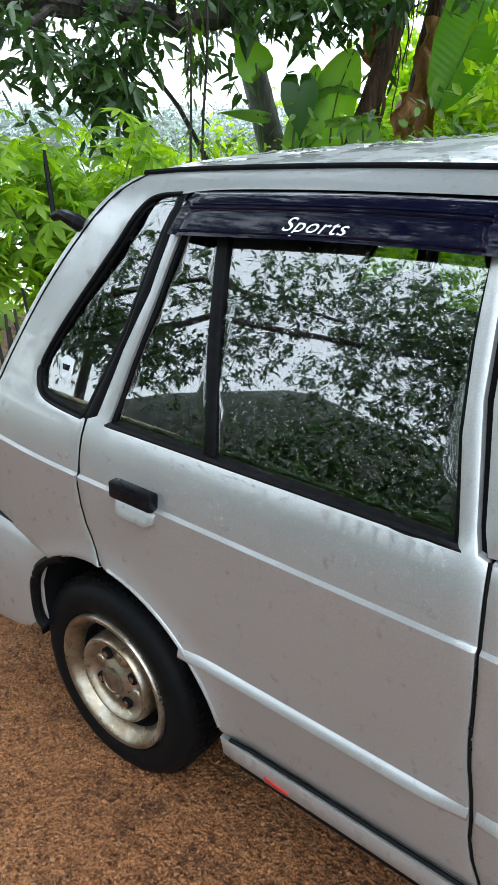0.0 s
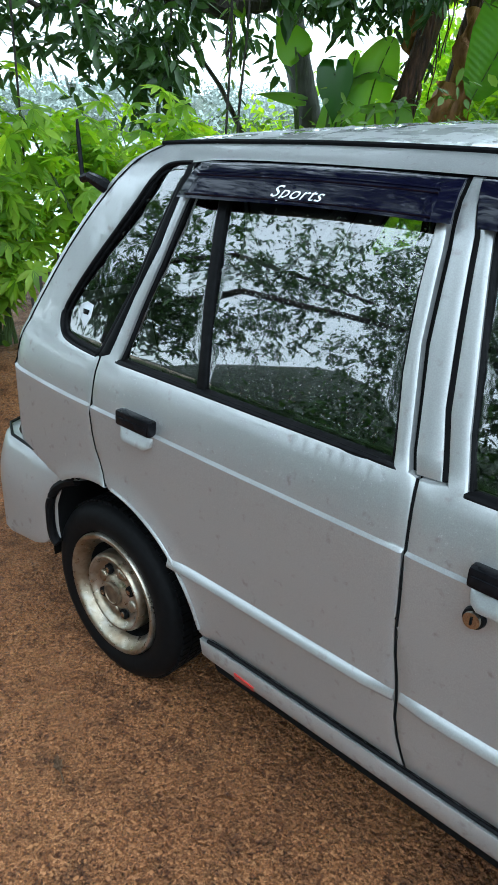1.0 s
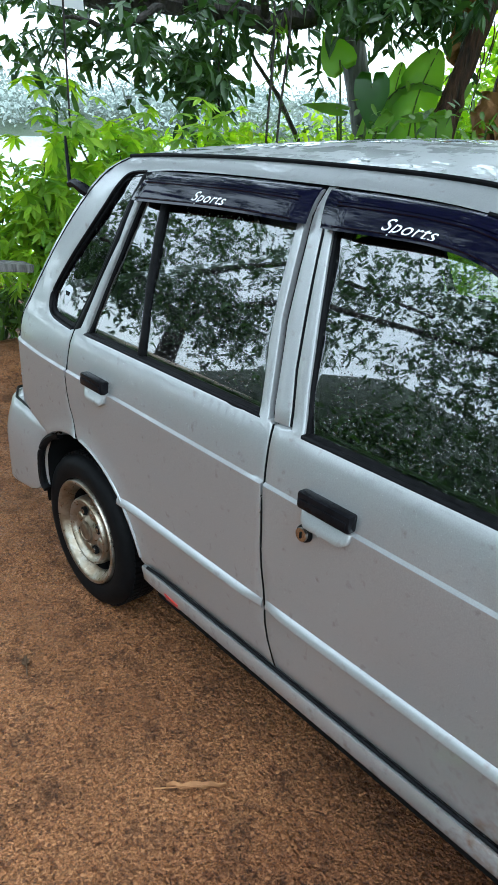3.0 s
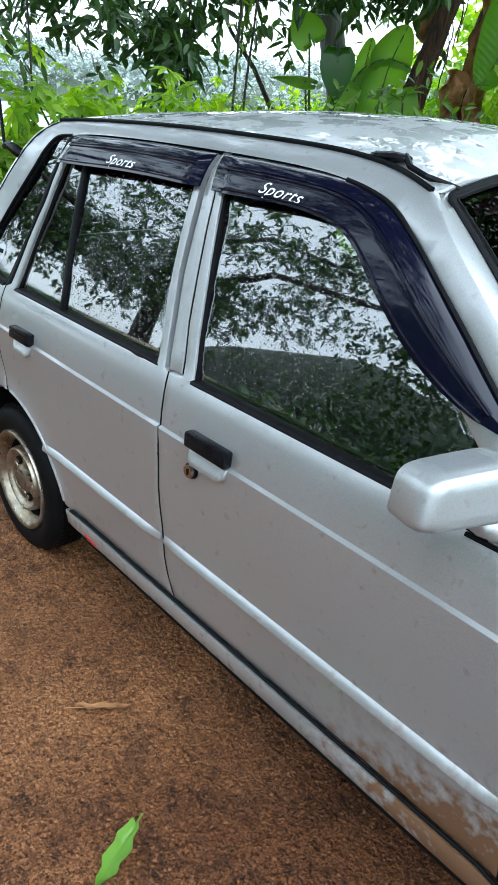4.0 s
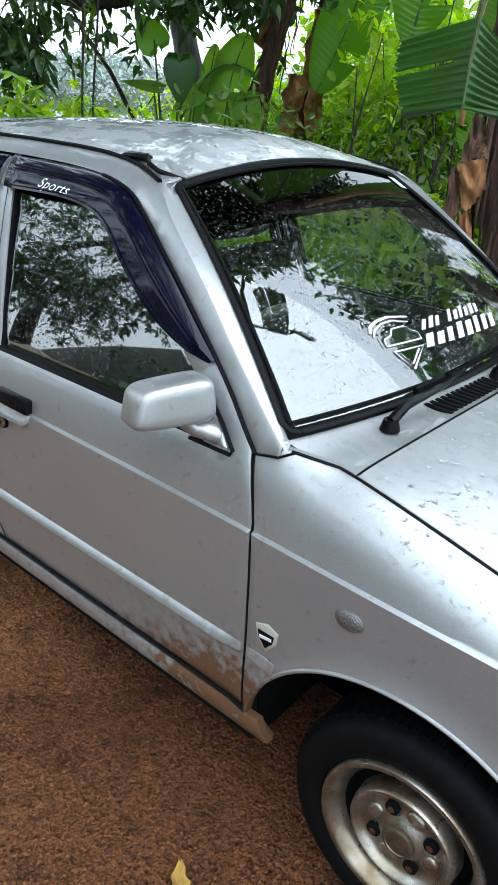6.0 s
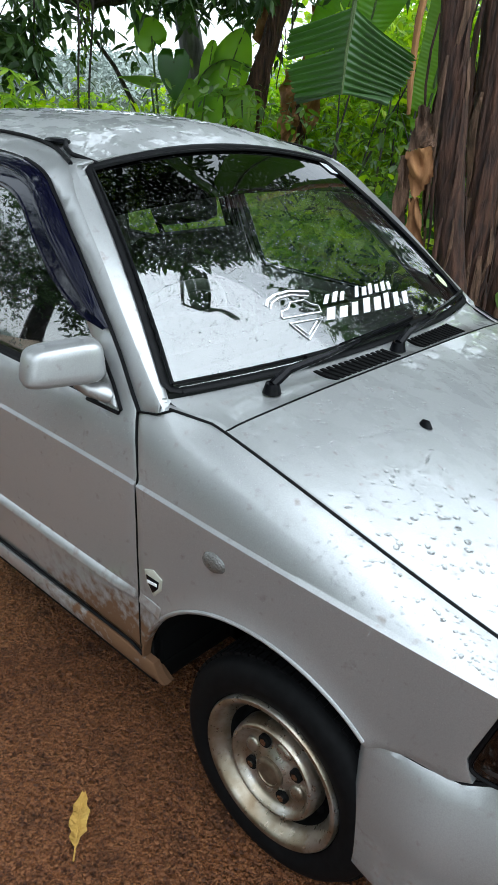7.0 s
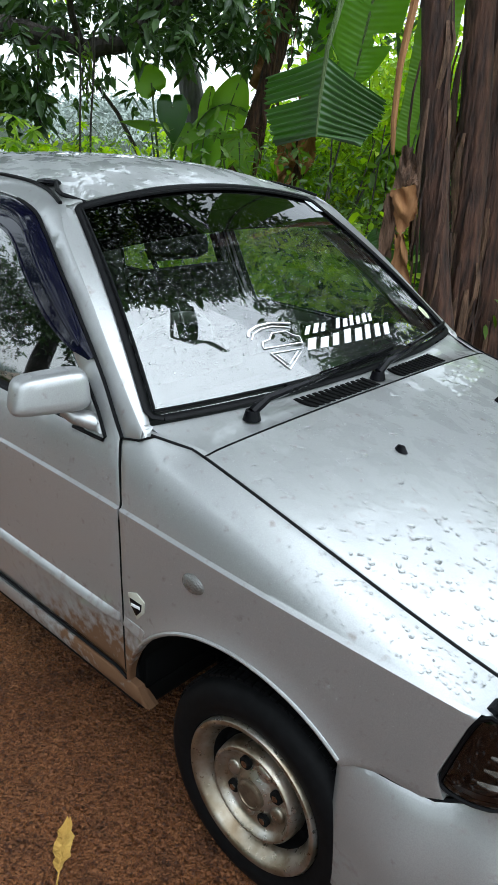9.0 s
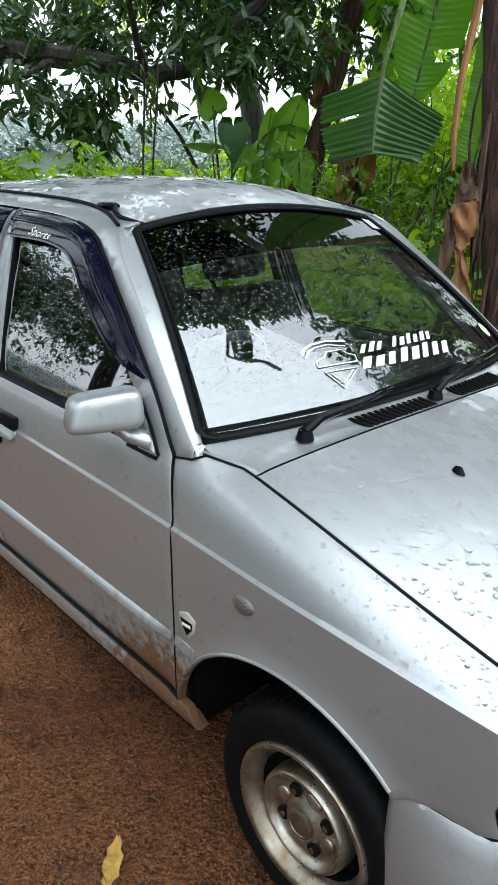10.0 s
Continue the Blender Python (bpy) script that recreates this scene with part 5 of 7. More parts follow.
wiper(.160, .49, .030, .03)
wiper(.520, .83, .030, .03)
for v in (.300, .700):
    p = bonnet_point(.275, v)
    bm = bmesh.new()
    d = bmesh.ops.create_cone(bm, cap_ends=True, segments=12, radius1=.012, radius2=.006, depth=.014)["verts"]
    bmesh.ops.transform(bm, matrix=Matrix.Translation(p + Vector((0, 0, .006))) @ Matrix.Diagonal((1.5, .8, 1, 1)), verts=d)
    part("washer_jet", bm, PLASTIC, car)
bm = bmesh.new()
d = bmesh.ops.create_uvsphere(bm, u_segments=16, v_segments=8, radius=1)["verts"]
base_p = side(1.155, 1.358) + Vector((0, .012, .004))
bmesh.ops.transform(bm, matrix=Matrix.Translation(base_p) @ Matrix.Rotation(radians(4), 4, "Z") @ Matrix.Diagonal((.046, .020, .009, 1)), verts=d)
aer = part("aerial_base", bm, PLASTIC, car, "black rubber aerial base on the roof edge")
part("aerial_lead", tube([base_p + Vector((.03, .004, .004)), side(1.215, 1.345) + Vector((0, .016, .006)), side(1.26, 1.335) + Vector((0, .02, .006)), screen_point(.03, 1.0, .010)], .0058, 6), RUBBER, aer)
bm = bmesh.new()
bp = side(-.135, 1.25)
sweep(bm, [bp + Vector((.0, .02, -.015)), bp + Vector((-.012, -.004, .004)), bp + Vector((-.05, -.012, .018)), bp + Vector((-.075, -.012, .012))], [.016, .017, .012, .010], 8)
mast = part("rear_aerial", bm, PLASTIC, car, "stubby black aerial on the rear pillar")
mb = bp + Vector((-.075, -.012, .010))
part("mast", tube([mb, mb + Vector((-.004, 0, .05)), mb + Vector((-.008, 0, .10)), mb + Vector((-.009, 0, .13))], [.0055, .005, .0048, .003], 6), PLASTIC, mast)

# lettering and emblem on the screen: plain shapes in white
def decal(u0, v0, u1, v1, lift=.0035):
    bm = bmesh.new()
    q = [screen_point(a, b, lift) for a, b in ((u0, v0), (u1, v0), (u1, v1), (u0, v1))]
    bm.faces.new([bm.verts.new(p) for p in q])
    return bm


letters = thing("screen_lettering", (1.78, .9, 1.0), "white vinyl shop lettering across the windscreen foot", "sticker")
rng = random.Random(4)


def slanted(row, a, b, c, d):
    """A bar in a row of lettering: a, b along it, c, d up it."""
    (u0, v0), (u1, v1), (w0, x0), (w1, x1) = row
    q = []
    for f, g in ((a, c), (b, c), (b, d), (a, d)):
        q.append(screen_point((u0 + (u1 - u0) * f) * (1 - g) + (w0 + (w1 - w0) * f) * g, (v0 + (v1 - v0) * f) * (1 - g) + (x0 + (x1 - x0) * f) * g, .0014))
    bm = bmesh.new()
    bm.faces.new([bm.verts.new(p) for p in q])
    return bm


for row, n in ((((.418, .201), (.691, .190), (.449, .246), (.713, .236)), 10), (((.398, .138), (.723, .110), (.426, .190), (.763, .180)), 8)):
    for k in range(n):
        if n == 10 and k == 3:
            continue
        a, w = k / n, .82 / n
        part("bar", slanted(row, a, a + w * rng.uniform(.6, .8), 0, rng.choice((.75, .85, .95))), WHITE_VINYL, letters, smooth=False)
emblem = thing("screen_emblem", (1.8, .65, 1.0), "white vinyl car-and-shield emblem on the windscreen", "sticker")


def outline(points, width=.0045):
    return tube([screen_point(u, v, .0022) for u, v in points], width * .75, 4, .08)


part("arch_band", outline([(.268, .240), (.278, .262), (.305, .277), (.345, .280), (.40, .262)], .005), WHITE_VINYL, emblem)
part("arch_line", outline([(.272, .225), (.285, .248), (.31, .262), (.345, .264), (.392, .244)], .003), WHITE_VINYL, emblem)
part("car_outline", outline([(.290, .190), (.296, .208), (.317, .214), (.332, .236), (.372, .234), (.385, .212), (.402, .200), (.398, .174), (.290, .182), (.290, .190)], .003), WHITE_VINYL, emblem)
part("shield_outline", outline([(.300, .158), (.325, .084), (.392, .150), (.300, .158)], .0035), WHITE_VINYL, emblem)
part("shield_line", outline([(.313, .148), (.330, .102), (.372, .144)], .0025), WHITE_VINYL, emblem)
part("permit_sticker", decal(.945, .885, .985, .965), PALE_PRINT, car, "small grey paper sticker")
rd = bmesh.new()
rd.faces.new([rd.verts.new(screen_point(.955 + .014 * math.cos(t), .145 + .042 * math.sin(t), .003)) for t in np.linspace(0, 2 * math.pi, 20, endpoint=False)])
part("round_sticker", rd, material("pale_green_paper", (0.5, 0.55, 0.35), 0.6), car, "pale round paper sticker", smooth=False)


# ---- plants ----
def leaf_mesh(name, pos, axis, up, length, width, mat, fold=.18, droop=.25, belly=.42, oval=True):
    """Many single leaves in one mesh: each has a base, rounded sides, a folded middle and a hanging tip."""
    pos, axis, up = (np.asarray(v, float) for v in (pos, axis, up))
    n = len(pos)
    length, width = np.broadcast_to(length, n)[:, None], np.broadcast_to(width, n)[:, None]
    axis = axis / np.linalg.norm(axis, axis=1)[:, None]
    across = np.cross(axis, up)
    across /= np.maximum(np.linalg.norm(across, axis=1), 1e-6)[:, None]
    top = np.cross(across, axis)
    down = np.array([0, 0, -1.0]) * droop
    tip = pos + axis * length + down * length

    def cut(t, w):
        mid = pos + axis * length * t + down * length * t * t
        return mid + across * width * w - top * 0, mid - top * width * fold * w * 2, mid - across * width * w

    if oval:
        l1, m1, r1 = cut(.22, .40)
        l2, m2, r2 = cut(.60, .44)
        verts = np.stack([pos, l1, m1, r1, l2, m2, r2, tip], 1).reshape(-1, 3)
        k = np.arange(n)[:, None] * 8
        tris = ([0, 2, 1], [0, 3, 2], [1, 2, 5], [1, 5, 4], [2, 3, 6], [2, 6, 5], [4, 5, 7], [5, 6, 7])
    else:
        l1, m1, r1 = cut(belly, .5)
        verts = np.stack([pos, l1, m1, r1, tip], 1).reshape(-1, 3)
        k = np.arange(n)[:, None] * 5
        tris = ([0, 2, 1], [0, 3, 2], [1, 2, 4], [2, 3, 4])
    faces = np.concatenate([k + t for t in tris], 1).reshape(-1, 3)
    me = bpy.data.meshes.new(name)
    me.vertices.add(len(verts))
    me.vertices.foreach_set("co", verts.ravel())
    me.loops.add(faces.size)
    me.loops.foreach_set("vertex_index", faces.ravel())
    me.polygons.add(len(faces))
    me.polygons.foreach_set("loop_start", np.arange(0, faces.size, 3))
    me.polygons.foreach_set("loop_total", np.full(len(faces), 3))
    me.update()
    me.validate()
    me.materials.append(mat)
    return me


def unit(v):
    return v / np.maximum(np.linalg.norm(v, axis=-1, keepdims=True), 1e-9)


def whorls(seed, centres, each, length, width, sag=.45, flat=.55, jitter=.05):
    """Leaves in sprays round each centre, hanging out and down, as on a mango's twig ends."""
    r = np.random.default_rng(seed)
    c = np.repeat(np.asarray(centres, float), each, 0)
    n = len(c)
    ax = r.normal(size=(n, 3))
    ax[:, 2] = ax[:, 2] * flat - sag
    ax = unit(ax)
    return c + r.normal(size=(n, 3)) * jitter, ax, unit(r.normal(size=(n, 3)) * .5 + [0, 0, 1.0]), length * r.uniform(.6, 1.2, n), width * r.uniform(.7, 1.2, n)


def palmate(seed, centres, length, width, leaflets=7, tilt=.5):
    """Hand-shaped leaves: leaflets spread in a fan."""
    r = np.random.default_rng(seed)
    c = np.asarray(centres, float)
    n = len(c)
    nrm = unit(r.normal(size=(n, 3)) * tilt + [0, 0, 1.0])
    a = unit(np.cross(nrm, r.normal(size=(n, 3))))
    b = np.cross(nrm, a)
    P, A, U, L = [], [], [], []
    size = r.uniform(.6, 1.15, n)
    for k in range(leaflets):
        t = (k - (leaflets - 1) / 2) * (2 * math.pi * .84 / leaflets)
        d = a * math.cos(t) + b * math.sin(t)
        P.append(c)
        A.append(d - nrm * .15)
        U.append(nrm)
        L.append(length * size * (1 - .28 * abs(k - (leaflets - 1) / 2) / (leaflets / 2)))
    L = np.concatenate(L)
    return np.concatenate(P), np.concatenate(A), np.concatenate(U), L, L * width / length


def cloud(seed, n, centre, radius, hollow=.35):
    """Points through an ellipsoid, denser towards its skin, in uneven clumps."""
    r = np.random.default_rng(seed)
    d = unit(r.normal(size=(n, 3)))
    rad = (hollow + (1 - hollow) * r.uniform(0, 1, n) ** .45)
    wob = 1 + .28 * np.sin(d[:, 0] * 5 + seed) * np.cos(d[:, 1] * 4 - seed) + .2 * np.sin(d[:, 2] * 7 + seed * 2)
    return np.asarray(centre) + d * (rad * wob)[:, None] * np.asarray(radius)


def limb(points, r0, r1, sides=8, wave=.0, seed=0):
    rr = random.Random(seed)
    pts = [Vector(p) for p in points]
    out, sizes = [], []
    steps = 6
    for i in range(len(pts) - 1):
        for k in range(steps):
            t = k / steps
            out.append(pts[i].lerp(pts[i + 1], t) + Vector((rr.uniform(-1, 1), rr.uniform(-1, 1), rr.uniform(-1, 1))) * wave)
    out.append(pts[-1])
    for k in range(len(out)):
        sizes.append(r0 + (r1 - r0) * k / (len(out) - 1))
    return out, sizes


# the mango tree whose boughs reach over the yard
def mango_tree(base, label, boughs, whorl_centres, seed, leaf=.145):
    t = thing("mango_tree", base, label, "tree")
    p, s = limb([base, (base[0] + .15, base[1] + .1, 1.2), (base[0] + .05, base[1] + .2, 2.6)], .26, .17, 12, .015, seed)
    trunk = part("trunk", tube(p, s, 12), BARK, t)
    for k, (pts, r0, r1) in enumerate(boughs):
        q, z = limb(pts, r0, r1, 8, .018, seed + k)
        part("bough", tube(q, z, 9), BARK, t)
    part("crown", leaf_mesh("crown", *whorls(seed, whorl_centres, 11, leaf, leaf * .38), MANGO), None, t, smooth=False)
    # twigs that carry the sprays
    rr = np.random.default_rng(seed)
    bm = bmesh.new()
    for c in whorl_centres[:: max(1, len(whorl_centres) // 160)]:
        e = c + np.array([rr.normal() * .2, rr.normal() * .2, .28 + rr.random() * .2])
        sweep(bm, [c, (c + e) / 2 + rr.normal(size=3) * .03, e], [.004, .006, .009], 4, caps=False)
    part("twigs", bm, BARK, t, kind="stuff")
    return t


def along(path, n, spread_, seed, low=0.0):
    r = np.random.default_rng(seed)
    path = np.asarray(path, float)
    seg = r.integers(0, len(path) - 1, n)
    f = r.random((n, 1))
    p = path[seg] * (1 - f) + path[seg + 1] * f
    return p + r.normal(size=(n, 3)) * np.asarray(spread_) + [0, 0, low]


lake_boughs = [
    ([(-5.6, -.6, 2.5), (-4.6, .9, 2.55), (-3.8, 2.2, 2.28), (-3.45, 2.75, 2.27), (-3.2, 3.08, 2.22), (-3.0, 3.34, 2.14), (-2.78, 3.58, 2.20), (-2.45, 3.8, 2.48), (-2.1, 4.2, 2.9)], .115, .06),
    ([(-5.6, -.6, 2.6), (-4.6, -.1, 3.3), (-3.2, .6, 3.9), (-1.6, 1.4, 4.4), (.2, 2.4, 4.5), (1.5, 2.5, 4.4)], .10, .02),
    ([(-5.6, -.6, 2.6), (-5.6, 1.4, 3.2), (-5.2, 3.4, 3.6), (-4.6, 5.2, 3.7)], .09, .03),
    ([(-5.6, -.6, 2.6), (-4.6, -1.4, 3.9), (-2.6, -2.2, 4.7), (.6, -2.1, 5.0)], .10, .03),
    ([(-3.45, 2.75, 2.27), (-3.3, 2.2, 2.0), (-3.35, 1.8, 2.05)], .035, .012),
    ([(-3.0, 3.34, 2.14), (-2.6, 2.9, 2.6), (-1.9, 2.6, 3.1)], .035, .012),
    ([(-4.5, .75, 2.6), (-4.0, .55, 2.25), (-3.7, .72, 2.20)], .04, .02),
    ([(.2, 2.4, 4.5), (1.2, 3.0, 3.7), (2.0, 3.3, 3.0), (2.5, 4.0, 2.7)], .03, .01),
]
wc = np.concatenate([
    along([(-3.85, 1.75, 1.98), (-3.5, 2.3, 1.92), (-3.15, 2.75, 1.90), (-2.9, 3.05, 1.98)], 62, (.19, .19, .15), 3),
    along([(-3.3, 2.55, 1.70), (-3.0, 2.85, 1.78)], 24, (.12, .12, .16), 4),
    along([(-4.5, 1.9, 2.40), (-3.9, 3.0, 2.5), (-3.1, 3.95, 2.42)], 100, (.25, .25, .16), 5),
    along([(-2.75, 3.4, 2.25), (-2.3, 3.9, 2.3), (-1.9, 4.3, 2.35)], 60, (.2, .2, .12), 6),
    # the sprays below hang mostly out of view, added to shade roof and reflections
    along([(-5.4, -.2, 2.9), (-4.6, 1.2, 3.1), (-4.4, 3.8, 3.2), (-3.0, 4.6, 3.1), (-1.6, 5.4, 3.4)], 620, (.8, .7, .5), 7),
    along([(-4.4, .2, 3.6), (-2.6, .9, 4.1), (-1.2, 1.8, 4.3), (-.2, 2.8, 4.2)], 620, (.8, .7, .45), 8),
    along([(-.6, 1.6, 4.1), (1.4, 1.4, 4.1), (1.5, 2.4, 4.1), (1.1, 3.6, 4.1), (.9, 5.2, 4.2), (.9, 6.4, 4.2)], 1500, (.34, .5, .28), 9),
    along([(1.3, 3.2, 4.6), (1.1, 5.0, 4.5), (1.0, 7.0, 4.6), (.8, 9.0, 4.6)], 820, (.4, .7, .4), 18),
    along([(-3.4, -.4, 4.3), (-2.2, .6, 4.4), (-1.2, 1.2, 4.5), (.2, 1.0, 4.6)], 760, (.6, .6, .3), 19),
    along([(-1.6, -.6, 4.8), (.2, -.4, 4.9), (1.2, .2, 4.9)], 700, (.6, .7, .3), 20),
    along([(-3.0, -2.4, 4.6), (-.6, -2.2, 4.9), (1.0, -2.0, 4.9)], 620, (.7, .9, .35), 16),
    along([(-3.4, 3.9, 3.0), (-2.2, 4.7, 3.1)], 200, (.5, .5, .35), 17),
    along([(-5.0, 3.0, 3.4), (-3.4, 5.0, 3.5), (-2.4, 5.8, 3.6)], 420, (.7, .7, .55), 10),
])
# cleared ahead of the screen so that the bonnet mirrors open sky
wc = wc[~((wc[:, 0] > 1.72) & (wc[:, 2] > 3.4))]
# unseen low sprays, added to darken the windscreen's reflection
wc = np.concatenate([wc, along([(1.7, 3.1, 2.7), (2.0, 3.2, 2.75), (2.3, 3.5, 2.6), (2.5, 4.2, 2.7)], 300, (.25, .35, .4), 23)])
mango_tree((-5.6, -.9, 0.0), "large mango tree, dark hanging leaves over the lakeside yard", lake_boughs, wc, 11)

# this tree is out of view, added for the leaves mirrored in the side windows
yard_boughs = [
    ([(-8.6, -6.6, 2.6), (-8.0, -6.0, 3.6), (-6.4, -6.2, 4.5), (-4.4, -7.4, 4.6)], .09, .03),
    ([(-8.6, -6.6, 2.6), (-6.0, -6.4, 3.8), (-3.0, -7.6, 4.3), (.6, -8.0, 4.6)], .08, .03),
    ([(-8.6, -6.6, 2.6), (-8.8, -4.6, 3.2), (-8.4, -2.4, 3.3)], .10, .03),
]
wc = np.concatenate([
    along([(-9.6, -4.4, 3.3), (-8.6, -5.2, 2.9), (-7.6, -6.0, 3.5), (-6.8, -6.8, 3.0), (-6.0, -7.4, 3.7)], 300, (.5, .5, .30), 13),
    along([(-9.8, -3.4, 2.5), (-8.4, -5.2, 2.5), (-6.8, -6.8, 2.7)], 620, (.5, .5, .42), 25),
    along([(-8.6, -4.6, 4.3), (-6.4, -6.2, 4.5), (-4.6, -7.4, 4.7)], 400, (.8, .7, .45), 14),
    along([(-9.6, -1.2, 2.6), (-9.2, -3.0, 2.8), (-8.8, -4.6, 2.7)], 520, (.4, .5, .6), 21),
    along([(-4.6, -7.6, 5.4), (-1.8, -8.2, 5.6), (.4, -8.2, 5.6)], 520, (.7, .6, .5), 22),
    along([(-4.0, -7.6, 3.9), (-2.2, -8.2, 4.3), (.6, -8.0, 4.6)], 1100, (.7, .6, .8), 15),
])
mango_tree((-8.6, -6.9, 0.0), "unseen mango tree added behind the path for the window reflections", yard_boughs, wc, 12)


# shrubs
def shrub(name, at, label, stems, seed, leaf, count, radius, height, material_, style, size, category="shrub", group=""):
    t = thing(name, (at[0], at[1], ground_z(at[0], at[1])), label, category, group)
    z0 = ground_z(at[0], at[1])
    r = random.Random(seed)
    bm = bmesh.new()
    tops = []
    for k in range(stems):
        a = r.uniform(0, 2 * math.pi)
        tip = Vector((at[0] + math.cos(a) * radius[0] * r.uniform(.2, .9), at[1] + math.sin(a) * radius[1] * r.uniform(.2, .9), z0 + height * r.uniform(.65, 1.0)))
        root = Vector((at[0] + r.uniform(-.1, .1), at[1] + r.uniform(-.1, .1), z0 - .03))
        mid = root.lerp(tip, .5) + Vector((r.uniform(-.08, .08), r.uniform(-.08, .08), .06))
        sweep(bm, [root, mid, tip], [.016, .011, .004], 5, caps=False)
        tops.append(tip)
    part("stem", bm, STEM, t, kind="stuff")
    rr = np.random.default_rng(seed)
    anchor = np.array([tops[i] for i in rr.integers(0, len(tops), count)])
    f = rr.uniform(.30, 1.08, (count, 1)) ** .7
    root = np.array([at[0], at[1], z0])
    c = root + (anchor - root) * f + rr.normal(size=(count, 3)) * np.array([radius[0], radius[1], height * .35]) * .22
    if style == "palmate":
        data = palmate(seed, c, size, size * .36)
    else:
        data = whorls(seed, c, 5, size, size * .5, .15, .7, .06)
    part("leaves", leaf_mesh("leaves", *data, material_), None, t, smooth=False)
    return t


shrub("cassava_shrub", (-2.35, 1.75), "bright green cassava shrub with hand-shaped leaves by the lake", 9, 21, 0, 380, (.62, .62), 1.42, SHRUB, "palmate", .15)
shrub("cassava_shrub", (-2.75, 1.25), "bright green cassava shrub with hand-shaped leaves by the lake", 8, 22, 0, 260, (.55, .5), 1.12, SHRUB, "palmate", .14)
shrub("cassava_shrub", (-3.1, 2.7), "bright green cassava shrub with hand-shaped leaves by the lake", 8, 23, 0, 260, (.7, .6), 1.25, SHRUB, "palmate", .15)
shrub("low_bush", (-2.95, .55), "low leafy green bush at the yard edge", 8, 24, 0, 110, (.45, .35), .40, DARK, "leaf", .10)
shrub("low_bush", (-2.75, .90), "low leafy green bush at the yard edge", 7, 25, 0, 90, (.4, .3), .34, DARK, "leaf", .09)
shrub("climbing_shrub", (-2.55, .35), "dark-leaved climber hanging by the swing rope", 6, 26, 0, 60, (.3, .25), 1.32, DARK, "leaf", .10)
k = 30
for at, h, mat, style, size, n in (
    ((-4.0, 3.6), 1.2, YOUNG, "leaf", .13, 260), ((-4.9, 4.6), 1.75, YOUNG, "palmate", .14, 220), ((-3.6, 4.9), 1.25, YOUNG, "leaf", .13, 240),
    ((-4.4, 6.2), 1.75, YOUNG, "leaf", .14, 300), ((-3.2, 6.2), 1.65, SHRUB, "leaf", .14, 260), ((-2.4, 6.8), 1.75, YOUNG, "leaf", .14, 280),
    ((-1.4, 6.0), 1.75, YOUNG, "leaf", .14, 300), ((-.5, 6.8), 1.80, SHRUB, "leaf", .14, 300), ((.4, 6.2), 1.75, YOUNG, "leaf", .14, 280),
    ((-5.8, 7.4), 2.0, YOUNG, "leaf", .16, 300), ((-3.8, 8.2), 2.2, YOUNG, "leaf", .16, 320), ((-1.6, 8.4), 2.3, SHRUB, "leaf", .16, 320),
    ((.6, 8.4), 2.4, YOUNG, "leaf", .16, 320), ((1.8, 7.2), 2.2, SHRUB, "leaf", .15, 300), ((-5.9, 5.6), 1.45, YOUNG, "palmate", .15, 240),
    ((-1.2, 5.7), 2.3, YOUNG, "leaf", .13, 420), ((-.3, 5.9), 2.4, SHRUB, "leaf", .13, 420), ((-1.9, 6.5), 2.4, YOUNG, "leaf", .13, 420), ((.4, 7.2), 2.6, YOUNG, "leaf", .14, 420),
    ((-3.0, 7.4), 2.7, YOUNG, "leaf", .15, 460), ((-2.2, 7.7), 2.9, YOUNG, "leaf", .15, 460), ((-4.0, 7.0), 2.4, YOUNG, "palmate", .15, 300),
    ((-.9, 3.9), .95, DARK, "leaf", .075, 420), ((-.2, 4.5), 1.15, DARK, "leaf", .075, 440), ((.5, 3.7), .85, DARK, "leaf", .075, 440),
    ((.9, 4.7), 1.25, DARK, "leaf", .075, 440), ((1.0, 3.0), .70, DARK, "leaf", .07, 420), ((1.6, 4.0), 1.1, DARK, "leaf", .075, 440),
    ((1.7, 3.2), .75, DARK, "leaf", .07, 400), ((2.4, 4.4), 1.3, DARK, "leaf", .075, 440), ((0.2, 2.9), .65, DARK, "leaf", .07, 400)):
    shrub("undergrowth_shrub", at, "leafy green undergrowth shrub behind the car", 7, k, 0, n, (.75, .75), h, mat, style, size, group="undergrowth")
    k += 1


# taller small trees that close the view behind
def young_tree(at, h, seed, mat, label="slender young tree with light green leaves"):
    t = thing("young_tree", (at[0], at[1], ground_z(*at)), label, "tree", "young trees")
    z0 = ground_z(*at)
    r = random.Random(seed)
    lean = (r.uniform(-.3, .3), r.uniform(-.3, .3))
    p, s = limb([(at[0], at[1], z0 - .05), (at[0] + lean[0] * .5, at[1] + lean[1] * .5, z0 + h * .5), (at[0] + lean[0], at[1] + lean[1], z0 + h)], .05, .012, 7, .01, seed)
    part("trunk", tube(p, s, 7), BARK, t)
    cs = []
    for q in range(7):
        cz = z0 + h * r.uniform(.35, 1.0)
        cs.append(cloud(seed * 9 + q, 26, (at[0] + lean[0] * .8 + r.uniform(-.7, .7), at[1] + lean[1] * .8 + r.uniform(-.7, .7), cz), (.55, .55, .4)))
    part("crown", leaf_mesh("crown", *whorls(seed, np.concatenate(cs), 5, .16, .075, .3, .6, .08), mat), None, t, smooth=False)


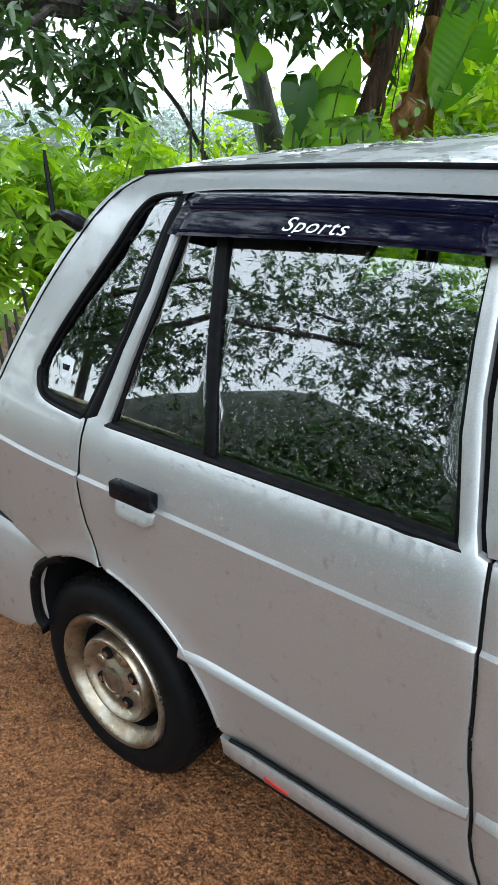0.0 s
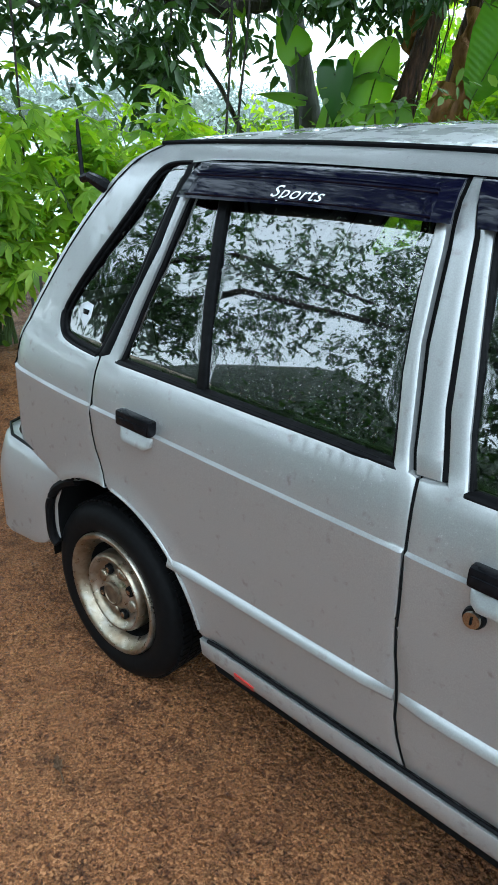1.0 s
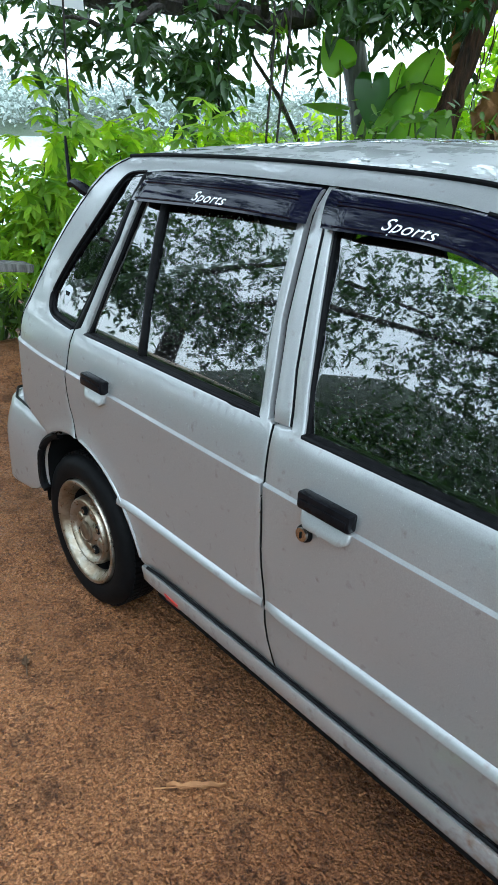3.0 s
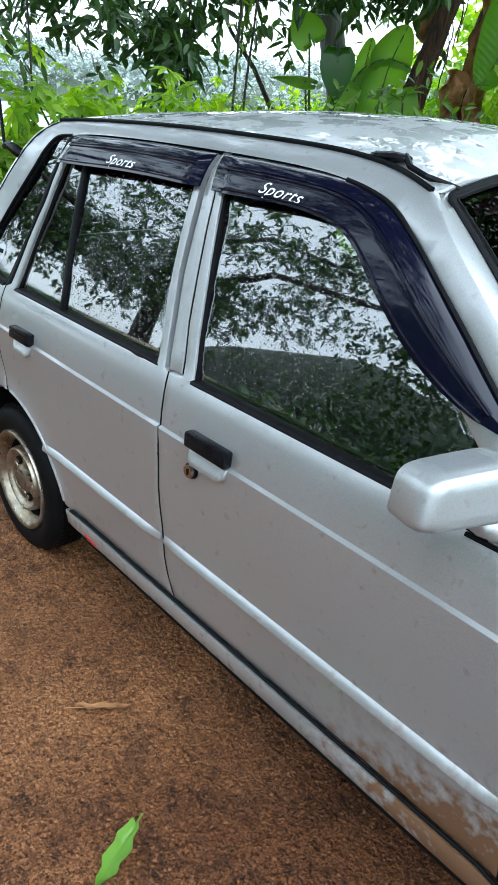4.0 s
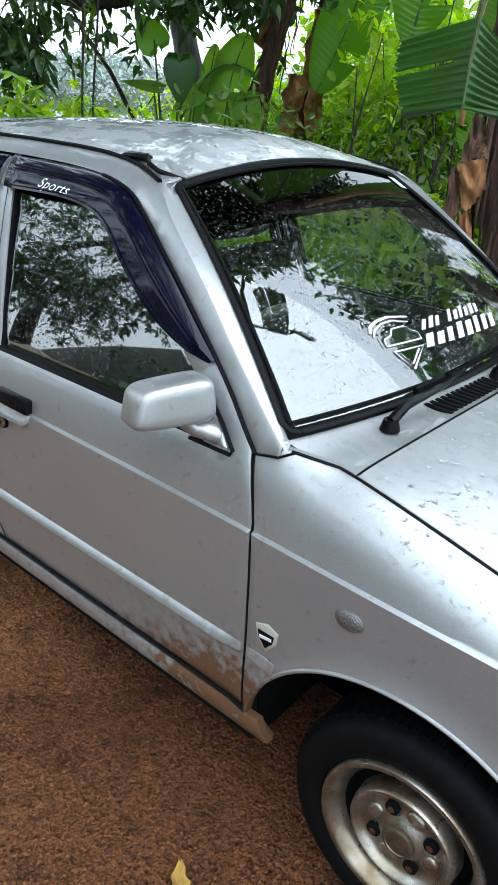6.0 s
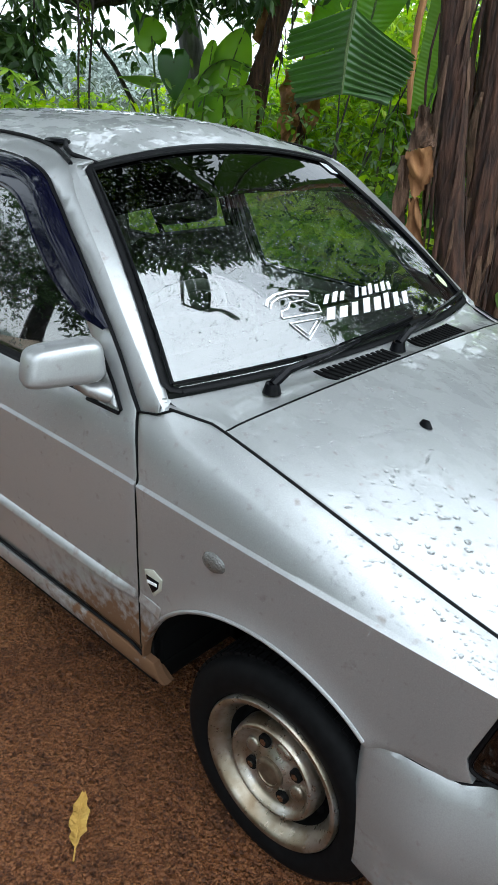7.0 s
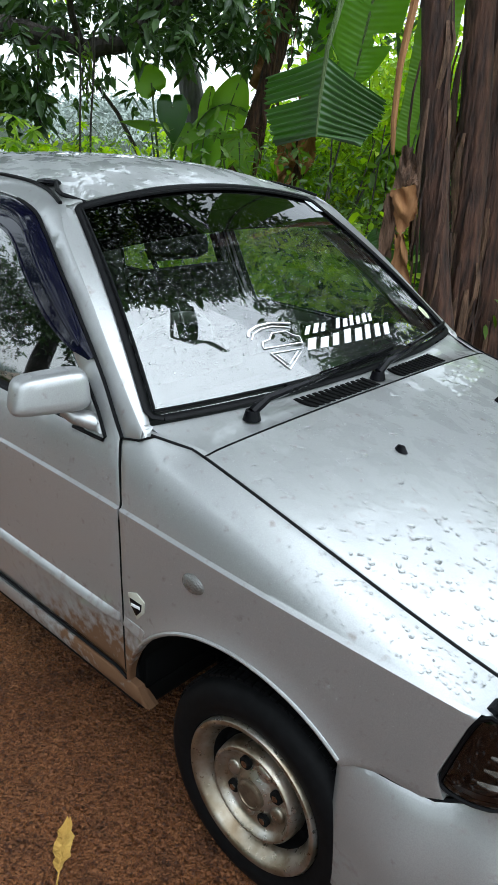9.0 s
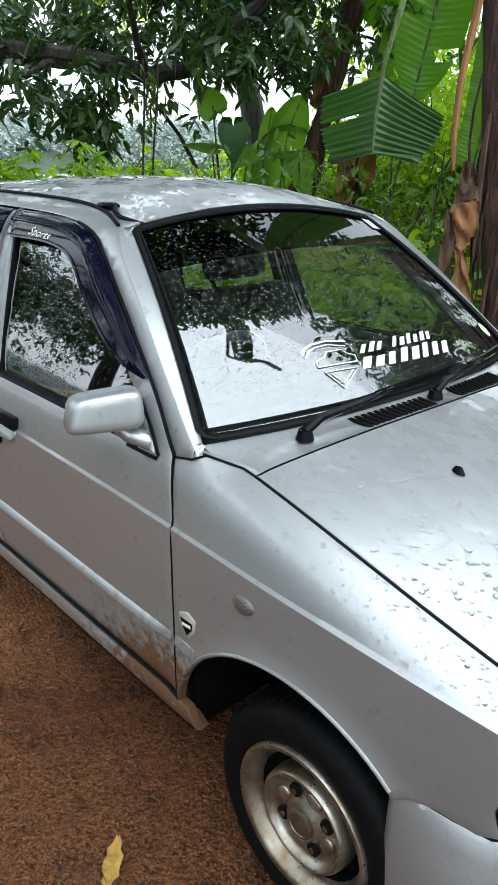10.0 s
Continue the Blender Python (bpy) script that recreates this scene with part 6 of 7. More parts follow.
for i, (x, y, h, m) in enumerate(((-.8, 6.6, 2.5, SHRUB), (-.1, 7.4, 2.7, YOUNG), (-1.6, 7.8, 2.6, SHRUB), (2.6, 6.0, 2.8, SHRUB), (1.4, 8.8, 4.2, YOUNG), (3.8, 5.0, 2.6, DARK), (-.8, 9.6, 3.6, YOUNG), (4.6, 3.4, 2.5, DARK), (5.4, 1.6, 2.5, SHRUB), (3.2, 8.0, 3.5, SHRUB), (5.6, 6.4, 3.2, DARK), (-7.0, 9.0, 3.4, YOUNG), (6.5, -.5, 3.0, DARK))):
    young_tree((x, y), h, 70 + i, m)


# elephant-ear plants: heart-shaped blades on long stalks
def ear_leaf(bm, base, tip_dir, nrm, length, width):
    d = Vector(tip_dir).normalized()
    n = Vector(nrm)
    n = (n - d * n.dot(d)).normalized()
    a = d.cross(n)
    shape = [(-.30, .16), (-.33, .36), (-.15, .52), (.12, .54), (.42, .42), (.72, .20), (.92, .06)]
    rows = []
    for t, w in shape:
        row = []
        for k in range(-3, 4):
            f = k / 3
            notch = -.05 if t < 0 and abs(f) < .2 else 0
            tt = t if abs(f) > .3 or t > 0 else max(t, -.02)
            p = Vector(base) + d * length * (tt + notch) + a * width * w * f * 2 * .5 + n * length * (-.10 * t * t - .10 * f * f * w + .03 * abs(f))
            row.append(bm.verts.new(p))
        rows.append(row)
    for r0, r1 in zip(rows, rows[1:]):
        for k in range(6):
            bm.faces.new((r0[k], r0[k + 1], r1[k + 1], r1[k]))
    tip = bm.verts.new(Vector(base) + d * length * 1.05 - n * length * .14)
    for k in range(6):
        bm.faces.new((rows[-1][k], rows[-1][k + 1], tip))


def ear_plant(root, blades, label):
    t = thing("elephant_ear_plant", (root[0], root[1], ground_z(*root)), label, "plant", "elephant-ear plants")
    z0 = ground_z(*root)
    for base, d, n, ln, w, mat in blades:
        b = Vector(base)
        r = Vector((root[0], root[1], z0 - .02))
        st = tube([r, r.lerp(b, .5) + Vector((0, 0, .12)), b + Vector((0, 0, .01))], [.022, .014, .008], 6)
        stalk = part("stalk", st, STEM, t)
        bm = bmesh.new()
        ear_leaf(bm, base, d, n, ln, w)
        part("blade", bm, mat, stalk, sharp=0)


view = (.74, -.66, .1)
ear_plant((-2.55, 3.95), [((-2.63, 3.80, 1.90), (-.2, -.15, .35), view, .26, .26, EARLEAF), ((-2.03, 3.52, 1.70), (.05, .0, -1), view, .30, .24, BANANA_SHADE), ((-2.55, 3.72, 1.56), (-.7, -.5, .12), (.3, -.3, .9), .30, .20, EARLEAF), ((-2.25, 3.9, 1.52), (-.3, -.6, -.5), (.4, -.5, .7), .24, .22, EARLEAF)], "tall elephant-ear plant with broad green leaves")
ear_plant((-1.95, 4.35), [((-2.0, 4.3, 1.45), (.2, .1, -.9), view, .36, .24, EARLEAF), ((-2.15, 4.2, 1.52), (.8, .6, .15), (.2, -.2, .9), .34, .22, EARLEAF)], "tall elephant-ear plant with broad green leaves")


# banana plants
def banana_leaf(path, width, face, mat, parent, tears=0, seed=0, fold=.12, sweep_back=-.12):
    """A long blade over a curved midrib; tears: gaps where the blade has split."""
    pts = [Vector(p) for p in path]
    rr = random.Random(seed)
    n = 26
    rows = []
    bm = bmesh.new()
    uv = bm.loops.layers.uv.new("uv")
    mids = []
    for i in range(n + 1):
        t = i / n * (len(pts) - 1)
        k = min(int(t), len(pts) - 2)
        f = t - k
        p0, p1, p2, p3 = pts[max(k - 1, 0)], pts[k], pts[k + 1], pts[min(k + 2, len(pts) - 1)]
        mids.append(.5 * ((2 * p1) + (p2 - p0) * f + (2 * p0 - 5 * p1 + 4 * p2 - p3) * f * f + (3 * p1 - p0 - 3 * p2 + p3) * f ** 3))
    for i, m in enumerate(mids):
        d = (mids[min(i + 1, n)] - mids[max(i - 1, 0)]).normalized()
        nr = Vector(face)
        nr = (nr - d * nr.dot(d)).normalized()
        a = d.cross(nr)
        s = i / n
        w = width * (min(1, s * 7) ** .6) * (min(1, (1.02 - s) * 4.5) ** .6)
        row = []
        for k in range(-4, 5):
            f = k / 4
            row.append(m + a * w * .5 * f + nr * (-fold * w * f * f + .010 * math.sin(i * 2.4 + k)) + d * w * sweep_back * abs(f))
        rows.append(row)
    torn = {(rr.randrange(3, n - 2), rr.choice((-1, 1))) for _ in range(tears)}
    vs = [[bm.verts.new(p) for p in r] for r in rows]
    for i in range(n):
        for k in range(8):
            side_ = -1 if k < 4 else 1
            if (i, side_) in torn and k not in (3, 4):
                continue
            fc = bm.faces.new((vs[i][k], vs[i][k + 1], vs[i + 1][k + 1], vs[i + 1][k]))
            for lo_, (u_, v_) in zip(fc.loops, ((k / 8, i / n), ((k + 1) / 8, i / n), ((k + 1) / 8, (i + 1) / n), (k / 8, (i + 1) / n))):
                lo_[uv].uv = (v_, u_ * .1)
    blade = part("blade", bm, mat, parent, sharp=0)
    part("midrib", tube(mids, [.010 * (1 - .8 * i / n) + .002 for i in range(n + 1)], 6), STEM, blade)
    return blade


def sheath_trunk(path, r0, r1, parent, seed):
    rr = random.Random(seed)
    p, s = limb(path, r0, r1, 10, .004, seed)
    trunk = part("trunk", tube(p, s, 12), BANANA_BARK, parent)
    # dry sheath strips that hang along it
    for k in range(44):
        a = rr.uniform(0, 2 * math.pi)
        i = rr.randrange(2, len(p) - 1)
        top = p[i] + Vector((math.cos(a), math.sin(a), 0)) * (s[i] + .004)
        ln = rr.uniform(.25, .6)
        bm = bmesh.new()
        w = rr.uniform(.012, .045)
        ta = Vector((-math.sin(a), math.cos(a), 0))
        rows = []
        for q in range(6):
            c = top + Vector((math.cos(a) * .02 * math.sin(q), math.sin(a) * .02 * math.sin(q), -ln * q / 5))
            ww = w * math.sin(math.pi * (.14 + .82 * q / 5))
            rows.append([bm.verts.new(c - ta * ww / 2), bm.verts.new(c + Vector((math.cos(a), math.sin(a), 0)) * .008), bm.verts.new(c + ta * ww / 2)])
        for r_0, r_1 in zip(rows, rows[1:]):
            for j in range(2):
                bm.faces.new((r_0[j], r_0[j + 1], r_1[j + 1], r_1[j]))
        part("sheath_strip", bm, rr.choice((BANANA_BARK, OLD_SHEATH, BANANA_BARK)), trunk, sharp=0)
    return trunk


def hanging_dry(parent, path, width, seed):
    rr = random.Random(seed)
    bm = bmesh.new()
    rows = []
    pts = [Vector(p) for p in path]
    n = 18
    for i in range(n + 1):
        t = i / n * (len(pts) - 1)
        k = min(int(t), len(pts) - 2)
        m = pts[k].lerp(pts[k + 1], t - k)
        tw = i * .35
        w = width * (.62 + .38 * abs(math.sin(i * .3 + seed))) * min(1, (n - i) / 3 + .15)
        tw = .74 + .45 * math.sin(i * .5 + seed)
        a = Vector((math.cos(tw), math.sin(tw), .1 * math.sin(i)))
        b = Vector((-a.y, a.x, 0))
        rows.append([bm.verts.new(m + a * w * f + b * w * (.30 * math.sin(5 * f + i * .9) + .12 * math.sin(11 * f - i)) + Vector((0, 0, -.03 * abs(f)))) for f in (-.5, -.36, -.2, -.08, .06, .2, .34, .5)])
    for r0, r1 in zip(rows, rows[1:]):
        for k in range(7):
            bm.faces.new((r0[k], r0[k + 1], r1[k + 1], r1[k]))
    return part("dry_leaf", bm, DRY, parent, "withered brown leaf hanging down", sharp=0)


def crumpled(corners, n=12, seed=0, deep=.012):
    """A creased patch of dry leaf between four corners, given round its edge."""
    a, b, c, d = (Vector(q) for q in corners)
    bm = bmesh.new()
    nrm = (b - a).cross(d - a).normalized()
    g = []
    for i in range(n + 1):
        for j in range(n + 1):
            u, v = i / n, j / n
            p = a.lerp(b, u).lerp(d.lerp(c, u), v)
            p += nrm * deep * (math.sin(v * 9 + 2.2 * math.sin(u * 6 + seed)) + .7 * math.sin(u * 13 + seed * 2) * math.sin(v * 4))
            if i in (0, n) or j in (0, n):
                p += Vector((noise.noise((u * 7, v * 7, seed)), noise.noise((u * 7, v * 7, seed + 5)), noise.noise((u * 7, v * 7, seed + 9)))) * deep
            g.append(bm.verts.new(p))
    for i in range(n):
        for j in range(n):
            k = i * (n + 1) + j
            bm.faces.new((g[k], g[k + 1], g[k + n + 2], g[k + n + 1]))
    return bm


def withered_leaf(parent):
    """The dead leaf end on its dry stalk: a ragged tuft, a folded flap and a twisted tail."""
    at, across = Vector((1.297, 1.893, 1.257)), Vector((.72, .69, 0))
    put = lambda u, v, w=0.0: at + across * u + Vector((.69 * w, -.72 * w, v))
    flap = part("dry_leaf", crumpled((put(-.115, .07), put(-.02, .10, .02), put(.0, -.01, .03), put(-.062, -.115, .01)), 12, 1), DRY, parent, "withered brown leaf hanging down", sharp=0)
    part("tail", crumpled((put(-.075, -.10), put(-.045, -.09, .02), put(.012, -.30, .02), put(-.078, -.285)), 12, 4, .010), DRY, flap, sharp=0)
    part("inner_fold", crumpled((put(-.125, .06, -.02), put(-.06, .05, -.03), put(-.075, -.20, -.03), put(-.135, -.19, -.02)), 10, 7, .012), OLD_SHEATH, flap, sharp=0)
    part("tuft", crumpled((put(-.085, .24), put(-.045, .23, .01), put(-.01, .10, .02), put(-.11, .075)), 10, 2, .014), OLD_SHEATH, flap, sharp=0)


def bent_leaf(parent):
    """A snapped banana leaf end hanging like a tent from its midrib, ribbed across and torn on one side."""
    top, low = Vector((1.787, .585, 1.662)), Vector((1.794, .562, 1.500))
    halves = (((1.630, .574, 1.638), (1.650, .585, 1.496)), ((1.866, .712, 1.600), (1.842, .668, 1.504)))
    bm = bmesh.new()
    n, wide = 56, 7
    for h, (outer_top, outer_low) in enumerate(halves):
        a, b = Vector(outer_top), Vector(outer_low)
        rows = []
        for i in range(n + 1):
            t = i / n
            inner, outer = top.lerp(low, t), a.lerp(b, t)
            outer += (outer - inner) * (.10 * math.sin(math.pi * min(1, t * 1.1)) + .03 * math.sin(i * 1.9))
            if t > .8:
                outer += Vector((0, 0, .05 * (t - .8) * math.sin(i * 2.7)))
            nrm = (outer - inner).cross(low - top).normalized()
            row = []
            for k in range(wide + 1):
                f = k / wide
                p = inner.lerp(outer, f) + nrm * (.004 * math.sin(t * math.pi * 22) * min(1, f * 4) + (.018 if h else -.012) * math.sin(math.pi * f))
                row.append(bm.verts.new(p + Vector((0, 0, -.016 * f * f))))
            rows.append(row)
        for i in range(n):
            for k in range(wide):
                t = i / n
                if h == 0 and .40 < t < .40 + .11 * (k - 1) / wide:
                    continue
                bm.faces.new((rows[i][k], rows[i][k + 1], rows[i + 1][k + 1], rows[i + 1][k]))
    blade = part("bent_blade", bm, BANANA_SHADE, parent, "torn dark green leaf end hanging like a tent", sharp=0)
    part("midrib", tube([top + Vector((0, 0, .02)), top, top.lerp(low, .5) + Vector((0, -.004, 0)), low], [.005, .005, .004, .002], 6), STEM, blade)
    part("petiole", tube([top + Vector((0, 0, .01)), top + Vector((.004, .04, .13)), (1.70, .85, 2.1), (1.5, 1.3, 2.5), (1.22, 1.90, 2.75)], [.005, .007, .010, .014, .02], 8), STEM, parent)


right_banana = thing("banana_plant", (1.40, 2.04, 0), "tall banana plant with brown sheathed trunk beside the car", "banana plant", "banana plants")
sheath_trunk([(1.45, 2.06, -.05), (1.41, 2.04, .73), (1.33, 2.0, 1.17), (1.28, 1.97, 1.6), (1.24, 1.94, 2.0), (1.20, 1.92, 2.8)], .064, .054, right_banana, 1)
withered_leaf(right_banana)
part("petiole", tube([(1.24, 1.85, 2.3), (1.22, 1.81, 1.95), (1.20, 1.80, 1.77), (1.20, 1.80, 1.58), (1.20, 1.82, 1.46)], [.016, .015, .013, .012, .008], 8), DRY, right_banana)
banana_leaf([(1.22, 2.05, 2.2), (1.16, 2.10, 1.85), (1.13, 2.11, 1.6), (1.10, 2.10, 1.36)], .17, (.6, -.75, .1), BANANA, right_banana, 1, 5)
banana_leaf([(1.20, 1.93, 2.7), (1.0, 2.0, 2.45), (.85, 2.1, 2.1), (.76, 2.12, 1.74)], .30, (.55, -.8, .15), BANANA, right_banana, 2, 6)
bent_leaf(right_banana)
banana_leaf([(1.20, 1.93, 2.8), (.6, 2.0, 3.3), (-.1, 2.1, 3.4), (-.8, 2.1, 3.0)], .5, (.1, -.4, .9), BANANA, right_banana, 3, 9)
second = thing("banana_plant", (1.33, 2.36, 0), "banana plant with shaggy brown trunk beside another", "banana plant", "banana plants")
sheath_trunk([(1.36, 2.36, -.05), (1.33, 2.34, .67), (1.32, 2.33, 1.03), (1.30, 2.32, 1.38), (1.25, 2.29, 1.9), (1.2, 2.25, 2.7)], .075, .06, second, 3)
third = thing("banana_plant", (1.38, 2.60, 0), "banana plant with shaggy brown trunk beside another", "banana plant", "banana plants")
sheath_trunk([(1.42, 2.60, -.05), (1.38, 2.57, .61), (1.28, 2.53, 1.38), (1.22, 2.50, 1.95), (1.15, 2.5, 2.7)], .08, .06, third, 4)
fourth = thing("banana_plant", (1.75, 2.75, 0), "banana plant with shaggy brown trunk beside another", "banana plant", "banana plants")
sheath_trunk([(1.75, 2.75, -.05), (1.72, 2.72, 1.0), (1.66, 2.7, 2.0), (1.6, 2.7, 2.8)], .085, .06, fourth, 14)
banana_leaf([(1.6, 2.7, 2.8), (1.62, 2.62, 2.45), (1.58, 2.55, 2.05), (1.52, 2.5, 1.7)], .22, (.5, -.8, .1), BANANA_SHADE, fourth, 1, 16)
# out of view: added so its leaves block the sky mirrored in the windscreen
fifth = thing("banana_plant", (2.12, 3.05, 0), "unseen banana plant with drooping leaves, added to darken the windscreen's reflection", "banana plant", "banana plants")
sheath_trunk([(2.12, 3.05, -.05), (2.10, 3.03, .8), (2.06, 3.0, 1.6), (2.04, 2.98, 2.2)], .085, .06, fifth, 24)
for i, (reach, turn, top, droop) in enumerate(((.95, -150, .55, .7), (1.0, -100, .65, .5), (.9, -40, .6, .6), (1.0, 20, .7, .5), (.9, 80, .6, .5), (1.0, 150, .8, .3), (.55, 200, 1.0, -.2))):
    ca, sa = math.cos(radians(turn)), math.sin(radians(turn))
    way = [(2.04 + reach * f * ca, 2.98 + reach * f * sa, 2.2 + top * math.sin(f * 1.9) - droop * f * f) for f in (0, .35, .7, 1.0)]
    banana_leaf(way, .42, (-.2 * ca, -.2 * sa, 1.0), BANANA_SHADE, fifth, 2, 50 + i)
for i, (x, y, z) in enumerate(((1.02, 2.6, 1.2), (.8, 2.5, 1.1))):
    banana_leaf([(x, y, .1), (x + .03, y, z * .6), (x - .05, y - .04, z)], .2, (.6, -.7, .2), BANANA_SHADE, third, 1, 30 + i)

mid = thing("banana_plant", (-2.38, 4.62, 0), "leaning brown banana trunk with withered leaves", "banana plant", "banana plants")
sheath_trunk([(-2.62, 4.42, -.05), (-2.45, 4.52, .66), (-2.33, 4.62, 1.18), (-2.18, 4.75, 1.75), (-2.08, 4.84, 2.25), (-1.95, 4.95, 3.0)], .10, .08, mid, 5)
hanging_dry(mid, [(-2.02, 5.0, 1.75), (-2.04, 5.0, 1.5), (-2.02, 5.0, 1.3), (-2.06, 5.0, 1.05)], .22, 7)
hanging_dry(mid, [(-2.2, 4.8, 2.6), (-2.25, 4.8, 2.2), (-2.22, 4.8, 1.9)], .2, 9)
banana_leaf([(-1.95, 4.95, 2.9), (-1.5, 5.10, 2.75), (-1.50, 5.06, 2.25), (-1.72, 4.92, 1.60)], .52, (.7, -.7, .1), BANANA, mid, 1, 10)
banana_leaf([(-1.95, 4.95, 3.0), (-1.3, 4.8, 3.3), (-.6, 4.6, 3.1), (-.1, 4.4, 2.6)], .5, (.2, -.5, .8), BANANA, mid, 3, 11)
last = thing("banana_plant", (-2.2, 5.4, 0), "banana trunk wrapped in dry brown leaves", "banana plant", "banana plants")
sheath_trunk([(-2.3, 5.35, -.05), (-2.22, 5.38, 1.2), (-2.15, 5.41, 1.82), (-2.08, 5.45, 2.3), (-1.95, 5.5, 3.0)], .09, .07, last, 6)
hanging_dry(last, [(-1.98, 5.3, 2.3), (-2.0, 5.28, 1.95), (-2.0, 5.28, 1.6), (-2.02, 5.28, 1.2)], .24, 12)
banana_leaf([(-1.95, 5.5, 3.0), (-2.5, 5.2, 3.3), (-3.1, 4.8, 3.0)], .45, (.4, -.5, .8), BANANA, last, 3, 13)

broad = thing("broad_leaf_plant", (-2.5, 4.5, ground_z(-2.5, 4.5)), "young banana sucker with upright light green blades", "plant")
banana_leaf([(-2.47, 4.53, .4), (-2.46, 4.53, 1.2), (-2.42, 4.56, 1.68), (-2.31, 4.63, 2.04)], .36, (.74, -.66, .1), EARLEAF, broad, 1, 41)
banana_leaf([(-2.72, 4.33, .5), (-2.68, 4.38, 1.5), (-2.46, 4.53, 1.78), (-2.22, 4.70, 1.70)], .17, (.35, -.3, .9), EARLEAF, broad, 0, 42)
banana_leaf([(-2.66, 4.38, .5), (-2.63, 4.42, 1.2), (-2.59, 4.45, 1.65), (-2.55, 4.47, 1.94)], .17, (.74, -.6, .2), EARLEAF, broad, 0, 43)
# palm trunk, bare pole, hanging vines
palm = thing("areca_palm", (-4.0, 6.1, 0), "grey ringed palm trunk leaning by the shore", "palm tree")
p, s = limb([(-3.95, 6.05, ground_z(-3.95, 6.05) - .1), (-4.05, 5.98, .89), (-4.10, 5.94, 1.21), (-4.22, 5.85, 1.73), (-4.33, 5.76, 2.29), (-4.5, 5.6, 3.4)], .17, .13, 12, .004, 3)
part("trunk", tube(p, s, 14), PALM_BARK, palm)
fr = []
for k in range(9):
    a = 2 * math.pi * k / 9
    for q in np.linspace(.1, 1, 26):
        for sd in (-1, 1):
            fr.append((a, q, sd))
P, A, U = [], [], []
for a, q, sd in fr:
    d = np.array([math.cos(a), math.sin(a), 0])
    base = np.array([-4.5, 5.6, 3.4]) + d * 1.7 * q + np.array([0, 0, .9 * q - 1.3 * q * q])
    P.append(base)
    A.append(d * .35 + sd * np.array([-d[1], d[0], 0]) * .9 + np.array([0, 0, -.25]))
    U.append([0, 0, 1])
part("fronds", leaf_mesh("fronds", P, A, U, .5, .05, SHRUB), None, palm, smooth=False)
pole = thing("bare_branch", (-4.25, 5.05, ground_z(-4.25, 5.05)), "thin dark bare branch leaning over the bank", "branch")
part("stem", tube([(-4.12, 5.2, ground_z(-4.12, 5.2) - .05), (-4.2, 5.08, .91), (-4.24, 5.03, 1.16), (-4.44, 4.81, 1.70), (-4.6, 4.61, 2.02), (-4.7, 4.5, 2.3)], [.035, .03, .028, .024, .02, .014], 7), BARK, pole)
for i, (x, y, z0, z1) in enumerate(((-2.46, 2.91, 2.2, 1.22), (-2.40, 2.99, 2.2, 1.24), (-2.7, 3.2, 2.2, 1.7), (-2.62, 3.1, 2.15, 1.75), (-3.0, 2.9, 2.1, 1.45))):
    v = thing("hanging_vine", (x, y, z1), "withered vine hanging from the mango bough", "vine", "hanging vines")
    part("stem", tube([(x + .03 * math.sin(q * 3 + i), y + .02 * math.cos(q * 4), z0 + (z1 - z0) * q) for q in np.linspace(0, 1, 10)], .009, 5), BARK, v)
    c = np.array([(x, y, z0 + (z1 - z0) * q) for q in np.linspace(.1, .95, 12)])
    part("leaves", leaf_mesh("leaves", *whorls(90 + i, c, 2, .09, .025, .9, .4, .02), DARK), None, v, smooth=False)
bm = bmesh.new()
rr = random.Random(8)
for i in range(240):
    x, y = rr.uniform(-.5, 2.6), rr.uniform(3.5, 6.5)
    h = rr.uniform(.9, 2.3)
    sweep(bm, [(x, y, 0), (x + rr.uniform(-.15, .15), y + rr.uniform(-.15, .15), h * .5), (x + rr.uniform(-.3, .3), y + rr.uniform(-.3, .3), h)], [.012, .010, .004], 4, caps=False)
tagged(part("thin_stems", bm, BARK), "thicket of thin dark stems in the undergrowth", "stems", kind="stuff")
rr = np.random.default_rng(17)
lp = np.stack([rr.uniform(-2, 7, 5200), rr.uniform(2.5, 10.5, 5200), rr.uniform(.0, 1.0, 5200) ** 1.6 * 1.5], 1)
lp = np.concatenate([lp, np.stack([rr.uniform(-9, 2, 2600), rr.uniform(5.5, 11, 2600), rr.uniform(-.6, 1.4, 2600)], 1)])
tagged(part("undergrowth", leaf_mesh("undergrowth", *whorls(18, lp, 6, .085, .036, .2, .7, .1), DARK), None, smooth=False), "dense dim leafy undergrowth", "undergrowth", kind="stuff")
lp = np.stack([rr.uniform(-7, -4.2, 900), rr.uniform(-1.5, 4.5, 900), rr.uniform(0, .5, 900)], 1)
lp[:, 2] += [ground_z(a, b) for a, b, _ in lp]
tagged(part("bank_plants", leaf_mesh("bank_plants", *whorls(19, lp, 5, .12, .05, -.1, .7, .1), SHRUB), None, smooth=False), "low green plants down the bank", "plants", kind="stuff")
lp = np.stack([rr.uniform(-2.4, 1.15, 3000), rr.uniform(1.75, 4.6, 3000), rr.uniform(.02, .95, 3000)], 1)
tagged(part("low_growth", leaf_mesh("low_growth", *whorls(24, lp, 4, .11, .055, -.1, .7, .07), YOUNG), None, smooth=False), "bright green weeds growing thick behind the car", "weeds", kind="stuff")
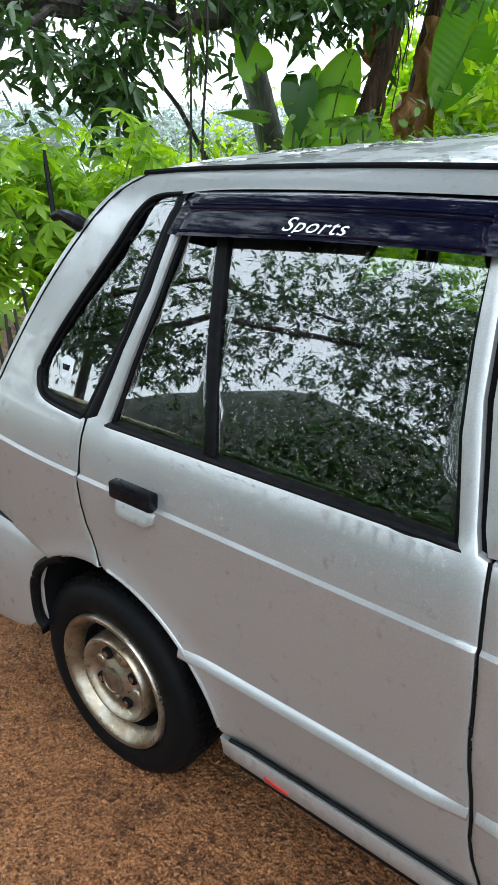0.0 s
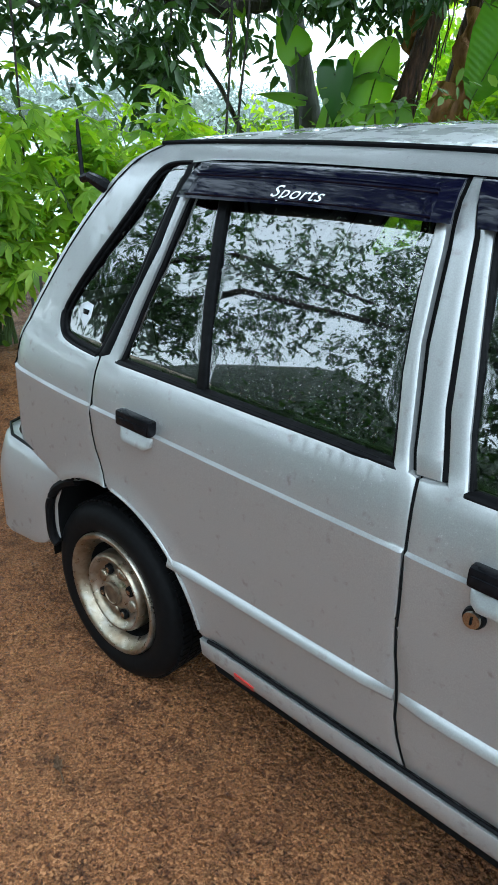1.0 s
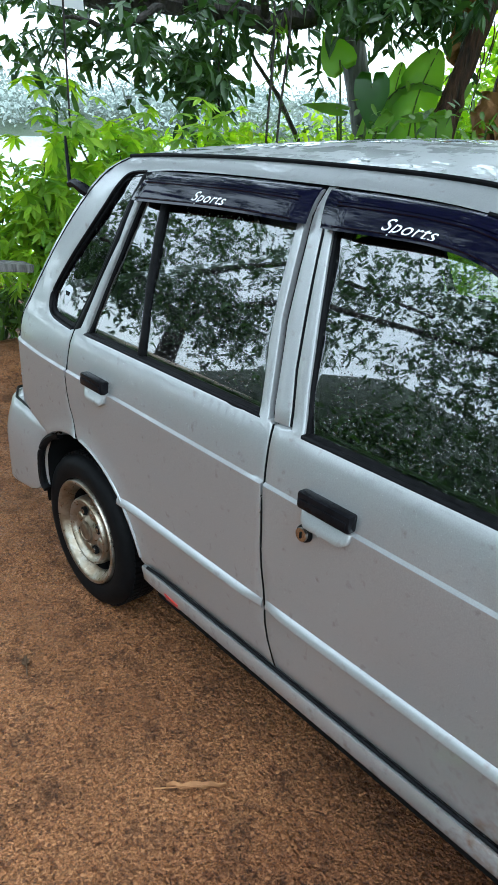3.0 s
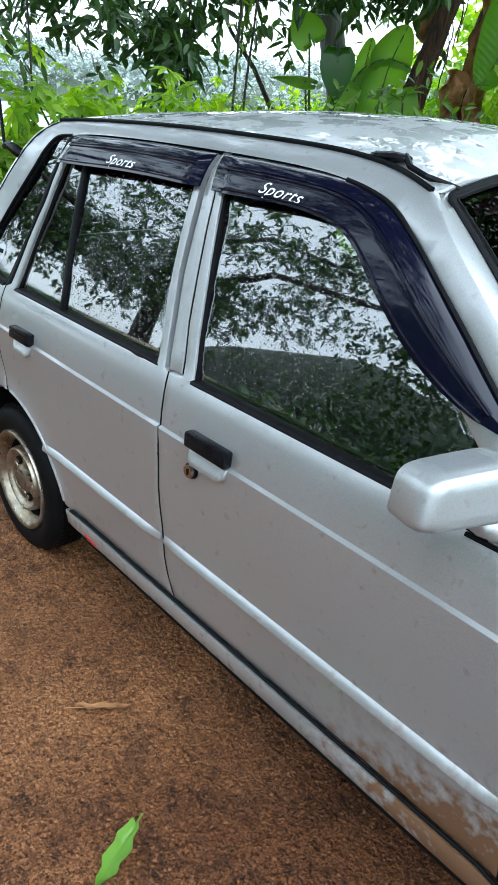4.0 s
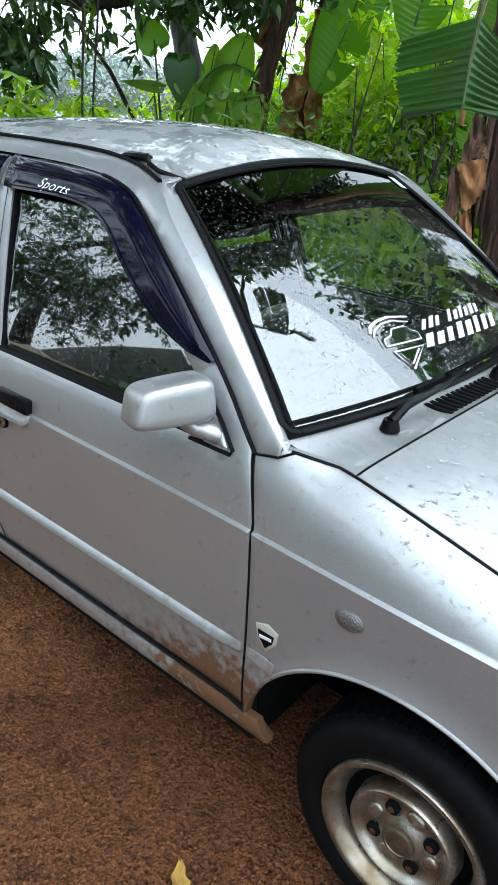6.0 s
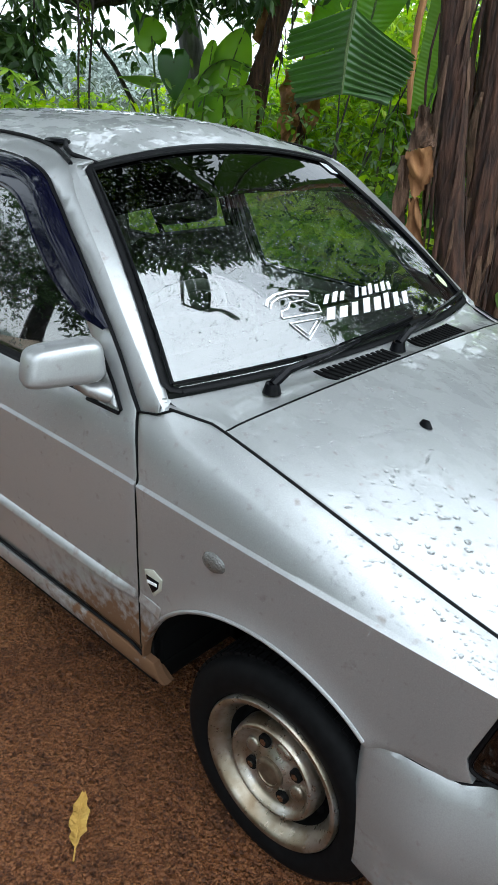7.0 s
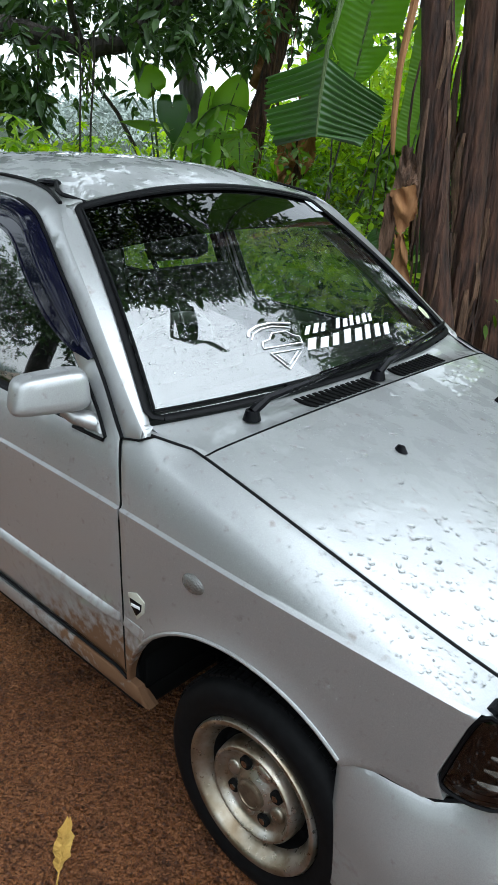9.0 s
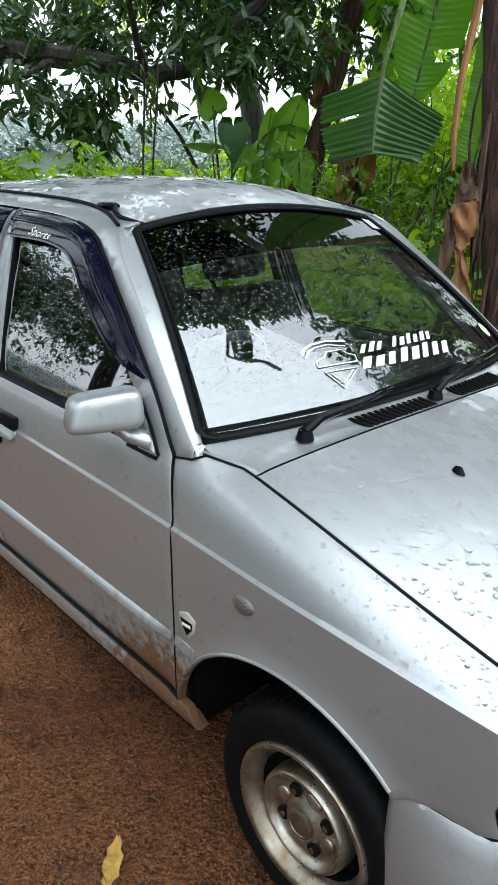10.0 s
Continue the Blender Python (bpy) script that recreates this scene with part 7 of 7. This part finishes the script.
# unseen hedge and trees at the walker's back, added to darken the car's reflections
lp = np.concatenate([cloud(300 + i, 420, (x, y, z), (1.9, 1.2, h)) for i, (x, y, z, h) in enumerate(((-1.0, -11, 1.5, 1.8), (2.5, -10, 1.8, 2.2), (6, -9, 2.2, 2.6), (8.5, -5, 2.4, 2.8), (9, -1, 2.4, 2.8), (4.5, -11.5, 4.2, 2.2), (8, 4, 3, 3), (1, -13, 4.0, 2.0), (-4.6, -8.6, 1.2, 1.6), (-2.4, -9.4, 1.6, 2.0), (-.4, -9.6, 2.0, 2.4), (-5.2, -5.6, .1, .8), (-3.0, -5.4, .2, .9), (-1.0, -5.6, .3, 1.0), (-6.6, -3.4, .1, .7)))])
tagged(part("hedge", leaf_mesh("hedge", *whorls(20, lp, 4, .28, .13, .2, .7, .16), MANGO, oval=False), None, smooth=False), "tall dark green hedge out of view, added to darken reflections", "hedge", kind="stuff")
lp = []
for i in range(800):
    d, b = 163 + 90 * rr.random() ** 1.4, rr.uniform(-330, 330)
    q = LAKE * d + Vector((-LAKE.y, LAKE.x)) * b
    lp.append(cloud(500 + i, 26, (q.x, q.y, ground_z(q.x, q.y) + 2.5), (5.5, 5.5, 3.6)))
tagged(part("far_woods", leaf_mesh("far_woods", *whorls(21, np.concatenate(lp), 5, 1.15, .8, .1, .7, .9), HAZED_WOODS, oval=False), None, smooth=False), "green wooded hills across the lake, paled by haze in their colour", "woods", kind="stuff")


# ---- the swing, the board, the fence and litter on the ground ----
swing = thing("swing", (-2.28, .55, .72), "weathered plank swing hanging on two thin ropes", "swing")
bm = bmesh.new()
box(bm, (-.07, -.55, -.022), (.07, .30, .022), .006)
bmesh.ops.transform(bm, matrix=Matrix.Translation((-2.05, .52, .705)) @ Matrix.Rotation(radians(-7), 4, "X"), verts=bm.verts)
part("seat_plank", bm, PLANK, swing)
bm = bmesh.new()
box(bm, (-.075, -.60, 0), (.075, -.03, .07), .008)
bmesh.ops.transform(bm, matrix=Matrix.Translation((-2.05, .52, .728)) @ Matrix.Rotation(radians(-7), 4, "X"), verts=bm.verts)
part("seat_pad", bm, RUBBER, swing, "dark worn seat pad")
for y, dx in ((.37, .0), (.405, .02)):
    part("rope", tube([(-2.05 + dx, y, .72), (-2.15 + dx, y + .06, 1.4), (-2.3 + dx, y + .14, 2.7)], .006, 6), BARK, swing)
rope = thing("hanging_rope", (-2.39, 1.30, 1.2), "thin dark rope hanging from the bough", "rope")
part("line", tube([(-2.39, 1.30, 1.15), (-2.385, 1.30, 1.9), (-2.40, 1.32, 2.6)], .006, 6), BARK, rope)
board = thing("hanging_board", (-2.34, 1.37, 2.04), "small white board with shield mark hung in tree", "board")
bm = bmesh.new()
bx = [Vector((-2.426, 1.242, 2.19)), Vector((-2.336, 1.392, 2.17)), Vector((-2.336, 1.402, 1.975)), Vector((-2.426, 1.242, 1.995))]
nb = (bx[1] - bx[0]).cross(bx[3] - bx[0]).normalized() * .006
f0, f1 = [bm.verts.new(p) for p in bx], [bm.verts.new(p + nb) for p in bx]
bm.faces.new(f0)
bm.faces.new(f1)
for i in range(4):
    bm.faces.new((f0[i], f0[(i + 1) % 4], f1[(i + 1) % 4], f1[i]))
part("sheet", bm, WHITE_VINYL, board, smooth=False)
cen = sum(bx, Vector()) / 4
ax, ay = (bx[1] - bx[0]).normalized(), (bx[0] - bx[3]).normalized()
bm = bmesh.new()
off = -nb.normalized() * .004 if nb.dot(Vector((1.7, -.85, 1.5)) - cen) < 0 else nb.normalized() * .010
bm.faces.new([bm.verts.new(cen + ax * u + ay * v + off) for u, v in ((-.03, .01), (.03, .01), (.03, -.02), (0, -.06), (-.03, -.02))])
part("shield_mark", bm, PLASTIC, board, smooth=False)
part("cord", tube([bx[0].lerp(bx[1], .5), bx[0].lerp(bx[1], .5) + Vector((0, 0, .5))], .004, 5), BARK, board)

fence = thing("stick_fence", (-2.3, 1.5, 0), "low fence of dark dry sticks by the lake", "fence")
rr = random.Random(31)
for i in range(46):
    q = i / 45
    x, y = -2.05 - .9 * q + rr.uniform(-.03, .03), 1.15 + 1.5 * q * .8 + rr.uniform(-.04, .04)
    h = rr.uniform(.42, .66)
    part("stick", tube([(x, y, ground_z(x, y) - .03), (x + rr.uniform(-.06, .06), y + rr.uniform(-.06, .06), h)], [.012, .008], 5), BARK, fence)

litter = []


def ground_leaf(at, turn, length, width, mat, label, curl=.02):
    e = thing("fallen_leaf", pose(at[0], at[1], ground_z(*at) + .006, 0, 0, turn), label, "leaf", "fallen leaves")
    bm = bmesh.new()
    rows = []
    for i in range(9):
        t = i / 8
        w = width * math.sin(math.pi * min(.98, t * .92 + .06)) ** .7
        rows.append([bm.verts.new(((t - .5) * length, w * f * .5 + .004 * math.sin(i * 2.3), curl * abs(f) + curl * 1.6 * (t - .5) ** 2 + .003 * math.sin(i * 1.7))) for f in (-1, -.5, 0, .5, 1)])
    for a, b in zip(rows, rows[1:]):
        for k in range(4):
            bm.faces.new((a[k], a[k + 1], b[k + 1], b[k]))
    bl = part("blade", bm, mat, e, local=True, sharp=0)
    st = tube([(-.5 * length - .03, 0, .004), (-.5 * length, 0, .006), (.45 * length, 0, curl * .5 + .004)], [.0022, .002, .001], 5)
    part("stalk", st, mat, e, local=True)


GREEN_LEAF = make_leaf("fallen_green_leaf", (0.13, 0.26, 0.03), (0.2, 0.36, 0.05), 0.45, 0.2)
BROWN_LEAF = make_bark("fallen_brown_leaf", (0.34, 0.19, 0.035), (0.58, 0.37, 0.08), 20)
DARK_LEAF = make_bark("fallen_dark_leaf", (0.045, 0.024, 0.012), (0.16, 0.085, 0.035), 20)
ground_leaf((1.183, -.330), -61, .16, .045, GREEN_LEAF, "fresh green leaf lying on wet earth")
ground_leaf((.82, -.150), 53, .14, .020, DRY, "curled dry brown leaf on the earth", .012)
ground_leaf((1.84, -.212), 137, .13, .040, BROWN_LEAF, "yellow-brown fallen leaf on the earth", .012)
ground_leaf((.178, -.280), 160, .045, .02, DARK_LEAF, "small dark dead leaf on the earth", .01)
ground_leaf((.40, -.52), 65, .07, .012, DARK_LEAF, "thin dry leaf on the earth", .006)
def crumbs(seed, n, lo, hi, small, large):
    """Many little lumps of earth in one mesh."""
    r = np.random.default_rng(seed)
    x, y = r.uniform(lo[0], hi[0], n), r.uniform(lo[1], hi[1], n)
    size = small + (large - small) * r.random(n) ** 3
    z = np.array([ground_z(a, b) for a, b in zip(x, y)])
    turn = r.uniform(0, 6.28, n)[:, None] + np.array([0, 1.25, 2.5, 3.8, 5.0])
    wide = size[:, None] * r.uniform(.75, 1.3, (n, 5))
    ring = np.stack([x[:, None] + np.cos(turn) * wide, y[:, None] + np.sin(turn) * wide, z[:, None] + size[:, None] * r.uniform(-.3, .2, (n, 5))], 2)
    tip = np.stack([x + r.normal(size=n) * size * .25, y + r.normal(size=n) * size * .25, z + size * r.uniform(.5, .95, n)], 1)[:, None]
    verts = np.concatenate([ring, tip], 1).reshape(-1, 3)
    k = np.arange(n)[:, None] * 6
    faces = np.concatenate([k + t for t in ([0, 1, 5], [1, 2, 5], [2, 3, 5], [3, 4, 5], [4, 0, 5])], 1).reshape(-1, 3)
    me = bpy.data.meshes.new("gravel")
    me.vertices.add(len(verts))
    me.vertices.foreach_set("co", verts.ravel())
    me.loops.add(faces.size)
    me.loops.foreach_set("vertex_index", faces.ravel())
    me.polygons.add(len(faces))
    me.polygons.foreach_set("loop_start", np.arange(0, faces.size, 3))
    me.polygons.foreach_set("loop_total", np.full(len(faces), 3))
    me.update()
    me.validate()
    return me


GRIT = material("earth_crumb", (0.3, 0.15, 0.06), 0.7, Specular_IOR_Level=0.3)
lump = GRIT.node_tree.nodes.new("ShaderNodeNewGeometry")
feed(GRIT, "Base Color", darken_fore(GRIT, ramp(GRIT, lump.outputs["Random Per Island"], [(0.0, (0.09, 0.035, 0.012)), (0.6, (0.25, 0.102, 0.036)), (1.0, (0.36, 0.165, 0.064))]).outputs["Color"]))
MOUND_PALE = make_bark("pale_mound", (0.34, 0.27, 0.2), (0.56, 0.46, 0.36), 3)
tagged(part("gravel", crumbs(3, 52000, (-2.5, -1.05), (2.4, .32), .0018, .0058), GRIT, smooth=False), "fine reddish grit scattered over the yard", "gravel", kind="stuff")

# an unseen mound, added for the pale band mirrored in the side windows
heap = thing("pale_heap", (-6.6, -5.6, ground_z(-6.6, -5.6)), "unseen pale mound added for the light band in the window reflections", "sand heap")
hv, hf = [], []
for i in range(13):
    for j in range(32):
        r_, a_ = i / 12, 2 * math.pi * j / 32
        along_, deep_ = 2.5 * r_ * math.cos(a_), .9 * r_ * math.sin(a_)
        x, y = -6.6 + .62 * along_ - .78 * deep_, -5.6 - .78 * along_ - .62 * deep_
        hv.append((x, y, ground_z(x, y) - .03 + .95 * (1 - r_) ** .8 + .06 * noise.noise((x * 3, y * 3, 1)) * (1 - r_)))
for i in range(12):
    for j in range(32):
        hf.append((i * 32 + j, i * 32 + (j + 1) % 32, i * 32 + 32 + (j + 1) % 32, i * 32 + 32 + j))
part("mound", raw("mound", hv, hf), MOUND_PALE, heap)

# rain drops standing on the paint and the glass
def drops(seed, n, where, small, large, tall=1.0):
    r = random.Random(seed)
    V, F = [], []
    for i in range(n):
        p, nr = where(r)
        s = small + (large - small) * r.random() ** 2.5
        a = nr.orthogonal().normalized()
        b = nr.cross(a)
        st = r.uniform(.75, 1.35)
        k = len(V)
        for q in range(7):
            t = 2 * math.pi * q / 7
            V.append(p + (a * math.cos(t) * st + b * math.sin(t)) * s)
        for q in range(7):
            t = 2 * math.pi * q / 7
            V.append(p + (a * math.cos(t) * st + b * math.sin(t)) * s * .84 + nr * s * .40 * tall)
        V.append(p + nr * s * .55 * tall)
        for q in range(7):
            j = (q + 1) % 7
            F += [(k + q, k + j, k + 7 + j, k + 7 + q), (k + 7 + q, k + 7 + j, k + 14)]
    return raw("drops", V, F)


def on_surface(fn, e=.01):
    def pick(r):
        u, v = r.random(), r.random()
        p = fn(u, v)
        n = (fn(u + e, v) - p).cross(fn(u, v + e) - p).normalized()
        if n.z < 0:
            n = -n
        return p, n
    return pick


def on_side(x0, x1, z0, z1, fn):
    def pick(r):
        x, z = r.uniform(x0, x1), r.uniform(z0, z1)
        p = fn(x, z)
        n = (fn(x + .004, z) - p).cross(fn(x, z + .004) - p).normalized()
        if n.y > 0:
            n = -n
        return p, n
    return pick


for args in ((1, 1900, on_surface(lambda u, v: bonnet_point(.02 + u * .95, .02 + v * .96)), .0018, .0075, .55),
             (2, 1300, on_surface(lambda u, v: roof_point(.02 + u * .95, .02 + v * .96)), .0018, .0070, .55),
             (3, 620, on_side(.03, .80, .785, .885, side), .0016, .0044, 1.5), (4, 700, on_side(.88, 1.74, .782, .885, side), .0016, .0044, 1.5),
             (5, 420, on_side(.3, 1.75, .52, .76, side), .0014, .0036, 1.5), (6, 480, on_side(1.82, 2.56, .78, .95, fender_skin), .0016, .0044, .8),
             (7, 260, on_side(1.9, 2.5, .60, .74, side), .0014, .0036, 1.5), (8, 90, on_side(-.4, -.05, .60, .88, side), .0014, .0036, 1.5),
             (9, 160, on_side(.04, 1.25, 1.335, 1.36, side), .001, .003)):
    me = drops(*args)
    part("rain_water", me, DROP, car, "clear rain drops standing on the paint", kind="stuff", sharp=0)

part("rain_water", drops(21, 4600, on_surface(lambda u, v: screen_point(.03 + u * .94, .04 + v * .74, .002)), .0009, .0025), DROP, car, "clear rain drops on the glass", kind="stuff", sharp=0)
part("rain_water", drops(22, 1600, on_side(.33, .72, .91, 1.25, lambda x, z: glass_skin(x, z) + Vector((0, .0155, 0))), .0010, .0026), DROP, car, "clear rain drops on the glass", kind="stuff", sharp=0)
part("rain_water", drops(23, 1600, on_side(.93, 1.30, .91, 1.22, lambda x, z: glass_skin(x, z) + Vector((0, .0155, 0))), .0010, .0026), DROP, car, "clear rain drops on the glass", kind="stuff", sharp=0)
